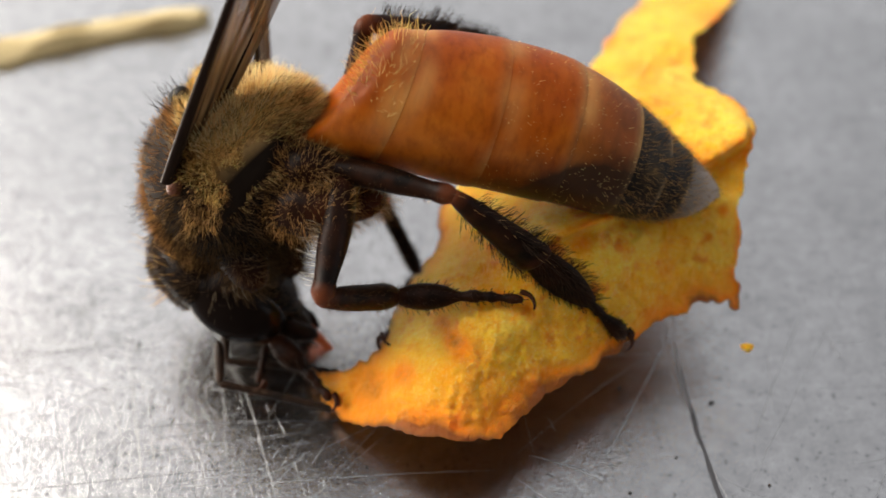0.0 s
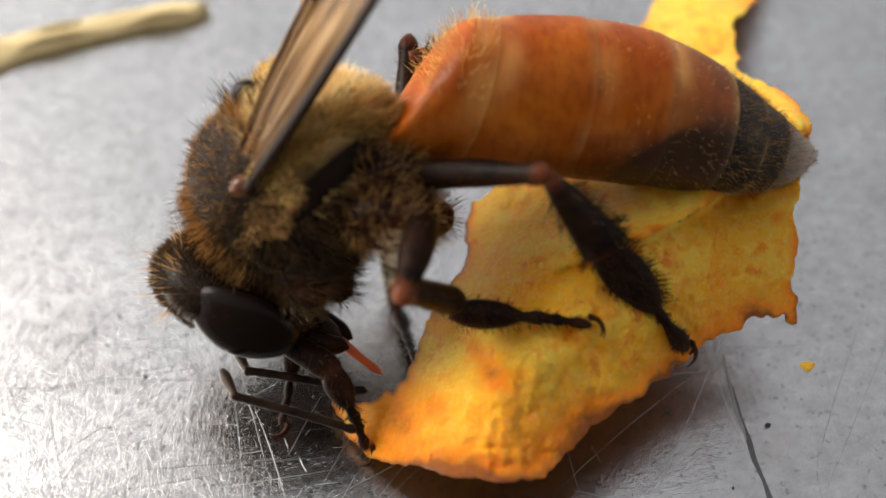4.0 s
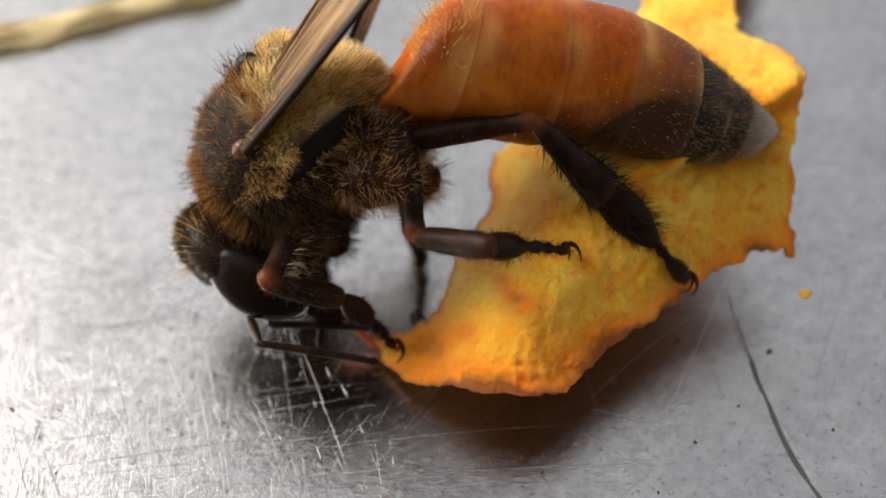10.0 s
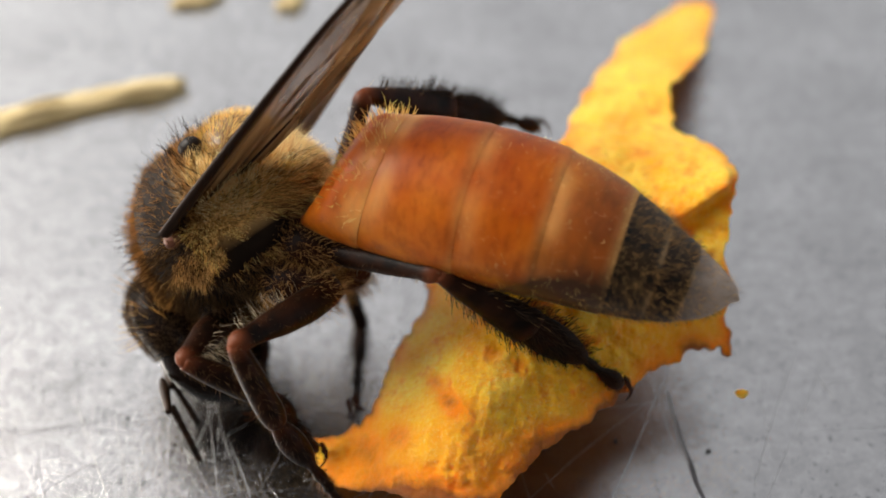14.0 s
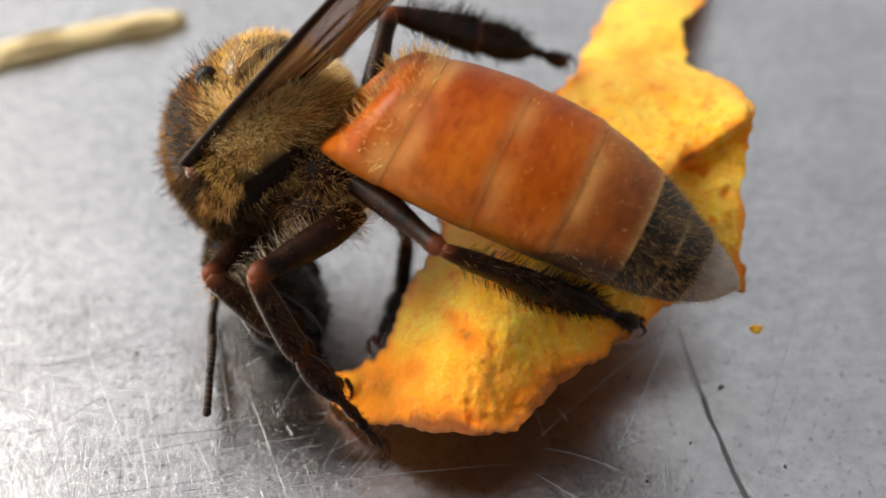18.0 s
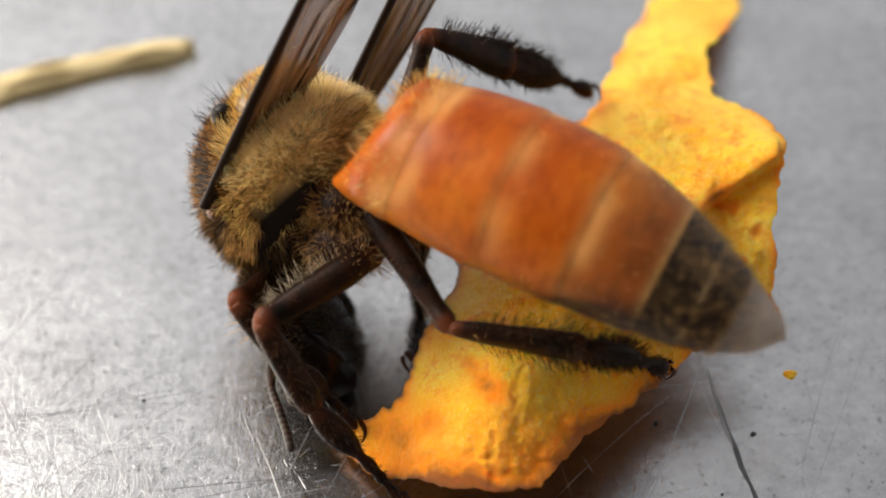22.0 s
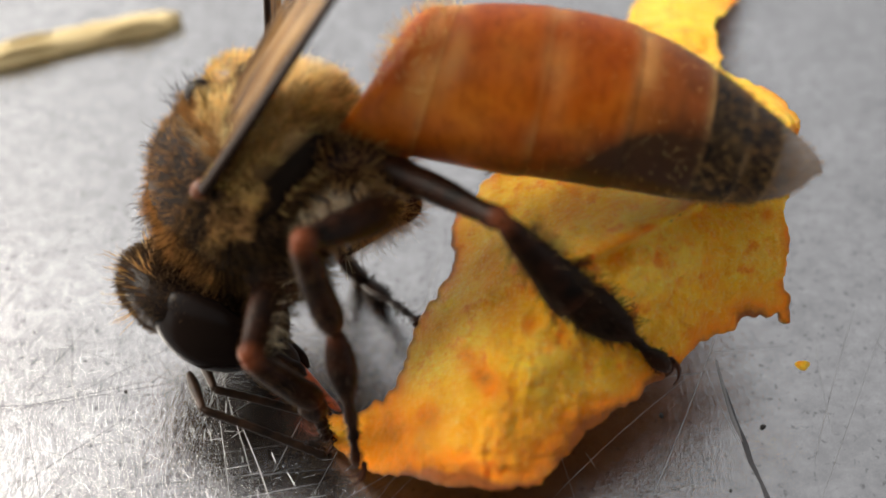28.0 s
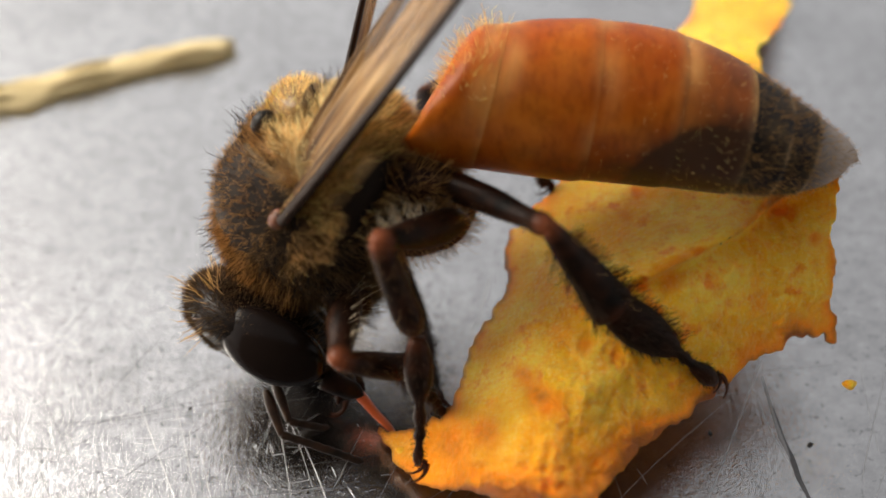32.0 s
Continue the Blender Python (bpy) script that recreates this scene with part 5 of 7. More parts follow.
    walk(wing_right, [
        (0, pose(0.00032, -0.00208, 0.00040, 29.0, -39.5, 170.0)),
        (1, pose(0.00032, -0.00208, 0.00040, 32.0, -40.2, 172.6)),
        (2, pose(0.00032, -0.00208, 0.00040, 33.2, -41.7, 174.6)),
        (3, pose(0.00032, -0.00208, 0.00040, 27.7, -36.1, 172.1)),
        (5.5, pose(0.00032, -0.00208, 0.00040, 59.9, -43.0, 156.9)),
        (6, pose(0.00032, -0.00208, 0.00040, 53.6, -41.8, 164.5)),
        (7, pose(0.00032, -0.00208, 0.00040, 55.2, -38.1, 168.5)),
        (8, pose(0.00032, -0.00208, 0.00040, 4.0, -11.4, -171.7)),
        (9, pose(0.00032, -0.00208, 0.00040, 4.5, -12.0, -171.6)),
        (10, pose(0.00032, -0.00208, 0.00040, 14.4, -19.7, 174.7)),
        (11, pose(0.00032, -0.00208, 0.00040, 20.7, -31.9, 174.2)),
        (11.5, pose(0.00032, -0.00208, 0.00040, 14.7, -33.4, -177.4)),
        (12, pose(0.00032, -0.00208, 0.00040, 23.8, -43.0, 173.5)),
        (13, pose(0.00032, -0.00208, 0.00040, 8.3, -24.5, -169.5)),
        (14, pose(0.00032, -0.00208, 0.00040, 2.6, -22.4, -172.0)),
        (17, pose(0.00032, -0.00208, 0.00040, 0.4, -19.2, -159.0)),
        (18, pose(0.00032, -0.00208, 0.00040, -0.3, -17.4, -155.5)),
        (19, pose(0.00032, -0.00208, 0.00040, 4.7, -16.1, -158.6)),
        (20, pose(0.00032, -0.00208, 0.00040, 7.4, -10.7, -150.1)),
        (21, pose(0.00032, -0.00208, 0.00040, -10.3, -36.4, -156.2)),
        (22, pose(0.00032, -0.00208, 0.00040, -13.1, -22.4, -152.8)),
        (23, pose(0.00032, -0.00208, 0.00040, -17.7, -5.9, -150.9)),
        (24, pose(0.00032, -0.00208, 0.00040, -7.3, -40.4, -162.5)),
        (24.5, pose(0.00032, -0.00208, 0.00040, 10.0, -6.5, -172.8)),
        (25, pose(0.00032, -0.00208, 0.00040, 19.9, -25.7, 178.3)),
        (28, pose(0.00032, -0.00208, 0.00040, 22.2, -36.7, 167.1)),
        (28.5, pose(0.00032, -0.00208, 0.00040, 19.6, -31.7, 165.4)),
        (29, pose(0.00032, -0.00208, 0.00040, 12.7, -28.7, 166.3)),
        (30, pose(0.00032, -0.00208, 0.00040, 7.7, -24.8, 170.5)),
        (31, pose(0.00032, -0.00208, 0.00040, 0.2, -24.0, 178.3)),
        (32, pose(0.00032, -0.00208, 0.00040, 5.1, -22.8, 177.4)),
    ])
    # the tongue slips back into its sheath while the bee looks up
    walk(tongue, [(0, pose(0, 0, 0)), (3.5, pose(0, 0, 0)), (5.5, pose(-0.0004, 0, 0.0012)), (7.6, pose(-0.0004, 0, 0.0012)), (8.6, pose(0, 0, 0)), (32, pose(0, 0, 0))])
    walk(antennae["left"][0], [
        (0, pose(0.00384, 0.00018, -0.00230, -122.4, 50.5, 43.3)),
        (1, pose(0.00387, 0.00044, -0.00182, -93.5, 39.1, 111.7)),
        (2, pose(0.00390, 0.00059, -0.00158, -93.3, 39.1, 117.0)),
        (3, pose(0.00406, 0.00058, -0.00152, -81.8, 28.7, 103.3)),
        (5.5, pose(0.00454, 0.00036, -0.00234, -56.8, 68.0, 108.1)),
        (6, pose(0.00443, 0.00048, -0.00221, -67.7, 68.2, 103.7)),
        (7, pose(0.00392, 0.00042, -0.00244, -30.6, 16.3, 108.9)),
        (8, pose(0.00359, 0.00021, -0.00220, -66.7, 44.8, 92.5)),
        (9, pose(0.00374, 0.00037, -0.00188, -95.6, 19.2, 89.7)),
        (10, pose(0.00398, 0.00021, -0.00208, -66.9, 50.4, 92.7)),
        (11, pose(0.00369, 0.00006, -0.00228, -73.4, 49.7, 78.2)),
        (11.5, pose(0.00344, 0.00007, -0.00244, -90.3, 49.6, 87.7)),
        (12, pose(0.00351, 0.00006, -0.00248, -80.4, 55.3, 91.6)),
        (13, pose(0.00383, 0.00056, -0.00217, -103.8, 37.4, 113.1)),
        (17, pose(0.00363, 0.00134, -0.00276, -153.1, 47.2, 61.4)),
        (18, pose(0.00367, 0.00136, -0.00269, -134.5, 44.4, 83.0)),
        (19, pose(0.00340, 0.00124, -0.00283, -124.2, 19.5, 113.0)),
        (22, pose(0.00321, 0.00157, -0.00312, -95.9, 31.2, 121.7)),
        (24.5, pose(0.00391, 0.00053, -0.00122, -87.9, 19.3, 102.0)),
        (25, pose(0.00417, 0.00068, -0.00135, -73.3, 23.3, 105.0)),
        (28, pose(0.00443, 0.00064, -0.00164, -93.3, 53.5, 83.0)),
        (28.5, pose(0.00431, 0.00045, -0.00203, -80.4, 75.7, 104.5)),
        (29, pose(0.00436, 0.00053, -0.00223, -129.9, 55.5, 48.0)),
        (30, pose(0.00437, 0.00064, -0.00198, -163.6, 50.9, 19.7)),
        (31, pose(0.00443, 0.00090, -0.00193, -156.1, 59.2, 32.2)),
        (32, pose(0.00444, 0.00085, -0.00170, -162.4, 57.7, 27.9)),
    ])
    walk(antennae["left"][1], [
        (0, pose(0.00436, 0.00067, -0.00317, 21.2, 54.1, -137.1)),
        (1, pose(0.00355, 0.00125, -0.00253, 89.9, 54.3, -62.8)),
        (2, pose(0.00351, 0.00136, -0.00228, 93.3, 57.3, -57.1)),
        (3, pose(0.00384, 0.00153, -0.00205, 42.1, 73.5, -117.9)),
        (5.5, pose(0.00441, 0.00076, -0.00338, 37.9, 25.4, -116.3)),
        (6, pose(0.00434, 0.00088, -0.00325, 35.5, 35.4, -120.3)),
        (7, pose(0.00357, 0.00143, -0.00276, 17.0, 24.5, -124.7)),
        (8, pose(0.00356, 0.00101, -0.00299, 5.8, 48.6, -152.4)),
        (9, pose(0.00374, 0.00142, -0.00225, 80.3, 76.0, -76.6)),
        (10, pose(0.00394, 0.00092, -0.00294, 27.4, 46.8, -137.3)),
        (11, pose(0.00383, 0.00077, -0.00313, 16.1, 46.8, -147.9)),
        (11.5, pose(0.00347, 0.00080, -0.00329, 58.9, 35.9, -88.3)),
        (12, pose(0.00349, 0.00070, -0.00340, 40.0, 43.1, -111.9)),
        (13, pose(0.00348, 0.00137, -0.00285, 107.4, 40.3, -49.9)),
        (15, pose(0.00374, 0.00169, -0.00322, -136.0, 76.5, 77.2)),
        (17, pose(0.00399, 0.00201, -0.00359, -101.8, 22.3, 122.8)),
        (18, pose(0.00377, 0.00215, -0.00347, -108.0, 22.2, 120.3)),
        (18.5, pose(0.00338, 0.00218, -0.00334, -161.9, 64.6, 53.6)),
        (19, pose(0.00299, 0.00221, -0.00320, 126.4, 30.5, -30.3)),
        (20.5, pose(0.00284, 0.00230, -0.00345, -158.5, 77.1, 55.8)),
        (22, pose(0.00270, 0.00238, -0.00370, -87.3, 29.7, 138.2)),
        (23.2667, pose(0.00320, 0.00197, -0.00265, -10.4, 78.9, -155.2)),
        (24.5, pose(0.00370, 0.00156, -0.00159, 83.3, 33.0, -71.7)),
        (25, pose(0.00390, 0.00167, -0.00180, 63.6, 41.8, -90.0)),
        (28, pose(0.00451, 0.00130, -0.00254, 43.8, 62.3, -120.5)),
        (28.5, pose(0.00425, 0.00072, -0.00311, 65.4, 48.7, -100.3)),
        (29, pose(0.00479, 0.00100, -0.00315, 79.0, 32.9, -88.1)),
        (30, pose(0.00504, 0.00088, -0.00285, 70.5, 46.5, -95.0)),
        (31, pose(0.00492, 0.00120, -0.00290, 50.1, 58.8, -110.0)),
        (32, pose(0.00497, 0.00113, -0.00264, 49.4, 64.6, -112.0)),
    ])
    walk(antennae["right"][0], [
        (0, pose(0.00391, -0.00079, -0.00178, -122.4, 50.5, 43.3)),
        (1, pose(0.00400, -0.00047, -0.00122, -93.5, 39.1, 111.7)),
        (2, pose(0.00408, -0.00029, -0.00094, -93.3, 39.1, 117.0)),
        (3, pose(0.00411, -0.00038, -0.00097, -81.8, 28.7, 103.3)),
        (5.5, pose(0.00417, -0.00067, -0.00225, -56.8, 68.0, 108.1)),
        (6, pose(0.00410, -0.00057, -0.00221, -67.7, 68.2, 103.7)),
        (7, pose(0.00357, -0.00062, -0.00257, -30.6, 16.3, 108.9)),
        (8, pose(0.00363, -0.00085, -0.00192, -66.7, 44.8, 92.5)),
        (9, pose(0.00380, -0.00069, -0.00157, -95.6, 19.2, 89.7)),
        (10, pose(0.00386, -0.00082, -0.00171, -66.9, 50.4, 92.7)),
        (11, pose(0.00366, -0.00095, -0.00185, -73.4, 49.7, 78.2)),
        (11.5, pose(0.00354, -0.00094, -0.00203, -90.3, 49.6, 87.7)),
        (12, pose(0.00359, -0.00093, -0.00201, -80.4, 55.3, 91.6)),
        (13, pose(0.00405, -0.00041, -0.00169, -103.8, 37.4, 113.1)),
        (17, pose(0.00399, 0.00041, -0.00230, -153.1, 47.2, 61.4)),
        (18, pose(0.00403, 0.00043, -0.00222, -134.5, 44.4, 83.0)),
        (19, pose(0.00370, 0.00032, -0.00231, -124.2, 19.5, 113.0)),
        (22, pose(0.00361, 0.00074, -0.00252, -95.9, 31.2, 121.7)),
        (24.5, pose(0.00394, -0.00043, -0.00067, -87.9, 19.3, 102.0)),
        (25, pose(0.00420, -0.00029, -0.00083, -73.3, 23.3, 105.0)),
        (28, pose(0.00442, -0.00042, -0.00136, -93.3, 53.5, 83.0)),
        (28.5, pose(0.00427, -0.00062, -0.00178, -80.4, 75.7, 104.5)),
        (29, pose(0.00434, -0.00057, -0.00214, -129.9, 55.5, 48.0)),
        (30, pose(0.00441, -0.00046, -0.00192, -163.6, 50.9, 19.7)),
        (31, pose(0.00458, -0.00019, -0.00198, -156.1, 59.2, 32.2)),
        (32, pose(0.00458, -0.00024, -0.00166, -162.4, 57.7, 27.9)),
    ])
    walk(antennae["right"][1], [
        (0, pose(0.00443, -0.00030, -0.00264, 18.4, 47.6, -140.7)),
        (1, pose(0.00367, 0.00034, -0.00192, 83.3, 51.7, -71.1)),
        (2, pose(0.00368, 0.00049, -0.00164, 86.4, 55.1, -65.4)),
        (3, pose(0.00388, 0.00058, -0.00150, 31.7, 68.9, -128.9)),
        (5.5, pose(0.00404, -0.00027, -0.00329, 35.9, 20.4, -121.3)),
        (6, pose(0.00400, -0.00017, -0.00325, 32.7, 30.2, -125.4)),
        (7, pose(0.00323, 0.00040, -0.00289, 15.2, 20.0, -129.2)),
        (8, pose(0.00359, -0.00006, -0.00271, 5.2, 41.7, -153.3)),
        (9, pose(0.00381, 0.00037, -0.00194, 64.5, 73.4, -93.0)),
        (10, pose(0.00382, -0.00011, -0.00258, 24.7, 40.5, -141.2)),
        (11, pose(0.00381, -0.00024, -0.00271, 14.4, 40.1, -150.3)),
        (11.5, pose(0.00357, -0.00022, -0.00289, 56.6, 30.4, -92.8)),
        (12, pose(0.00358, -0.00029, -0.00293, 37.5, 37.1, -115.8)),
        (13, pose(0.00370, 0.00041, -0.00237, 104.3, 36.2, -55.1)),
        (15, pose(0.00403, 0.00074, -0.00275, -124.1, 78.2, 89.3)),
        (17, pose(0.00436, 0.00108, -0.00312, -100.5, 17.2, 127.0)),
        (18, pose(0.00413, 0.00123, -0.00300, -106.7, 17.1, 124.6)),
        (18.5, pose(0.00371, 0.00126, -0.00284, -160.6, 66.0, 55.0)),
        (19, pose(0.00329, 0.00129, -0.00268, 124.2, 26.3, -35.2)),
        (20.5, pose(0.00320, 0.00142, -0.00289, -155.2, 80.0, 59.2)),
        (22, pose(0.00311, 0.00155, -0.00310, -85.3, 24.5, 143.0)),
        (23.2667, pose(0.00341, 0.00108, -0.00207, -9.6, 73.1, -154.6)),
        (24.5, pose(0.00372, 0.00061, -0.00104, 80.4, 28.8, -77.6)),
        (25, pose(0.00393, 0.00071, -0.00127, 59.8, 37.2, -96.2)),
        (28, pose(0.00450, 0.00024, -0.00226, 37.3, 56.9, -128.0)),
        (28.5, pose(0.00420, -0.00035, -0.00287, 60.0, 44.4, -107.7)),
        (29, pose(0.00476, -0.00009, -0.00306, 75.5, 29.5, -95.1)),
        (30, pose(0.00508, -0.00022, -0.00278, 65.1, 42.5, -102.8)),
        (31, pose(0.00507, 0.00011, -0.00294, 44.0, 53.4, -117.4)),
        (32, pose(0.00511, 0.00004, -0.00261, 41.9, 59.2, -120.6)),
    ])
    walk(legs["left", "fore"][0], [
        (0, pose(0.00120, 0.00080, -0.00180, -1.5, -14.3, -7.4)),
        (1, pose(0.00116, 0.00080, -0.00181, -1.9, -20.0, -7.8)),
        (2, pose(0.00116, 0.00080, -0.00181, -3.4, -18.2, -5.6)),
        (3, pose(0.00120, 0.00080, -0.00180, -3.4, -18.4, -12.6)),
        (5.5, pose(0.00119, 0.00081, -0.00179, 6.8, 20.2, -37.6)),
        (6, pose(0.00117, 0.00082, -0.00179, 6.1, 12.2, -37.2)),
        (7, pose(0.00128, 0.00074, -0.00183, 6.7, 15.8, -36.9)),
        (7.5, pose(0.00120, 0.00061, -0.00179, 15.7, 15.4, 20.7)),
        (8, pose(0.00112, 0.00048, -0.00175, 20.2, 7.9, 76.9)),
        (9, pose(0.00118, 0.00072, -0.00179, 16.9, 8.2, 76.3)),
        (10, pose(0.00103, 0.00053, -0.00171, 6.0, 16.5, 57.2)),
        (11, pose(0.00111, 0.00060, -0.00171, 10.5, 22.5, 64.8)),
        (11.5, pose(0.00117, 0.00064, -0.00175, 20.3, 18.5, 79.2)),
        (12, pose(0.00116, 0.00061, -0.00173, 21.3, 20.6, 78.4)),
        (13, pose(0.00119, 0.00071, -0.00178, 17.9, 11.1, 84.1)),
        (14, pose(0.00120, 0.00079, -0.00180, 22.4, 11.3, 80.3)),
        (17, pose(0.00120, 0.00087, -0.00180, 18.0, 2.5, 89.4)),
        (18, pose(0.00120, 0.00084, -0.00180, 14.8, 4.0, 89.1)),
        (19, pose(0.00120, 0.00071, -0.00180, 5.5, -1.4, 88.6)),
        (20, pose(0.00120, 0.00080, -0.00180, 4.5, 3.3, 104.0)),
        (21, pose(0.00121, 0.00078, -0.00180, -3.3, -3.9, 106.2)),
        (22, pose(0.00120, 0.00080, -0.00180, -5.5, -2.7, 99.3)),
        (23, pose(0.00121, 0.00074, -0.00180, -3.8, -0.6, 98.4)),
        (24, pose(0.00120, 0.00080, -0.00180, -4.3, -0.2, 98.6)),
        (24.5, pose(0.00118, 0.00072, -0.00179, -12.7, 3.7, 73.6)),
        (25, pose(0.00116, 0.00069, -0.00177, -7.3, 14.0, 71.7)),
        (28, pose(0.00125, 0.00088, -0.00185, -0.3, 26.2, 56.7)),
        (28.5, pose(0.00125, 0.00087, -0.00186, 7.6, 36.1, 54.3)),
        (29, pose(0.00120, 0.00078, -0.00179, 22.7, 19.1, 76.9)),
        (30, pose(0.00122, 0.00087, -0.00182, 27.5, 16.8, 73.8)),
        (31, pose(0.00123, 0.00090, -0.00183, 33.7, 15.5, 74.2)),
        (32, pose(0.00124, 0.00092, -0.00185, 30.5, 20.8, 70.7)),
    ])
    walk(legs["left", "fore"][1], [
        (0, pose(0.00332, 0.00053, -0.00126, 46.4, 62.8, -110.2)),
        (1, pose(0.00321, 0.00052, -0.00106, 29.8, 75.3, -124.9)),
        (2, pose(0.00324, 0.00060, -0.00113, 28.6, 68.4, -124.0)),
        (3, pose(0.00324, 0.00034, -0.00111, 50.8, 65.1, -108.1)),
        (5.5, pose(0.00282, -0.00045, -0.00255, -56.2, 38.6, 125.9)),
        (6, pose(0.00288, -0.00048, -0.00226, -49.9, 34.9, 134.6)),
        (7, pose(0.00297, -0.00053, -0.00242, -36.0, 32.7, 153.7)),
        (7.5, pose(0.00229, 0.00104, -0.00224, -12.0, 48.6, -162.1)),
        (8, pose(0.00162, 0.00260, -0.00206, 22.9, 44.9, -108.0)),
        (9, pose(0.00170, 0.00283, -0.00210, 32.7, 50.7, -103.1)),
        (10, pose(0.00217, 0.00231, -0.00233, 46.1, 35.6, -106.4)),
        (11, pose(0.00197, 0.00244, -0.00255, 43.0, 39.8, -107.4)),
        (11.5, pose(0.00156, 0.00269, -0.00244, 36.1, 49.5, -110.7)),
        (12, pose(0.00158, 0.00263, -0.00250, 36.8, 50.2, -114.2)),
        (13, pose(0.00141, 0.00286, -0.00221, 27.1, 56.1, -118.8)),
        (14, pose(0.00156, 0.00291, -0.00223, 28.7, 54.1, -117.4)),
        (17, pose(0.00122, 0.00306, -0.00190, 12.3, 66.8, -124.2)),
        (18, pose(0.00124, 0.00303, -0.00195, 1.6, 74.2, -136.9)),
        (19, pose(0.00125, 0.00291, -0.00175, 65.6, 76.1, -72.6)),
        (20, pose(0.00067, 0.00293, -0.00193, 74.1, 63.4, -54.7)),
        (21, pose(0.00059, 0.00289, -0.00165, 91.1, 66.0, -38.4)),
        (22, pose(0.00085, 0.00297, -0.00170, 83.7, 69.6, -48.4)),
        (23, pose(0.00089, 0.00292, -0.00178, 75.8, 72.7, -58.6)),
        (24, pose(0.00087, 0.00297, -0.00179, 80.2, 66.8, -57.7)),
        (24.5, pose(0.00180, 0.00282, -0.00194, 96.4, 41.6, -62.6)),
        (25, pose(0.00183, 0.00272, -0.00230, 90.4, 39.7, -69.0)),
        (28, pose(0.00234, 0.00253, -0.00282, 89.3, 45.8, -78.5)),
        (28.5, pose(0.00229, 0.00231, -0.00316, 93.3, 41.2, -77.8)),
        (29, pose(0.00167, 0.00281, -0.00251, 89.6, 32.4, -89.1)),
        (30, pose(0.00181, 0.00290, -0.00246, 82.3, 33.3, -88.9)),
        (31, pose(0.00181, 0.00294, -0.00242, 65.9, 46.6, -97.0)),
        (32, pose(0.00192, 0.00286, -0.00263, 56.0, 43.1, -104.0)),
    ])
    walk(legs["left", "fore"][2], [
        (0, pose(0.00297, -0.00042, -0.00323, -65.6, 84.9, 137.1)),
        (1, pose(0.00290, 0.00007, -0.00316, -170.4, 85.7, 36.6)),
        (2, pose(0.00281, -0.00002, -0.00303, -141.7, 85.5, 67.6)),
        (3, pose(0.00295, -0.00056, -0.00314, -160.8, 79.3, 41.0)),
        (4.26667, pose(0.00239, 0.00019, -0.00353, 131.9, 53.3, -41.9)),
        (5.5, pose(0.00183, 0.00093, -0.00391, 132.5, 19.5, -60.4)),
        (6, pose(0.00164, 0.00078, -0.00349, 138.8, 25.8, -61.7)),
        (7, pose(0.00155, 0.00017, -0.00344, 116.9, 18.5, -87.6)),
        (8, pose(0.00112, 0.00105, -0.00368, 92.2, 50.7, -72.2)),
        (9, pose(0.00137, 0.00146, -0.00383, 89.8, 54.9, -69.6)),
        (10, pose(0.00166, 0.00057, -0.00363, 93.2, 43.1, -76.4)),
        (11, pose(0.00144, 0.00076, -0.00402, 86.0, 42.4, -76.4)),
        (11.5, pose(0.00101, 0.00123, -0.00427, 80.7, 47.2, -74.3)),
        (12, pose(0.00094, 0.00121, -0.00437, 79.7, 41.1, -75.9)),
        (13, pose(0.00080, 0.00174, -0.00411, 92.4, 48.6, -57.4)),
        (14, pose(0.00097, 0.00178, -0.00399, 76.6, 61.5, -77.2)),
        (17, pose(0.00076, 0.00238, -0.00381, 51.1, 71.0, -89.6)),
        (18, pose(0.00080, 0.00262, -0.00408, 62.3, 65.6, -77.1)),
        (19, pose(0.00140, 0.00242, -0.00379, 69.1, 67.7, -70.8)),
        (20, pose(0.00119, 0.00219, -0.00373, 68.5, 64.1, -61.7)),
        (21, pose(0.00126, 0.00236, -0.00356, 63.2, 70.4, -67.6)),
        (22, pose(0.00133, 0.00242, -0.00367, 71.5, 67.2, -60.5)),
        (23, pose(0.00121, 0.00238, -0.00380, 70.5, 64.6, -63.1)),
        (24, pose(0.00129, 0.00230, -0.00364, 77.2, 62.0, -59.7)),
        (24.5, pose(0.00253, 0.00141, -0.00335, 100.7, 33.1, -56.9)),
        (25, pose(0.00242, 0.00119, -0.00367, 102.3, 24.7, -57.2)),
        (28, pose(0.00259, 0.00130, -0.00411, 116.3, 22.5, -55.3)),
        (28.5, pose(0.00257, 0.00102, -0.00432, 126.8, 14.0, -55.9)),
        (29, pose(0.00170, 0.00104, -0.00363, 132.8, 26.6, -61.0)),
        (30, pose(0.00184, 0.00125, -0.00354, 120.9, 35.6, -68.3)),
        (31, pose(0.00166, 0.00176, -0.00368, 117.4, 48.4, -61.2)),
        (32, pose(0.00160, 0.00157, -0.00387, 113.3, 45.4, -60.6)),
    ])
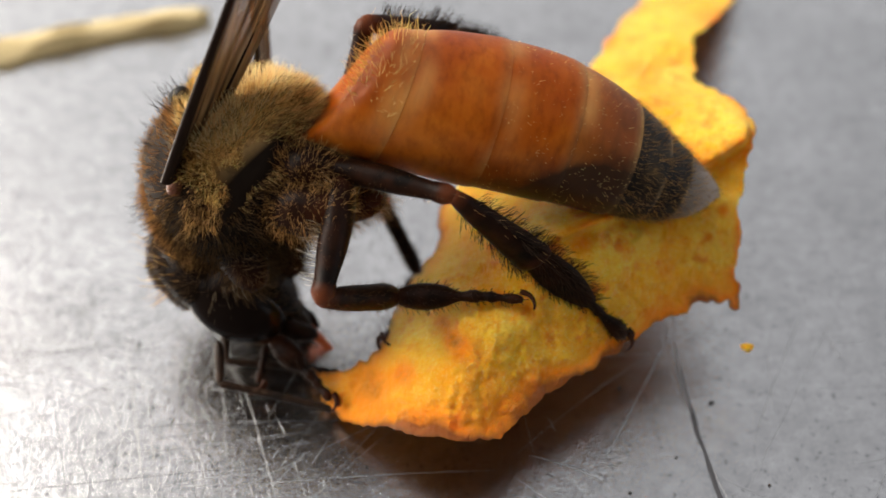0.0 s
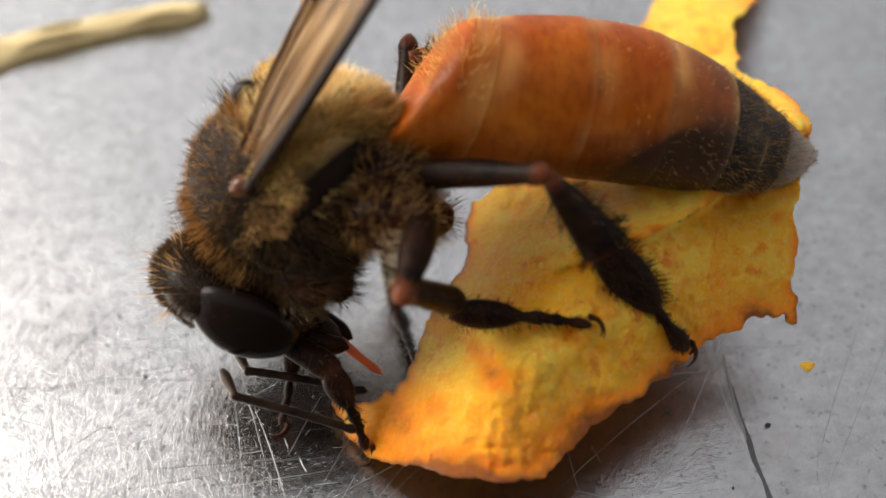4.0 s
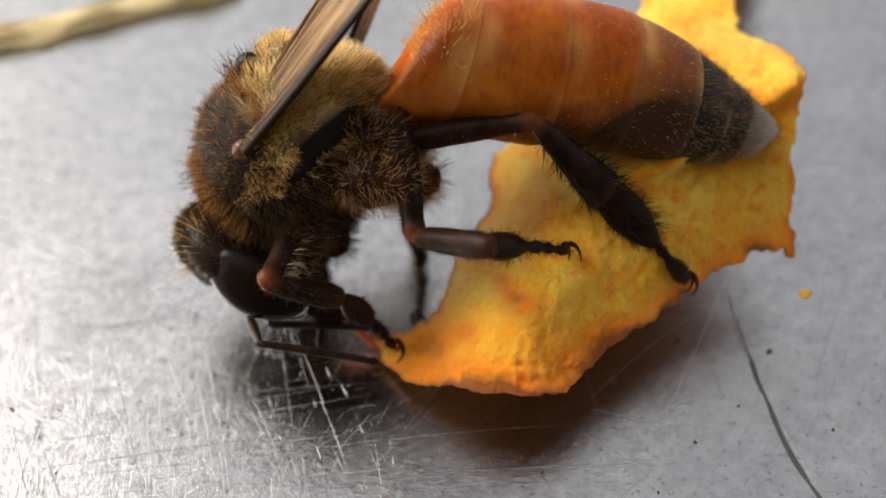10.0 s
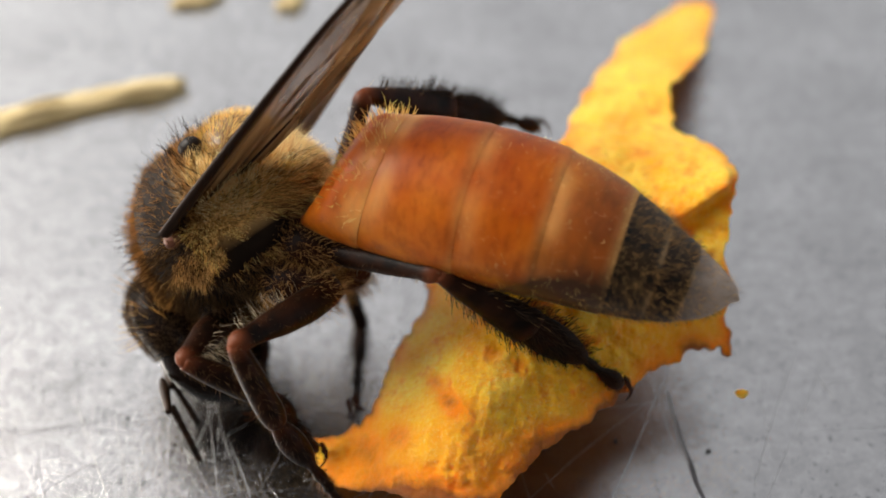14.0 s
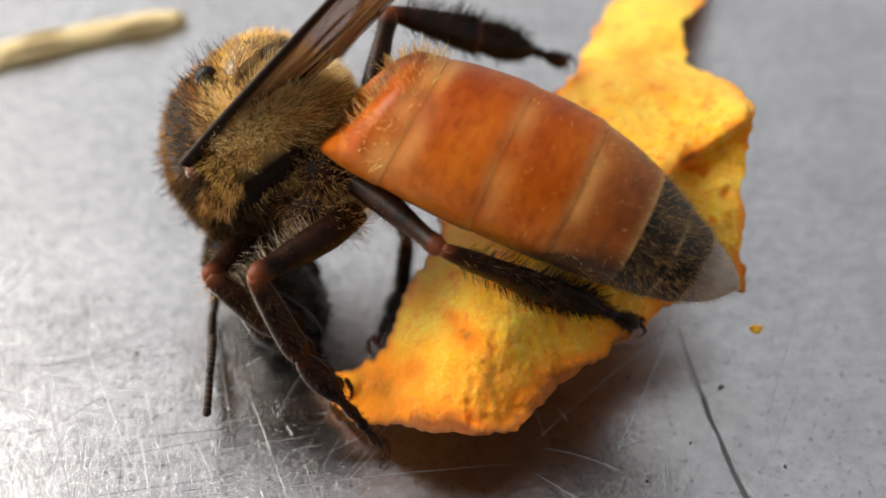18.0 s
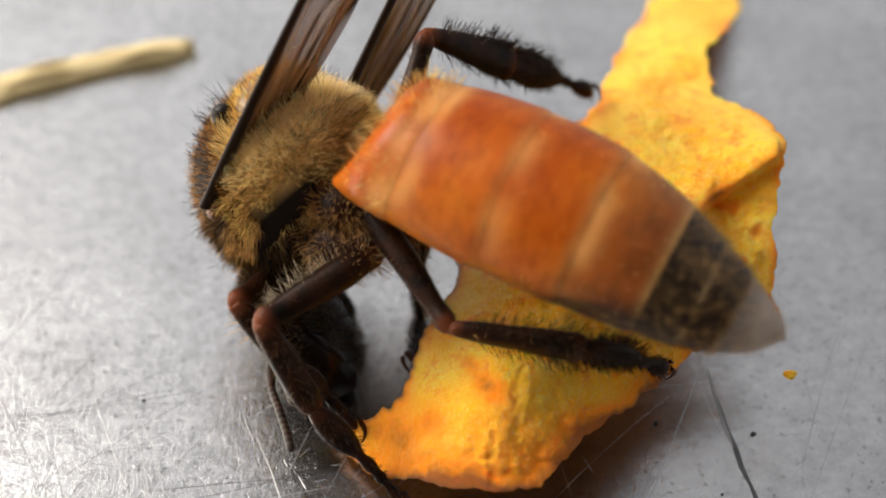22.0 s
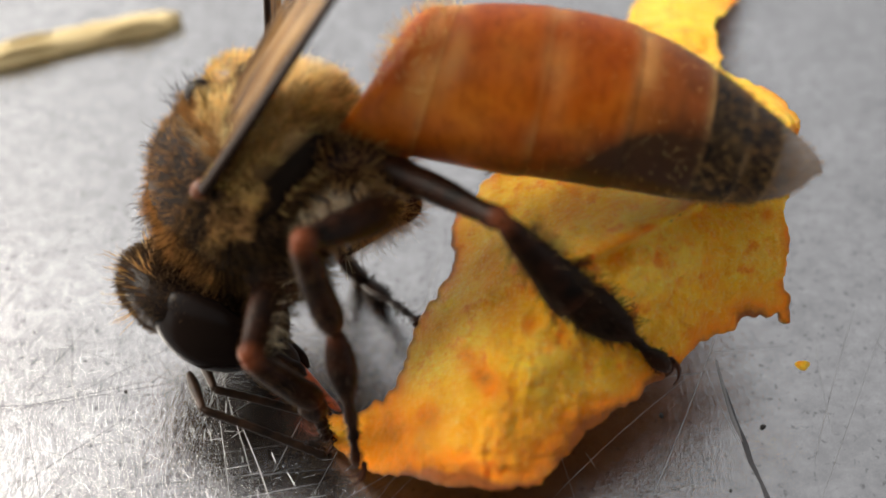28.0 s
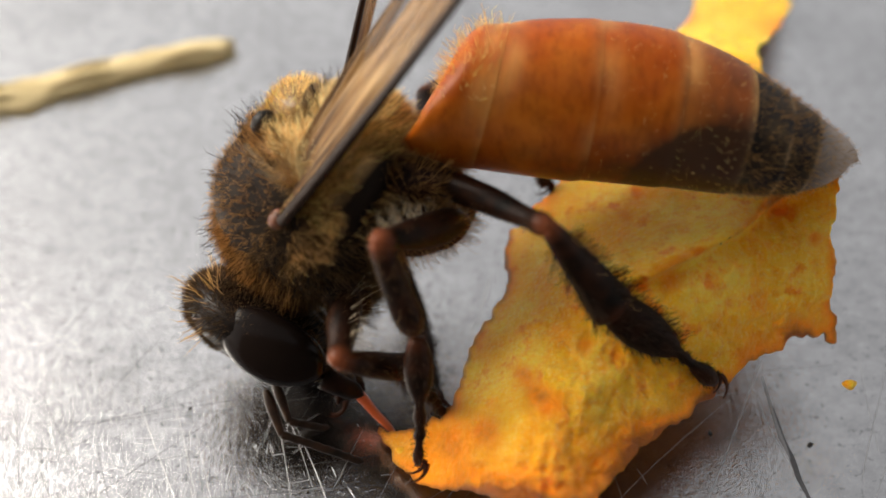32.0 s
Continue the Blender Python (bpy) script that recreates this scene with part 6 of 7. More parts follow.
    walk(legs["left", "mid"][0], [
        (0, pose(-0.00204, 0.00061, -0.00238, -168.2, 37.1, 37.1)),
        (1, pose(-0.00181, 0.00079, -0.00268, -172.1, 24.5, 37.1)),
        (2, pose(-0.00188, 0.00067, -0.00266, -169.3, 19.3, 44.1)),
        (3, pose(-0.00190, 0.00066, -0.00260, -164.1, 25.0, 44.3)),
        (5.5, pose(-0.00156, 0.00006, -0.00255, -103.3, 15.8, 92.7)),
        (6, pose(-0.00149, -0.00003, -0.00257, -86.9, 12.9, 96.2)),
        (7, pose(-0.00139, -0.00004, -0.00274, -72.1, 3.7, 102.0)),
        (8, pose(-0.00162, 0.00016, -0.00214, -93.8, 39.8, 88.4)),
        (9, pose(-0.00184, 0.00042, -0.00244, -118.2, 32.2, 65.1)),
        (10, pose(-0.00247, 0.00077, -0.00153, -176.2, 55.0, 11.9)),
        (11, pose(-0.00173, 0.00026, -0.00270, -91.2, 8.1, 79.6)),
        (11.5, pose(-0.00177, 0.00051, -0.00289, -108.5, -10.5, 68.3)),
        (12, pose(-0.00177, 0.00063, -0.00279, -129.4, 1.8, 62.0)),
        (13, pose(-0.00169, 0.00076, -0.00282, -142.2, -5.5, 65.5)),
        (14, pose(-0.00160, 0.00095, -0.00280, -144.2, -4.6, 62.4)),
        (17, pose(-0.00162, 0.00091, -0.00281, -152.5, -8.1, 66.4)),
        (18, pose(-0.00164, 0.00086, -0.00281, -158.0, -4.7, 65.9)),
        (19, pose(-0.00164, 0.00088, -0.00281, -167.8, -5.5, 60.3)),
        (20, pose(-0.00167, 0.00078, -0.00280, -171.4, 0.4, 67.2)),
        (21, pose(-0.00163, 0.00089, -0.00280, -174.4, -4.2, 64.9)),
        (22, pose(-0.00160, 0.00095, -0.00280, -176.7, -5.1, 61.0)),
        (23, pose(-0.00160, 0.00095, -0.00280, -175.7, -4.6, 59.9)),
        (24, pose(-0.00158, 0.00099, -0.00280, -176.1, -4.3, 57.2)),
        (24.5, pose(-0.00129, 0.00118, -0.00278, 174.0, -2.4, 36.0)),
        (25, pose(-0.00147, 0.00106, -0.00281, 175.8, 2.1, 41.4)),
        (26.5, pose(-0.00168, 0.00079, -0.00280, -177.8, -0.5, 62.0)),
        (28, pose(-0.00164, 0.00085, -0.00282, 176.7, -9.9, 68.2)),
        (29, pose(-0.00160, 0.00096, -0.00280, 179.9, -18.0, 67.2)),
        (30, pose(-0.00156, 0.00105, -0.00276, -178.9, -20.6, 68.0)),
        (31, pose(-0.00157, 0.00106, -0.00275, 1.0, -157.4, -105.6)),
        (32, pose(-0.00161, 0.00093, -0.00281, 0.1, -158.6, -104.7)),
    ])
    walk(legs["left", "mid"][1], [
        (0, pose(-0.00020, 0.00201, -0.00413, 41.7, 19.8, -96.5)),
        (1, pose(0.00029, 0.00238, -0.00388, 39.5, 25.4, -98.6)),
        (2, pose(0.00008, 0.00258, -0.00362, 39.0, 26.1, -96.9)),
        (3, pose(-0.00002, 0.00249, -0.00383, 41.9, 19.7, -99.4)),
        (5.5, pose(-0.00169, 0.00285, -0.00334, 90.2, 19.7, -65.6)),
        (6, pose(-0.00180, 0.00278, -0.00322, 113.7, 18.1, -67.3)),
        (7, pose(-0.00199, 0.00279, -0.00292, 127.6, 26.3, -66.1)),
        (8, pose(-0.00156, 0.00239, -0.00400, 62.8, 25.0, -106.8)),
        (9, pose(-0.00081, 0.00265, -0.00398, 44.8, 24.4, -113.2)),
        (9.5, pose(-0.00083, 0.00188, -0.00395, 16.8, 46.6, -158.8)),
        (10, pose(-0.00084, 0.00111, -0.00391, -26.8, 41.3, 141.2)),
        (10.5, pose(-0.00102, 0.00210, -0.00351, 15.7, 52.3, -154.3)),
        (11, pose(-0.00121, 0.00308, -0.00311, 47.4, 32.1, -99.7)),
        (11.5, pose(-0.00072, 0.00316, -0.00236, 92.6, 49.0, -40.9)),
        (12, pose(-0.00041, 0.00319, -0.00288, 84.4, 48.3, -62.1)),
        (13, pose(-0.00049, 0.00339, -0.00254, 105.4, 52.2, -40.2)),
        (14, pose(-0.00026, 0.00351, -0.00257, 107.0, 61.4, -45.6)),
        (17, pose(-0.00047, 0.00354, -0.00240, 129.6, 78.0, -10.5)),
        (18, pose(-0.00046, 0.00350, -0.00257, 112.2, 65.9, -29.9)),
        (19, pose(-0.00021, 0.00339, -0.00253, 114.4, 59.3, -28.4)),
        (20, pose(-0.00055, 0.00345, -0.00282, 105.8, 57.6, -26.9)),
        (21, pose(-0.00040, 0.00351, -0.00259, 110.3, 62.6, -22.9)),
        (22, pose(-0.00020, 0.00348, -0.00254, 114.1, 67.0, -20.3)),
        (23, pose(-0.00015, 0.00345, -0.00257, 107.3, 67.5, -29.2)),
        (24, pose(-0.00001, 0.00342, -0.00258, 111.0, 65.9, -29.1)),
        (24.5, pose(0.00106, 0.00288, -0.00266, 119.2, 52.5, -41.0)),
        (25, pose(0.00070, 0.00298, -0.00291, 120.0, 44.1, -40.0)),
        (28, pose(-0.00058, 0.00350, -0.00232, 123.8, 35.2, -46.6)),
        (29, pose(-0.00053, 0.00350, -0.00190, 129.3, 32.8, -37.2)),
        (30, pose(-0.00054, 0.00357, -0.00174, 131.4, 40.5, -33.4)),
        (31, pose(-0.00085, 0.00364, -0.00164, 137.0, 48.1, -25.2)),
        (32, pose(-0.00092, 0.00354, -0.00175, 129.7, 46.8, -35.4)),
    ])
    walk(legs["left", "mid"][2], [
        (0, pose(-0.00046, -0.00025, -0.00495, 4.5, 45.4, -159.3)),
        (1, pose(-0.00004, 0.00019, -0.00493, 8.2, 40.4, -152.4)),
        (2, pose(-0.00018, 0.00042, -0.00469, 12.6, 33.9, -144.5)),
        (3, pose(-0.00039, 0.00024, -0.00465, 16.0, 37.5, -147.4)),
        (5.5, pose(-0.00078, 0.00084, -0.00413, 3.1, 60.1, -173.9)),
        (6, pose(-0.00094, 0.00074, -0.00394, 0.0, 61.2, -173.0)),
        (7, pose(-0.00113, 0.00085, -0.00397, 25.1, 54.3, -143.6)),
        (8, pose(-0.00210, 0.00059, -0.00487, 14.5, 37.1, -139.2)),
        (9, pose(-0.00161, 0.00079, -0.00490, 6.4, 36.6, -149.5)),
        (10, pose(-0.00204, 0.00207, -0.00526, 40.3, 22.7, -107.8)),
        (11, pose(-0.00156, 0.00102, -0.00442, 25.8, 36.8, -130.3)),
        (11.2667, pose(-0.00047, 0.00151, -0.00441, 51.8, 60.5, -90.0)),
        (11.5, pose(0.00062, 0.00200, -0.00440, 110.9, 58.8, -17.6)),
        (12, pose(0.00037, 0.00171, -0.00476, 88.6, 55.1, -55.9)),
        (13, pose(0.00070, 0.00239, -0.00455, 77.7, 62.4, -67.3)),
        (14, pose(0.00053, 0.00270, -0.00464, 84.1, 61.8, -65.7)),
        (17, pose(-0.00002, 0.00346, -0.00452, 82.7, 62.1, -55.8)),
        (18, pose(0.00037, 0.00303, -0.00471, 66.0, 77.0, -73.8)),
        (19, pose(0.00087, 0.00281, -0.00461, 85.2, 71.8, -54.8)),
        (20, pose(0.00058, 0.00287, -0.00482, 70.1, 64.1, -60.8)),
        (21, pose(0.00060, 0.00309, -0.00468, 77.3, 68.7, -53.6)),
        (22, pose(0.00069, 0.00315, -0.00476, 78.6, 68.5, -54.0)),
        (23, pose(0.00066, 0.00300, -0.00479, 77.4, 70.1, -56.9)),
        (24, pose(0.00083, 0.00295, -0.00474, 82.9, 67.3, -55.0)),
        (24.5, pose(0.00207, 0.00200, -0.00441, 106.1, 41.8, -52.1)),
        (25, pose(0.00195, 0.00193, -0.00449, 106.2, 27.8, -54.1)),
        (28, pose(0.00085, 0.00199, -0.00379, 149.8, 44.5, -17.0)),
        (29, pose(0.00122, 0.00217, -0.00331, 147.2, 30.5, -19.9)),
        (30, pose(0.00114, 0.00246, -0.00346, 148.1, 31.7, -18.1)),
        (31, pose(0.00075, 0.00289, -0.00360, 154.1, 37.8, -7.4)),
        (32, pose(0.00053, 0.00251, -0.00365, 152.8, 36.8, -9.5)),
    ])
    walk(legs["left", "hind"][0], [
        (0, pose(-0.00180, 0.00060, -0.00152, -13.8, 58.4, 179.6)),
        (1, pose(-0.00194, 0.00051, -0.00153, -43.1, 68.2, 150.8)),
        (2, pose(-0.00191, 0.00048, -0.00150, -47.8, 65.4, 147.6)),
        (3, pose(-0.00184, 0.00046, -0.00157, -34.1, 55.5, 152.4)),
        (5.5, pose(-0.00198, 0.00053, -0.00192, -25.4, 31.2, 149.6)),
        (6, pose(-0.00180, 0.00045, -0.00179, -26.3, 31.9, 153.3)),
        (7, pose(-0.00169, 0.00047, -0.00163, -23.5, 41.0, 162.0)),
        (8, pose(-0.00179, 0.00056, -0.00174, -15.5, 39.9, 173.0)),
        (9, pose(-0.00185, 0.00054, -0.00175, -22.5, 44.1, 165.8)),
        (10, pose(-0.00180, 0.00059, -0.00176, -3.5, 37.8, 177.5)),
        (11, pose(-0.00160, 0.00059, -0.00163, -4.4, 36.7, 178.6)),
        (11.5, pose(-0.00167, 0.00057, -0.00170, -11.9, 35.1, 175.4)),
        (12, pose(-0.00161, 0.00053, -0.00168, -11.2, 33.2, 171.5)),
        (13, pose(-0.00164, 0.00047, -0.00160, -27.2, 39.9, 164.5)),
        (14, pose(-0.00175, 0.00046, -0.00174, -31.5, 34.7, 157.7)),
        (17, pose(-0.00172, 0.00037, -0.00165, -50.2, 38.3, 148.4)),
        (18, pose(-0.00188, 0.00047, -0.00167, -55.8, 51.5, 149.0)),
        (19, pose(-0.00193, 0.00043, -0.00154, 106.3, 117.9, -45.6)),
        (20, pose(-0.00203, 0.00057, -0.00165, 117.2, 103.2, -23.1)),
        (21, pose(-0.00204, 0.00053, -0.00164, 88.2, 104.7, -49.5)),
        (22, pose(-0.00206, 0.00054, -0.00172, 81.0, 104.7, -56.7)),
        (23, pose(-0.00205, 0.00053, -0.00168, 84.5, 104.5, -55.0)),
        (24, pose(-0.00207, 0.00051, -0.00168, 74.2, 106.3, -68.2)),
        (24.5, pose(-0.00211, 0.00060, -0.00196, -5.8, 100.3, -163.6)),
        (25, pose(-0.00204, 0.00051, -0.00174, -74.2, 67.7, 123.3)),
        (28, pose(-0.00203, 0.00051, -0.00181, -59.4, 58.8, 130.1)),
        (28.5, pose(-0.00196, 0.00044, -0.00170, -51.8, 54.5, 131.8)),
        (29, pose(-0.00201, 0.00037, -0.00168, -71.4, 53.2, 110.8)),
        (30, pose(-0.00204, 0.00041, -0.00178, -71.4, 46.9, 108.6)),
        (31, pose(-0.00201, 0.00042, -0.00185, -65.4, 37.5, 116.6)),
        (32, pose(-0.00200, 0.00040, -0.00179, -66.0, 44.1, 116.9)),
    ])
    walk(legs["left", "hind"][1], [
        (0, pose(-0.00369, 0.00061, -0.00458, 116.2, 50.4, -79.0)),
        (1, pose(-0.00310, 0.00116, -0.00487, 116.9, 42.0, -84.1)),
        (2, pose(-0.00317, 0.00128, -0.00477, 110.4, 41.6, -87.1)),
        (3, pose(-0.00365, 0.00141, -0.00454, 107.0, 33.2, -84.6)),
        (5.5, pose(-0.00464, 0.00209, -0.00378, 106.2, 53.0, -68.3)),
        (6, pose(-0.00453, 0.00182, -0.00369, 106.4, 60.0, -70.6)),
        (7, pose(-0.00428, 0.00131, -0.00399, 109.7, 62.1, -70.4)),
        (8, pose(-0.00453, 0.00090, -0.00405, 64.5, 49.8, -91.7)),
        (9, pose(-0.00436, 0.00117, -0.00426, 56.9, 49.1, -96.0)),
        (10, pose(-0.00464, 0.00071, -0.00397, 79.2, 48.4, -83.6)),
        (11, pose(-0.00449, 0.00066, -0.00378, 70.3, 45.9, -87.9)),
        (11.5, pose(-0.00461, 0.00080, -0.00377, 56.8, 46.1, -95.2)),
        (12, pose(-0.00459, 0.00097, -0.00365, 57.0, 46.2, -95.9)),
        (13, pose(-0.00430, 0.00121, -0.00391, 66.7, 48.2, -94.8)),
        (14, pose(-0.00449, 0.00158, -0.00379, 69.3, 54.9, -109.4)),
        (17, pose(-0.00413, 0.00185, -0.00388, 78.7, 51.7, -112.0)),
        (18, pose(-0.00380, 0.00162, -0.00449, 76.8, 55.5, -120.2)),
        (19, pose(-0.00311, 0.00163, -0.00472, 67.0, 53.5, -133.5)),
        (20, pose(-0.00278, 0.00089, -0.00516, 60.0, 43.3, -137.3)),
        (21, pose(-0.00263, 0.00122, -0.00512, 61.0, 46.2, -133.6)),
        (22, pose(-0.00256, 0.00130, -0.00520, 59.6, 47.2, -136.5)),
        (23, pose(-0.00257, 0.00127, -0.00517, 56.4, 45.3, -142.8)),
        (24, pose(-0.00244, 0.00145, -0.00514, 53.6, 47.5, -149.1)),
        (24.5, pose(-0.00149, 0.00078, -0.00550, 40.9, 63.0, -178.3)),
        (25, pose(-0.00279, 0.00165, -0.00507, 115.2, 36.4, -83.3)),
        (28, pose(-0.00323, 0.00194, -0.00489, 100.6, 48.3, -72.1)),
        (28.5, pose(-0.00335, 0.00200, -0.00463, 94.9, 45.0, -70.4)),
        (29, pose(-0.00278, 0.00239, -0.00456, 113.3, 45.9, -60.5)),
        (30, pose(-0.00282, 0.00274, -0.00441, 110.7, 48.7, -63.3)),
        (31, pose(-0.00329, 0.00298, -0.00404, 112.2, 59.0, -56.8)),
        (32, pose(-0.00317, 0.00271, -0.00429, 108.2, 57.5, -58.9)),
    ])
    walk(legs["left", "hind"][2], [
        (0, pose(-0.00334, -0.00119, -0.00679, 117.3, 58.9, -78.9)),
        (1, pose(-0.00289, -0.00095, -0.00678, 114.7, 50.1, -87.7)),
        (2, pose(-0.00306, -0.00084, -0.00665, 109.8, 39.7, -87.9)),
        (3, pose(-0.00343, -0.00097, -0.00611, 109.2, 48.9, -85.2)),
        (5.5, pose(-0.00400, 0.00049, -0.00605, 118.2, 71.5, -58.5)),
        (6, pose(-0.00405, 0.00043, -0.00624, 123.9, 72.7, -53.0)),
        (7, pose(-0.00382, 0.00000, -0.00661, 112.0, 71.5, -67.5)),
        (8, pose(-0.00458, -0.00087, -0.00614, 59.5, 63.6, -98.0)),
        (9, pose(-0.00454, -0.00054, -0.00625, 64.1, 63.2, -90.3)),
        (10, pose(-0.00443, -0.00115, -0.00608, 82.7, 64.9, -82.6)),
        (11, pose(-0.00441, -0.00137, -0.00587, 62.4, 62.5, -98.9)),
        (11.5, pose(-0.00478, -0.00110, -0.00575, 49.9, 63.6, -105.3)),
        (12, pose(-0.00478, -0.00090, -0.00561, 47.9, 57.4, -108.8)),
        (13, pose(-0.00446, -0.00063, -0.00598, 62.7, 58.0, -100.8)),
        (14, pose(-0.00500, 0.00013, -0.00598, 66.2, 57.2, -113.7)),
        (17, pose(-0.00480, 0.00018, -0.00615, 92.0, 53.4, -97.6)),
        (18, pose(-0.00455, 0.00033, -0.00665, 95.5, 47.7, -98.0)),
        (19, pose(-0.00434, 0.00033, -0.00713, 110.2, 38.7, -79.8)),
        (20, pose(-0.00436, -0.00056, -0.00718, 103.9, 26.6, -73.9)),
        (21, pose(-0.00402, -0.00023, -0.00722, 102.4, 29.7, -76.2)),
        (22, pose(-0.00405, -0.00010, -0.00741, 104.6, 31.7, -74.1)),
        (23, pose(-0.00418, 0.00004, -0.00722, 100.5, 31.1, -79.4)),
        (24, pose(-0.00411, 0.00045, -0.00727, 101.0, 31.0, -81.9)),
        (24.5, pose(-0.00266, 0.00075, -0.00780, 111.3, 30.1, -89.4)),
        (25, pose(-0.00254, -0.00049, -0.00666, 104.1, 44.8, -97.0)),
        (28, pose(-0.00269, 0.00027, -0.00685, 85.6, 58.0, -88.7)),
        (28.5, pose(-0.00267, 0.00008, -0.00666, 82.3, 66.9, -83.2)),
        (29, pose(-0.00176, 0.00059, -0.00669, 112.9, 69.8, -57.6)),
        (30, pose(-0.00194, 0.00100, -0.00662, 109.7, 72.5, -60.5)),
        (31, pose(-0.00247, 0.00173, -0.00653, 92.5, 79.6, -73.4)),
        (32, pose(-0.00237, 0.00138, -0.00672, 75.7, 69.0, -88.7)),
    ])
    walk(legs["right", "fore"][0], [
        (0, pose(0.00120, -0.00080, -0.00180, 47.4, -17.7, -66.2)),
        (1, pose(0.00120, -0.00080, -0.00180, 67.2, -19.8, -65.3)),
        (2, pose(0.00120, -0.00080, -0.00180, 83.4, -20.8, -64.9)),
        (3, pose(0.00120, -0.00080, -0.00180, 74.2, -19.1, -65.1)),
        (5.5, pose(0.00120, -0.00080, -0.00180, 65.8, -18.9, -67.2)),
        (6, pose(0.00120, -0.00080, -0.00180, 64.5, -19.0, -67.9)),
        (7, pose(0.00120, -0.00080, -0.00180, 72.3, -18.5, -76.2)),
        (8, pose(0.00120, -0.00080, -0.00180, 71.0, -12.7, -71.4)),
        (9, pose(0.00120, -0.00080, -0.00180, 81.7, -14.9, -70.3)),
        (10, pose(0.00120, -0.00080, -0.00180, 68.7, -14.3, -69.4)),
        (11, pose(0.00120, -0.00080, -0.00180, 72.5, -12.2, -71.5)),
        (11.5, pose(0.00120, -0.00080, -0.00180, 92.6, -11.3, -74.3)),
        (12, pose(0.00120, -0.00080, -0.00180, 107.4, -10.9, -74.4)),
        (13, pose(0.00120, -0.00080, -0.00180, 118.1, -15.2, -72.4)),
        (14, pose(0.00120, -0.00080, -0.00180, 117.9, -13.8, -76.4)),
        (17, pose(0.00120, -0.00080, -0.00180, 128.5, -17.1, -75.5)),
        (18, pose(0.00120, -0.00080, -0.00180, 133.3, -16.9, -75.0)),
        (19, pose(0.00120, -0.00080, -0.00180, 136.2, -19.0, -69.6)),
        (20, pose(0.00120, -0.00080, -0.00180, 142.8, -19.7, -71.3)),
        (21, pose(0.00120, -0.00080, -0.00180, 146.6, -23.1, -70.3)),
        (22, pose(0.00120, -0.00080, -0.00180, 147.0, -22.6, -70.2)),
        (23, pose(0.00120, -0.00080, -0.00180, 144.9, -21.1, -70.6)),
        (24, pose(0.00120, -0.00080, -0.00180, 142.4, -21.0, -69.5)),
        (24.5, pose(0.00120, -0.00080, -0.00180, 123.2, -18.8, -65.6)),
        (25, pose(0.00120, -0.00080, -0.00180, 105.0, -19.8, -66.1)),
        (28, pose(0.00120, -0.00080, -0.00180, 87.9, -17.9, -67.3)),
        (28.5, pose(0.00120, -0.00080, -0.00180, 72.7, -17.4, -68.4)),
        (29, pose(0.00120, -0.00080, -0.00180, 70.7, -22.1, -66.9)),
        (30, pose(0.00120, -0.00080, -0.00180, 63.2, -21.4, -65.6)),
        (31, pose(0.00120, -0.00080, -0.00180, 62.8, -19.5, -64.8)),
        (32, pose(0.00120, -0.00080, -0.00180, 62.8, -19.3, -65.2)),
    ])
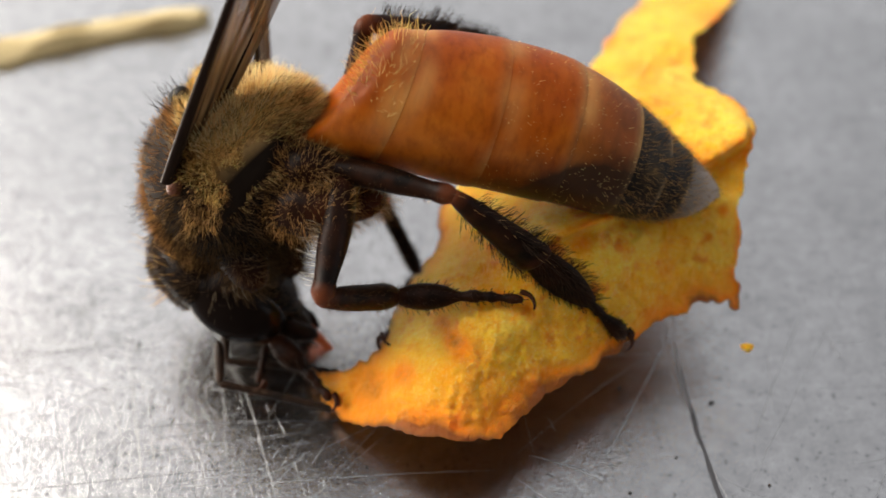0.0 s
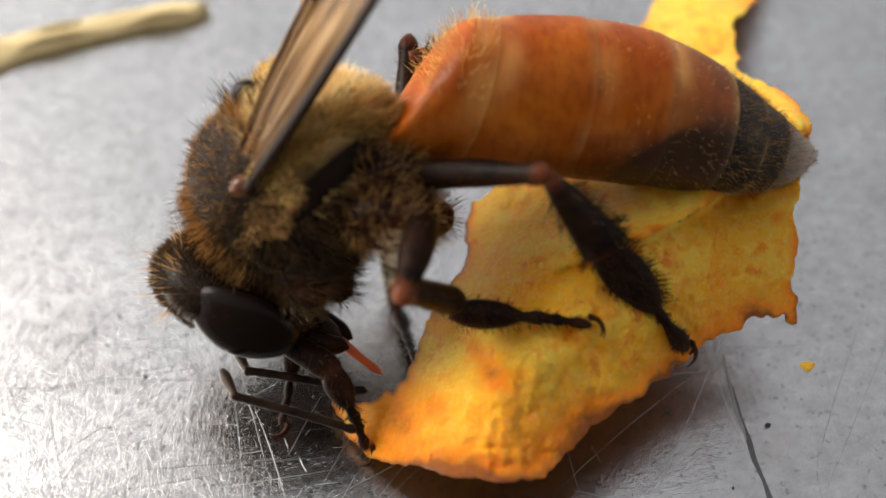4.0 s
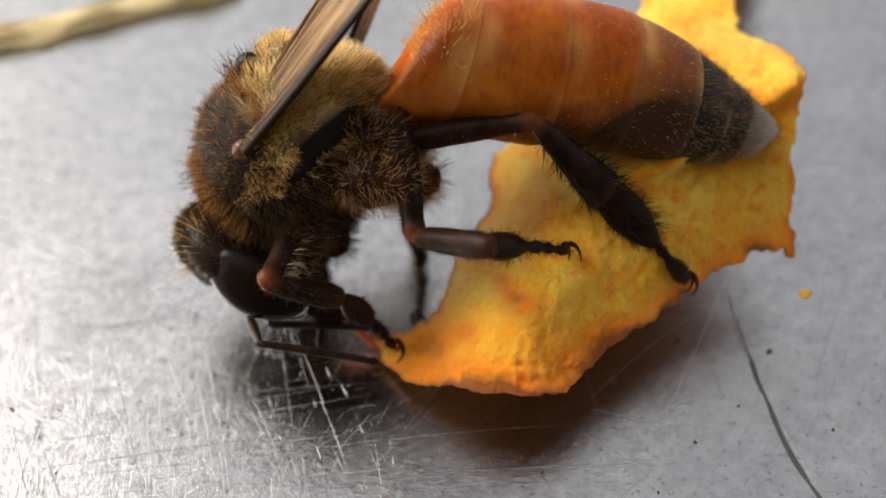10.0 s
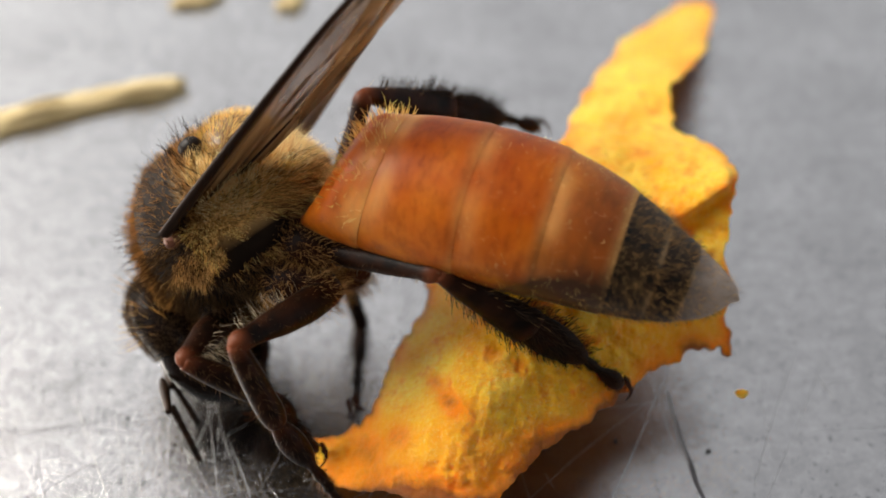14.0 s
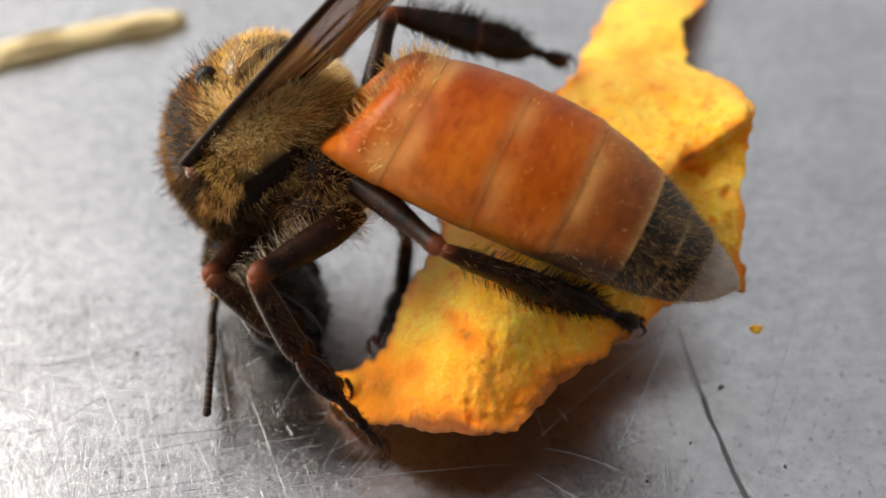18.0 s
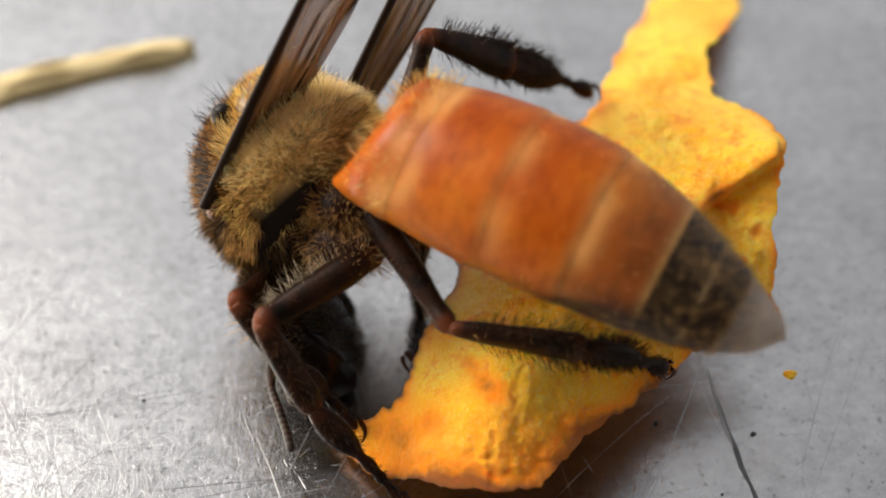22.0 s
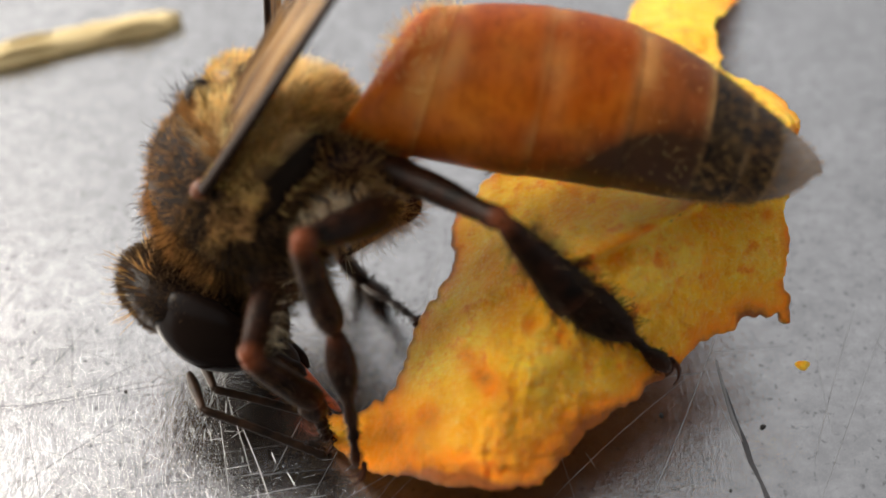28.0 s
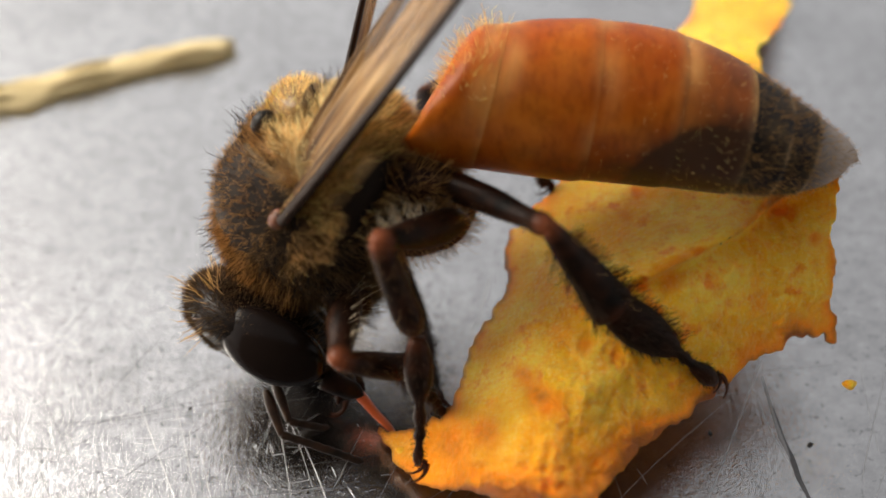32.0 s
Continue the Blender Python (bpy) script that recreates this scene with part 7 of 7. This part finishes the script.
    walk(legs["right", "fore"][1], [
        (0, pose(0.00205, -0.00272, -0.00113, -158.1, 35.5, 68.0)),
        (1, pose(0.00207, -0.00268, -0.00106, -167.9, 36.6, 57.8)),
        (2, pose(0.00207, -0.00266, -0.00102, -168.9, 35.5, 59.4)),
        (3, pose(0.00207, -0.00269, -0.00108, -171.1, 37.3, 48.6)),
        (5.5, pose(0.00201, -0.00272, -0.00109, -142.6, 14.5, 81.5)),
        (6, pose(0.00198, -0.00273, -0.00108, -128.4, 12.3, 90.8)),
        (7, pose(0.00170, -0.00283, -0.00110, -108.4, 24.0, 105.4)),
        (8, pose(0.00188, -0.00283, -0.00132, -120.9, 33.9, 85.1)),
        (9, pose(0.00192, -0.00280, -0.00123, -139.5, 42.3, 65.9)),
        (10, pose(0.00195, -0.00280, -0.00126, -131.5, 26.9, 87.4)),
        (11, pose(0.00188, -0.00284, -0.00133, -134.5, 35.4, 82.5)),
        (11.5, pose(0.00178, -0.00288, -0.00137, -143.9, 47.3, 67.9)),
        (12, pose(0.00178, -0.00288, -0.00139, -144.5, 48.5, 66.3)),
        (13, pose(0.00184, -0.00282, -0.00122, -147.1, 41.5, 71.3)),
        (14, pose(0.00170, -0.00288, -0.00128, -137.8, 43.3, 75.5)),
        (17, pose(0.00173, -0.00284, -0.00115, -146.1, 38.9, 78.5)),
        (18, pose(0.00175, -0.00283, -0.00116, -148.3, 39.1, 77.7)),
        (19, pose(0.00193, -0.00275, -0.00108, -157.0, 37.3, 72.3)),
        (20, pose(0.00186, -0.00276, -0.00106, -162.9, 37.0, 74.6)),
        (21, pose(0.00188, -0.00271, -0.00094, -165.2, 34.5, 74.9)),
        (22, pose(0.00189, -0.00271, -0.00095, -165.5, 34.8, 74.3)),
        (23, pose(0.00188, -0.00274, -0.00101, -163.2, 36.0, 74.0)),
        (24, pose(0.00192, -0.00272, -0.00101, -162.4, 35.9, 72.3)),
        (24.5, pose(0.00206, -0.00270, -0.00109, -157.4, 23.9, 82.8)),
        (25, pose(0.00204, -0.00269, -0.00106, -159.9, 17.8, 84.0)),
        (28, pose(0.00201, -0.00273, -0.00113, -154.3, 21.6, 83.9)),
        (28.5, pose(0.00197, -0.00275, -0.00114, -147.2, 22.1, 86.0)),
        (29, pose(0.00200, -0.00267, -0.00097, -150.0, 15.0, 83.1)),
        (30, pose(0.00204, -0.00267, -0.00100, -144.4, 16.1, 81.0)),
        (31, pose(0.00208, -0.00268, -0.00106, -138.1, 24.9, 76.5)),
        (32, pose(0.00207, -0.00268, -0.00107, -138.9, 23.9, 78.0)),
    ])
    walk(legs["right", "fore"][2], [
        (0, pose(0.00269, -0.00113, -0.00235, -173.8, 41.4, 42.3)),
        (1, pose(0.00296, -0.00125, -0.00231, -167.7, 36.6, 57.8)),
        (2, pose(0.00294, -0.00119, -0.00224, -168.7, 35.5, 59.4)),
        (3, pose(0.00318, -0.00143, -0.00235, -171.0, 37.3, 48.6)),
        (5.5, pose(0.00231, -0.00071, -0.00161, 171.6, 39.2, -18.6)),
        (6, pose(0.00195, -0.00068, -0.00153, 170.3, 35.2, -23.5)),
        (7, pose(0.00119, -0.00098, -0.00196, 170.1, 12.7, -42.9)),
        (7.5, pose(0.00161, -0.00104, -0.00222, 169.7, 34.4, -7.9)),
        (8, pose(0.00203, -0.00110, -0.00249, -171.1, 51.0, 40.5)),
        (9, pose(0.00255, -0.00138, -0.00265, -150.9, 42.3, 65.9)),
        (10, pose(0.00203, -0.00092, -0.00221, 164.6, 46.5, 1.4)),
        (11, pose(0.00211, -0.00114, -0.00255, 178.7, 52.3, 24.1)),
        (11.5, pose(0.00232, -0.00156, -0.00291, -146.1, 47.3, 67.9)),
        (12, pose(0.00234, -0.00161, -0.00296, -145.9, 48.5, 66.3)),
        (13, pose(0.00234, -0.00133, -0.00262, -148.0, 41.5, 71.3)),
        (14, pose(0.00209, -0.00140, -0.00272, -138.4, 43.3, 75.5)),
        (17, pose(0.00205, -0.00123, -0.00247, -146.4, 38.9, 78.5)),
        (18, pose(0.00209, -0.00124, -0.00249, -148.6, 39.1, 77.7)),
        (19, pose(0.00243, -0.00116, -0.00235, -157.1, 37.3, 72.3)),
        (20, pose(0.00231, -0.00115, -0.00232, -163.0, 37.0, 74.6)),
        (21, pose(0.00233, -0.00103, -0.00213, -165.2, 34.5, 74.9)),
        (22, pose(0.00235, -0.00105, -0.00215, -165.5, 34.8, 74.3)),
        (23, pose(0.00235, -0.00110, -0.00224, -163.3, 36.0, 74.0)),
        (24, pose(0.00244, -0.00110, -0.00224, -162.4, 35.9, 72.3)),
        (24.5, pose(0.00230, -0.00079, -0.00194, 164.5, 39.1, 7.0)),
        (25, pose(0.00225, -0.00070, -0.00170, 152.1, 35.4, -10.4)),
        (28, pose(0.00221, -0.00079, -0.00190, 159.5, 37.6, -11.1)),
        (28.5, pose(0.00211, -0.00081, -0.00193, 157.5, 34.9, -18.4)),
        (29, pose(0.00225, -0.00066, -0.00151, 163.2, 25.1, -24.3)),
        (30, pose(0.00236, -0.00067, -0.00158, 168.3, 31.6, -13.5)),
        (31, pose(0.00253, -0.00082, -0.00195, -169.6, 41.7, 21.7)),
        (32, pose(0.00247, -0.00081, -0.00193, -179.8, 40.8, 13.1)),
    ])
    walk(legs["right", "mid"][0], [
        (0, pose(-0.00168, -0.00073, -0.00285, 4.8, -11.7, -68.9)),
        (1, pose(-0.00166, -0.00083, -0.00283, 4.2, -14.2, -62.7)),
        (2, pose(-0.00153, -0.00104, -0.00277, 4.0, -16.2, -50.9)),
        (3, pose(-0.00144, -0.00113, -0.00272, 2.0, -19.3, -49.1)),
        (6, pose(-0.00149, -0.00105, -0.00279, 8.6, -5.7, -42.3)),
        (7, pose(-0.00146, -0.00109, -0.00278, 7.5, -5.9, -44.9)),
        (8, pose(-0.00181, -0.00062, -0.00278, 10.1, 2.5, -57.7)),
        (9, pose(-0.00172, -0.00083, -0.00279, 15.3, 1.9, -45.9)),
        (10, pose(-0.00164, -0.00089, -0.00281, 7.7, -5.9, -52.8)),
        (11, pose(-0.00160, -0.00095, -0.00280, 9.9, -3.8, -48.6)),
        (12, pose(-0.00163, -0.00092, -0.00280, 12.8, -0.4, -45.1)),
        (13, pose(-0.00164, -0.00090, -0.00281, 5.4, -9.9, -51.2)),
        (14, pose(-0.00180, -0.00066, -0.00282, 9.7, -2.5, -55.1)),
        (17, pose(-0.00201, -0.00057, -0.00249, 32.1, 29.3, -42.7)),
        (18, pose(-0.00207, -0.00054, -0.00230, 36.9, 39.0, -41.0)),
        (19, pose(-0.00192, -0.00073, -0.00262, 40.7, 24.6, -33.8)),
        (20, pose(-0.00167, -0.00092, -0.00278, 48.2, 16.2, -22.3)),
        (21, pose(-0.00172, -0.00091, -0.00275, 50.8, 19.7, -20.5)),
        (22, pose(-0.00172, -0.00090, -0.00276, 49.8, 18.3, -21.2)),
        (23, pose(-0.00177, -0.00087, -0.00273, 47.5, 19.0, -24.1)),
        (24, pose(-0.00180, -0.00083, -0.00273, 42.0, 17.3, -29.8)),
        (25, pose(-0.00148, -0.00106, -0.00279, 26.7, -2.1, -41.6)),
        (28, pose(-0.00131, -0.00115, -0.00271, 24.6, -14.4, -34.0)),
        (29, pose(-0.00138, -0.00118, -0.00269, 20.9, -18.4, -45.3)),
        (30, pose(-0.00138, -0.00116, -0.00271, 22.0, -16.2, -44.3)),
        (31, pose(-0.00132, -0.00116, -0.00274, 25.2, -10.1, -36.9)),
        (32, pose(-0.00134, -0.00116, -0.00272, 23.2, -13.5, -39.6)),
    ])
    walk(legs["right", "mid"][1], [
        (0, pose(-0.00066, -0.00338, -0.00226, -0.0, 55.0, -35.1)),
        (1, pose(-0.00037, -0.00333, -0.00212, -0.4, 40.1, -35.7)),
        (2, pose(0.00023, -0.00320, -0.00196, 1.1, 23.5, -33.4)),
        (3, pose(0.00035, -0.00320, -0.00176, -3.1, 28.2, -43.9)),
        (6, pose(0.00064, -0.00299, -0.00250, -11.5, 19.8, -61.9)),
        (7, pose(0.00058, -0.00312, -0.00248, -15.0, 13.1, -72.7)),
        (8, pose(-0.00026, -0.00307, -0.00291, -9.9, 28.6, -52.8)),
        (9, pose(0.00030, -0.00291, -0.00289, -7.8, 32.2, -48.4)),
        (10, pose(0.00010, -0.00319, -0.00251, -12.9, 27.8, -58.1)),
        (11, pose(0.00031, -0.00312, -0.00261, -12.0, 35.4, -56.0)),
        (12, pose(0.00042, -0.00298, -0.00278, -13.8, 41.5, -59.0)),
        (13, pose(0.00015, -0.00313, -0.00231, -3.2, 38.0, -43.3)),
        (14, pose(-0.00014, -0.00304, -0.00269, -5.3, 42.9, -46.7)),
        (17, pose(-0.00015, -0.00229, -0.00391, 10.8, 24.1, -23.8)),
        (18, pose(-0.00037, -0.00202, -0.00412, 11.6, 31.3, -22.2)),
        (19, pose(0.00027, -0.00220, -0.00383, 10.7, 28.6, -23.9)),
        (20, pose(0.00091, -0.00198, -0.00359, 8.1, 21.6, -29.3)),
        (21, pose(0.00084, -0.00186, -0.00373, 9.2, 20.5, -26.5)),
        (22, pose(0.00085, -0.00190, -0.00367, 7.9, 19.9, -30.0)),
        (23, pose(0.00073, -0.00199, -0.00368, 7.5, 19.8, -31.3)),
        (24, pose(0.00060, -0.00221, -0.00359, 6.2, 21.5, -35.0)),
        (25, pose(0.00069, -0.00298, -0.00269, -3.5, 20.5, -60.8)),
        (28, pose(0.00102, -0.00272, -0.00199, -6.6, 14.7, -69.8)),
        (29, pose(0.00056, -0.00313, -0.00178, 3.6, 34.9, -32.7)),
        (30, pose(0.00061, -0.00311, -0.00190, 9.6, 41.6, -22.4)),
        (31, pose(0.00096, -0.00287, -0.00223, 18.0, 51.8, -10.0)),
        (32, pose(0.00083, -0.00296, -0.00204, 9.9, 51.0, -20.2)),
    ])
    walk(legs["right", "mid"][2], [
        (0, pose(0.00053, -0.00422, -0.00433, 0.0, 17.0, 77.8)),
        (1, pose(0.00107, -0.00436, -0.00360, 0.7, 28.2, 80.1)),
        (2, pose(0.00195, -0.00434, -0.00286, 6.5, 36.1, 92.3)),
        (3, pose(0.00181, -0.00461, -0.00285, 5.9, 33.1, 91.3)),
        (6, pose(0.00167, -0.00491, -0.00328, 9.5, 19.5, 97.6)),
        (7, pose(0.00128, -0.00536, -0.00302, 9.0, 12.2, 95.7)),
        (8, pose(0.00097, -0.00468, -0.00401, 8.3, 20.3, 92.2)),
        (9, pose(0.00156, -0.00433, -0.00409, 8.3, 22.3, 92.2)),
        (10, pose(0.00119, -0.00493, -0.00359, 5.4, 23.4, 84.6)),
        (11, pose(0.00138, -0.00471, -0.00397, 8.7, 22.5, 93.2)),
        (12, pose(0.00131, -0.00446, -0.00431, 10.7, 21.4, 98.4)),
        (13, pose(0.00141, -0.00433, -0.00367, 8.4, 30.6, 92.0)),
        (14, pose(0.00095, -0.00420, -0.00417, 7.6, 27.4, 90.4)),
        (17, pose(0.00185, -0.00318, -0.00489, 9.5, 19.9, 94.5)),
        (18, pose(0.00151, -0.00279, -0.00535, 12.8, 7.7, 103.9)),
        (19, pose(0.00217, -0.00304, -0.00496, 13.2, 13.0, 106.7)),
        (20, pose(0.00281, -0.00305, -0.00445, 16.4, 15.1, 122.9)),
        (21, pose(0.00282, -0.00285, -0.00456, 16.7, 11.6, 124.0)),
        (22, pose(0.00276, -0.00300, -0.00447, 16.0, 12.7, 120.7)),
        (23, pose(0.00261, -0.00314, -0.00447, 15.8, 12.6, 119.6)),
        (24, pose(0.00237, -0.00346, -0.00444, 14.8, 9.8, 115.1)),
        (25, pose(0.00179, -0.00495, -0.00353, 10.8, 16.4, 96.2)),
        (28, pose(0.00176, -0.00473, -0.00255, 17.1, 42.7, 112.1)),
        (29, pose(0.00214, -0.00415, -0.00310, -11.0, 28.6, 72.9)),
        (30, pose(0.00219, -0.00377, -0.00342, -9.6, 27.5, 75.6)),
        (31, pose(0.00234, -0.00312, -0.00402, -5.0, 22.4, 85.6)),
        (32, pose(0.00215, -0.00345, -0.00378, -6.7, 27.9, 81.1)),
    ])
    walk(legs["right", "hind"][0], [
        (0, pose(-0.00150, -0.00100, -0.00150, -163.0, -29.0, -175.6)),
        (1, pose(-0.00150, -0.00100, -0.00150, -158.8, -34.3, -174.5)),
        (2, pose(-0.00150, -0.00100, -0.00150, -155.1, -40.6, -175.4)),
        (3, pose(-0.00150, -0.00100, -0.00150, -153.1, -43.2, 174.2)),
        (4.26667, pose(-0.00150, -0.00100, -0.00150, 166.6, -40.3, -139.8)),
        (5.5, pose(-0.00150, -0.00100, -0.00150, 141.9, -19.2, -108.8)),
        (6, pose(-0.00150, -0.00100, -0.00150, 140.9, -17.4, -107.6)),
        (7, pose(-0.00150, -0.00100, -0.00150, 140.8, -15.9, -106.8)),
        (8, pose(-0.00150, -0.00100, -0.00150, 146.6, -30.1, -113.5)),
        (9, pose(-0.00150, -0.00100, -0.00150, 148.8, -30.7, -112.3)),
        (10, pose(-0.00150, -0.00100, -0.00150, 156.2, -30.8, -118.2)),
        (11, pose(-0.00150, -0.00100, -0.00150, 156.3, -32.4, -115.7)),
        (11.5, pose(-0.00150, -0.00100, -0.00150, 152.5, -33.1, -112.2)),
        (12, pose(-0.00150, -0.00100, -0.00150, 152.5, -35.0, -112.9)),
        (13, pose(-0.00150, -0.00100, -0.00150, -171.9, -38.8, -165.1)),
        (14, pose(-0.00150, -0.00100, -0.00150, -177.0, -41.0, -165.4)),
        (17, pose(-0.00150, -0.00100, -0.00150, 166.1, -43.8, -127.3)),
        (18, pose(-0.00150, -0.00100, -0.00150, 172.4, -40.3, -135.1)),
        (19, pose(-0.00150, -0.00100, -0.00150, 177.3, -36.8, -136.8)),
        (20, pose(-0.00150, -0.00100, -0.00150, -168.2, -40.3, -145.7)),
        (21, pose(-0.00150, -0.00100, -0.00150, -169.9, -39.6, -143.8)),
        (22, pose(-0.00150, -0.00100, -0.00150, -174.7, -36.3, -138.0)),
        (23, pose(-0.00150, -0.00100, -0.00150, -168.5, -36.0, -151.3)),
        (24, pose(-0.00150, -0.00100, -0.00150, -169.1, -36.7, -154.4)),
        (24.5, pose(-0.00150, -0.00100, -0.00150, -168.4, -28.8, -167.1)),
        (25, pose(-0.00150, -0.00100, -0.00150, 164.3, -30.1, -113.5)),
        (28, pose(-0.00150, -0.00100, -0.00150, 159.5, -26.3, -112.4)),
        (28.5, pose(-0.00150, -0.00100, -0.00150, 159.7, -25.4, -114.9)),
        (29, pose(-0.00150, -0.00100, -0.00150, 160.9, -20.5, -115.5)),
        (30, pose(-0.00150, -0.00100, -0.00150, 155.4, -20.8, -114.9)),
        (31, pose(-0.00150, -0.00100, -0.00150, 148.7, -20.8, -113.4)),
        (32, pose(-0.00150, -0.00100, -0.00150, 150.6, -22.2, -112.0)),
    ])
    walk(legs["right", "hind"][1], [
        (0, pose(-0.00464, -0.00124, 0.00025, 43.7, 27.5, -100.1)),
        (1, pose(-0.00446, -0.00128, 0.00053, 43.3, 25.1, -95.4)),
        (2, pose(-0.00422, -0.00122, 0.00084, 40.4, 20.7, -94.7)),
        (3, pose(-0.00411, -0.00074, 0.00097, 40.0, 19.8, -103.1)),
        (5.5, pose(-0.00259, -0.00422, -0.00032, 8.5, 34.7, -166.2)),
        (6, pose(-0.00254, -0.00427, -0.00042, 5.8, 39.3, -162.6)),
        (7, pose(-0.00250, -0.00431, -0.00051, 7.5, 42.0, -158.1)),
        (8, pose(-0.00274, -0.00386, 0.00030, 12.9, 29.1, -133.2)),
        (9, pose(-0.00267, -0.00386, 0.00034, 12.8, 30.0, -131.8)),
        (10, pose(-0.00296, -0.00373, 0.00035, 20.7, 28.3, -139.5)),
        (11, pose(-0.00282, -0.00374, 0.00043, 19.5, 24.2, -135.3)),
        (11.5, pose(-0.00264, -0.00379, 0.00046, 13.4, 23.4, -132.4)),
        (12, pose(-0.00265, -0.00372, 0.00056, 13.8, 19.1, -135.2)),
        (13, pose(-0.00421, -0.00172, 0.00076, 22.8, 25.6, -103.3)),
        (14, pose(-0.00413, -0.00168, 0.00086, 17.8, 29.3, -111.6)),
        (17, pose(-0.00308, -0.00307, 0.00099, 16.2, 36.5, -104.5)),
        (18, pose(-0.00344, -0.00294, 0.00083, 21.3, 36.1, -99.8)),
        (19, pose(-0.00360, -0.00297, 0.00066, 30.1, 34.6, -93.2)),
        (20, pose(-0.00377, -0.00255, 0.00083, 30.9, 22.8, -79.7)),
        (21, pose(-0.00374, -0.00264, 0.00080, 34.4, 27.7, -77.8)),
        (22, pose(-0.00366, -0.00294, 0.00063, 35.6, 30.3, -79.9)),
        (23, pose(-0.00405, -0.00240, 0.00062, 34.8, 26.9, -80.5)),
        (24, pose(-0.00410, -0.00225, 0.00065, 35.6, 29.0, -84.1)),
        (24.5, pose(-0.00458, -0.00171, 0.00023, 47.1, 31.0, -98.5)),
        (25, pose(-0.00274, -0.00386, 0.00030, 31.1, 29.3, -123.4)),
        (28, pose(-0.00273, -0.00398, 0.00010, -11.7, 29.4, 165.3)),
        (28.5, pose(-0.00287, -0.00395, 0.00004, -12.1, 29.9, 160.2)),
        (29, pose(-0.00295, -0.00404, -0.00024, -21.4, 39.3, 155.2)),
        (30, pose(-0.00292, -0.00405, -0.00022, -25.4, 37.8, 150.8)),
        (31, pose(-0.00284, -0.00409, -0.00022, -32.6, 37.2, 148.4)),
        (32, pose(-0.00275, -0.00409, -0.00014, -26.8, 37.0, 155.6)),
    ])
    walk(legs["right", "hind"][2], [
        (0, pose(-0.00509, -0.00377, -0.00109, 43.7, 27.5, -100.1)),
        (1, pose(-0.00471, -0.00390, -0.00070, 43.3, 25.1, -95.4)),
        (2, pose(-0.00445, -0.00392, -0.00018, 40.4, 20.7, -94.7)),
        (3, pose(-0.00473, -0.00339, -0.00002, 40.0, 19.8, -103.1)),
        (5.5, pose(-0.00491, -0.00479, -0.00197, 8.5, 34.7, -166.2)),
        (6, pose(-0.00468, -0.00495, -0.00226, 5.8, 39.3, -162.6)),
        (7, pose(-0.00450, -0.00512, -0.00245, 7.5, 42.0, -158.1)),
        (8, pose(-0.00448, -0.00570, -0.00111, 12.9, 29.1, -133.2)),
        (9, pose(-0.00435, -0.00574, -0.00111, 12.8, 30.0, -131.8)),
        (10, pose(-0.00490, -0.00538, -0.00103, 20.7, 28.3, -139.5)),
        (11, pose(-0.00470, -0.00560, -0.00076, 19.5, 24.2, -135.3)),
        (11.5, pose(-0.00444, -0.00576, -0.00069, 13.4, 23.4, -132.4)),
        (12, pose(-0.00459, -0.00565, -0.00038, 13.8, 19.1, -135.2)),
        (13, pose(-0.00481, -0.00427, -0.00050, 22.8, 25.6, -103.3)),
        (14, pose(-0.00506, -0.00404, -0.00055, 17.8, 29.3, -111.6)),
        (17, pose(-0.00366, -0.00532, -0.00074, 16.2, 36.5, -104.5)),
        (18, pose(-0.00384, -0.00525, -0.00088, 21.3, 36.1, -99.8)),
        (19, pose(-0.00374, -0.00536, -0.00099, 30.1, 34.6, -93.2)),
        (20, pose(-0.00329, -0.00518, -0.00030, 30.9, 22.8, -79.7)),
        (21, pose(-0.00320, -0.00515, -0.00055, 34.4, 27.7, -77.8)),
        (22, pose(-0.00321, -0.00541, -0.00083, 35.6, 30.3, -79.9)),
        (23, pose(-0.00362, -0.00495, -0.00070, 34.8, 26.9, -80.5)),
        (24, pose(-0.00384, -0.00477, -0.00076, 35.6, 29.0, -84.1)),
        (24.5, pose(-0.00494, -0.00416, -0.00126, 47.1, 31.0, -98.5)),
        (25, pose(-0.00414, -0.00597, -0.00112, 31.1, 29.3, -123.4)),
        (26.5, pose(-0.00466, -0.00466, -0.00122, 57.6, 43.6, -80.2)),
        (28, pose(-0.00517, -0.00334, -0.00133, 90.5, 37.7, -31.3)),
        (28.5, pose(-0.00523, -0.00310, -0.00140, 109.1, 42.2, -35.7)),
        (29, pose(-0.00499, -0.00310, -0.00207, 132.2, 43.5, -30.0)),
        (30, pose(-0.00492, -0.00293, -0.00199, 141.1, 45.2, -26.8)),
        (31, pose(-0.00481, -0.00288, -0.00198, 150.6, 52.0, -17.9)),
        (32, pose(-0.00486, -0.00314, -0.00189, 146.6, 45.4, -22.4)),
    ])


motions()
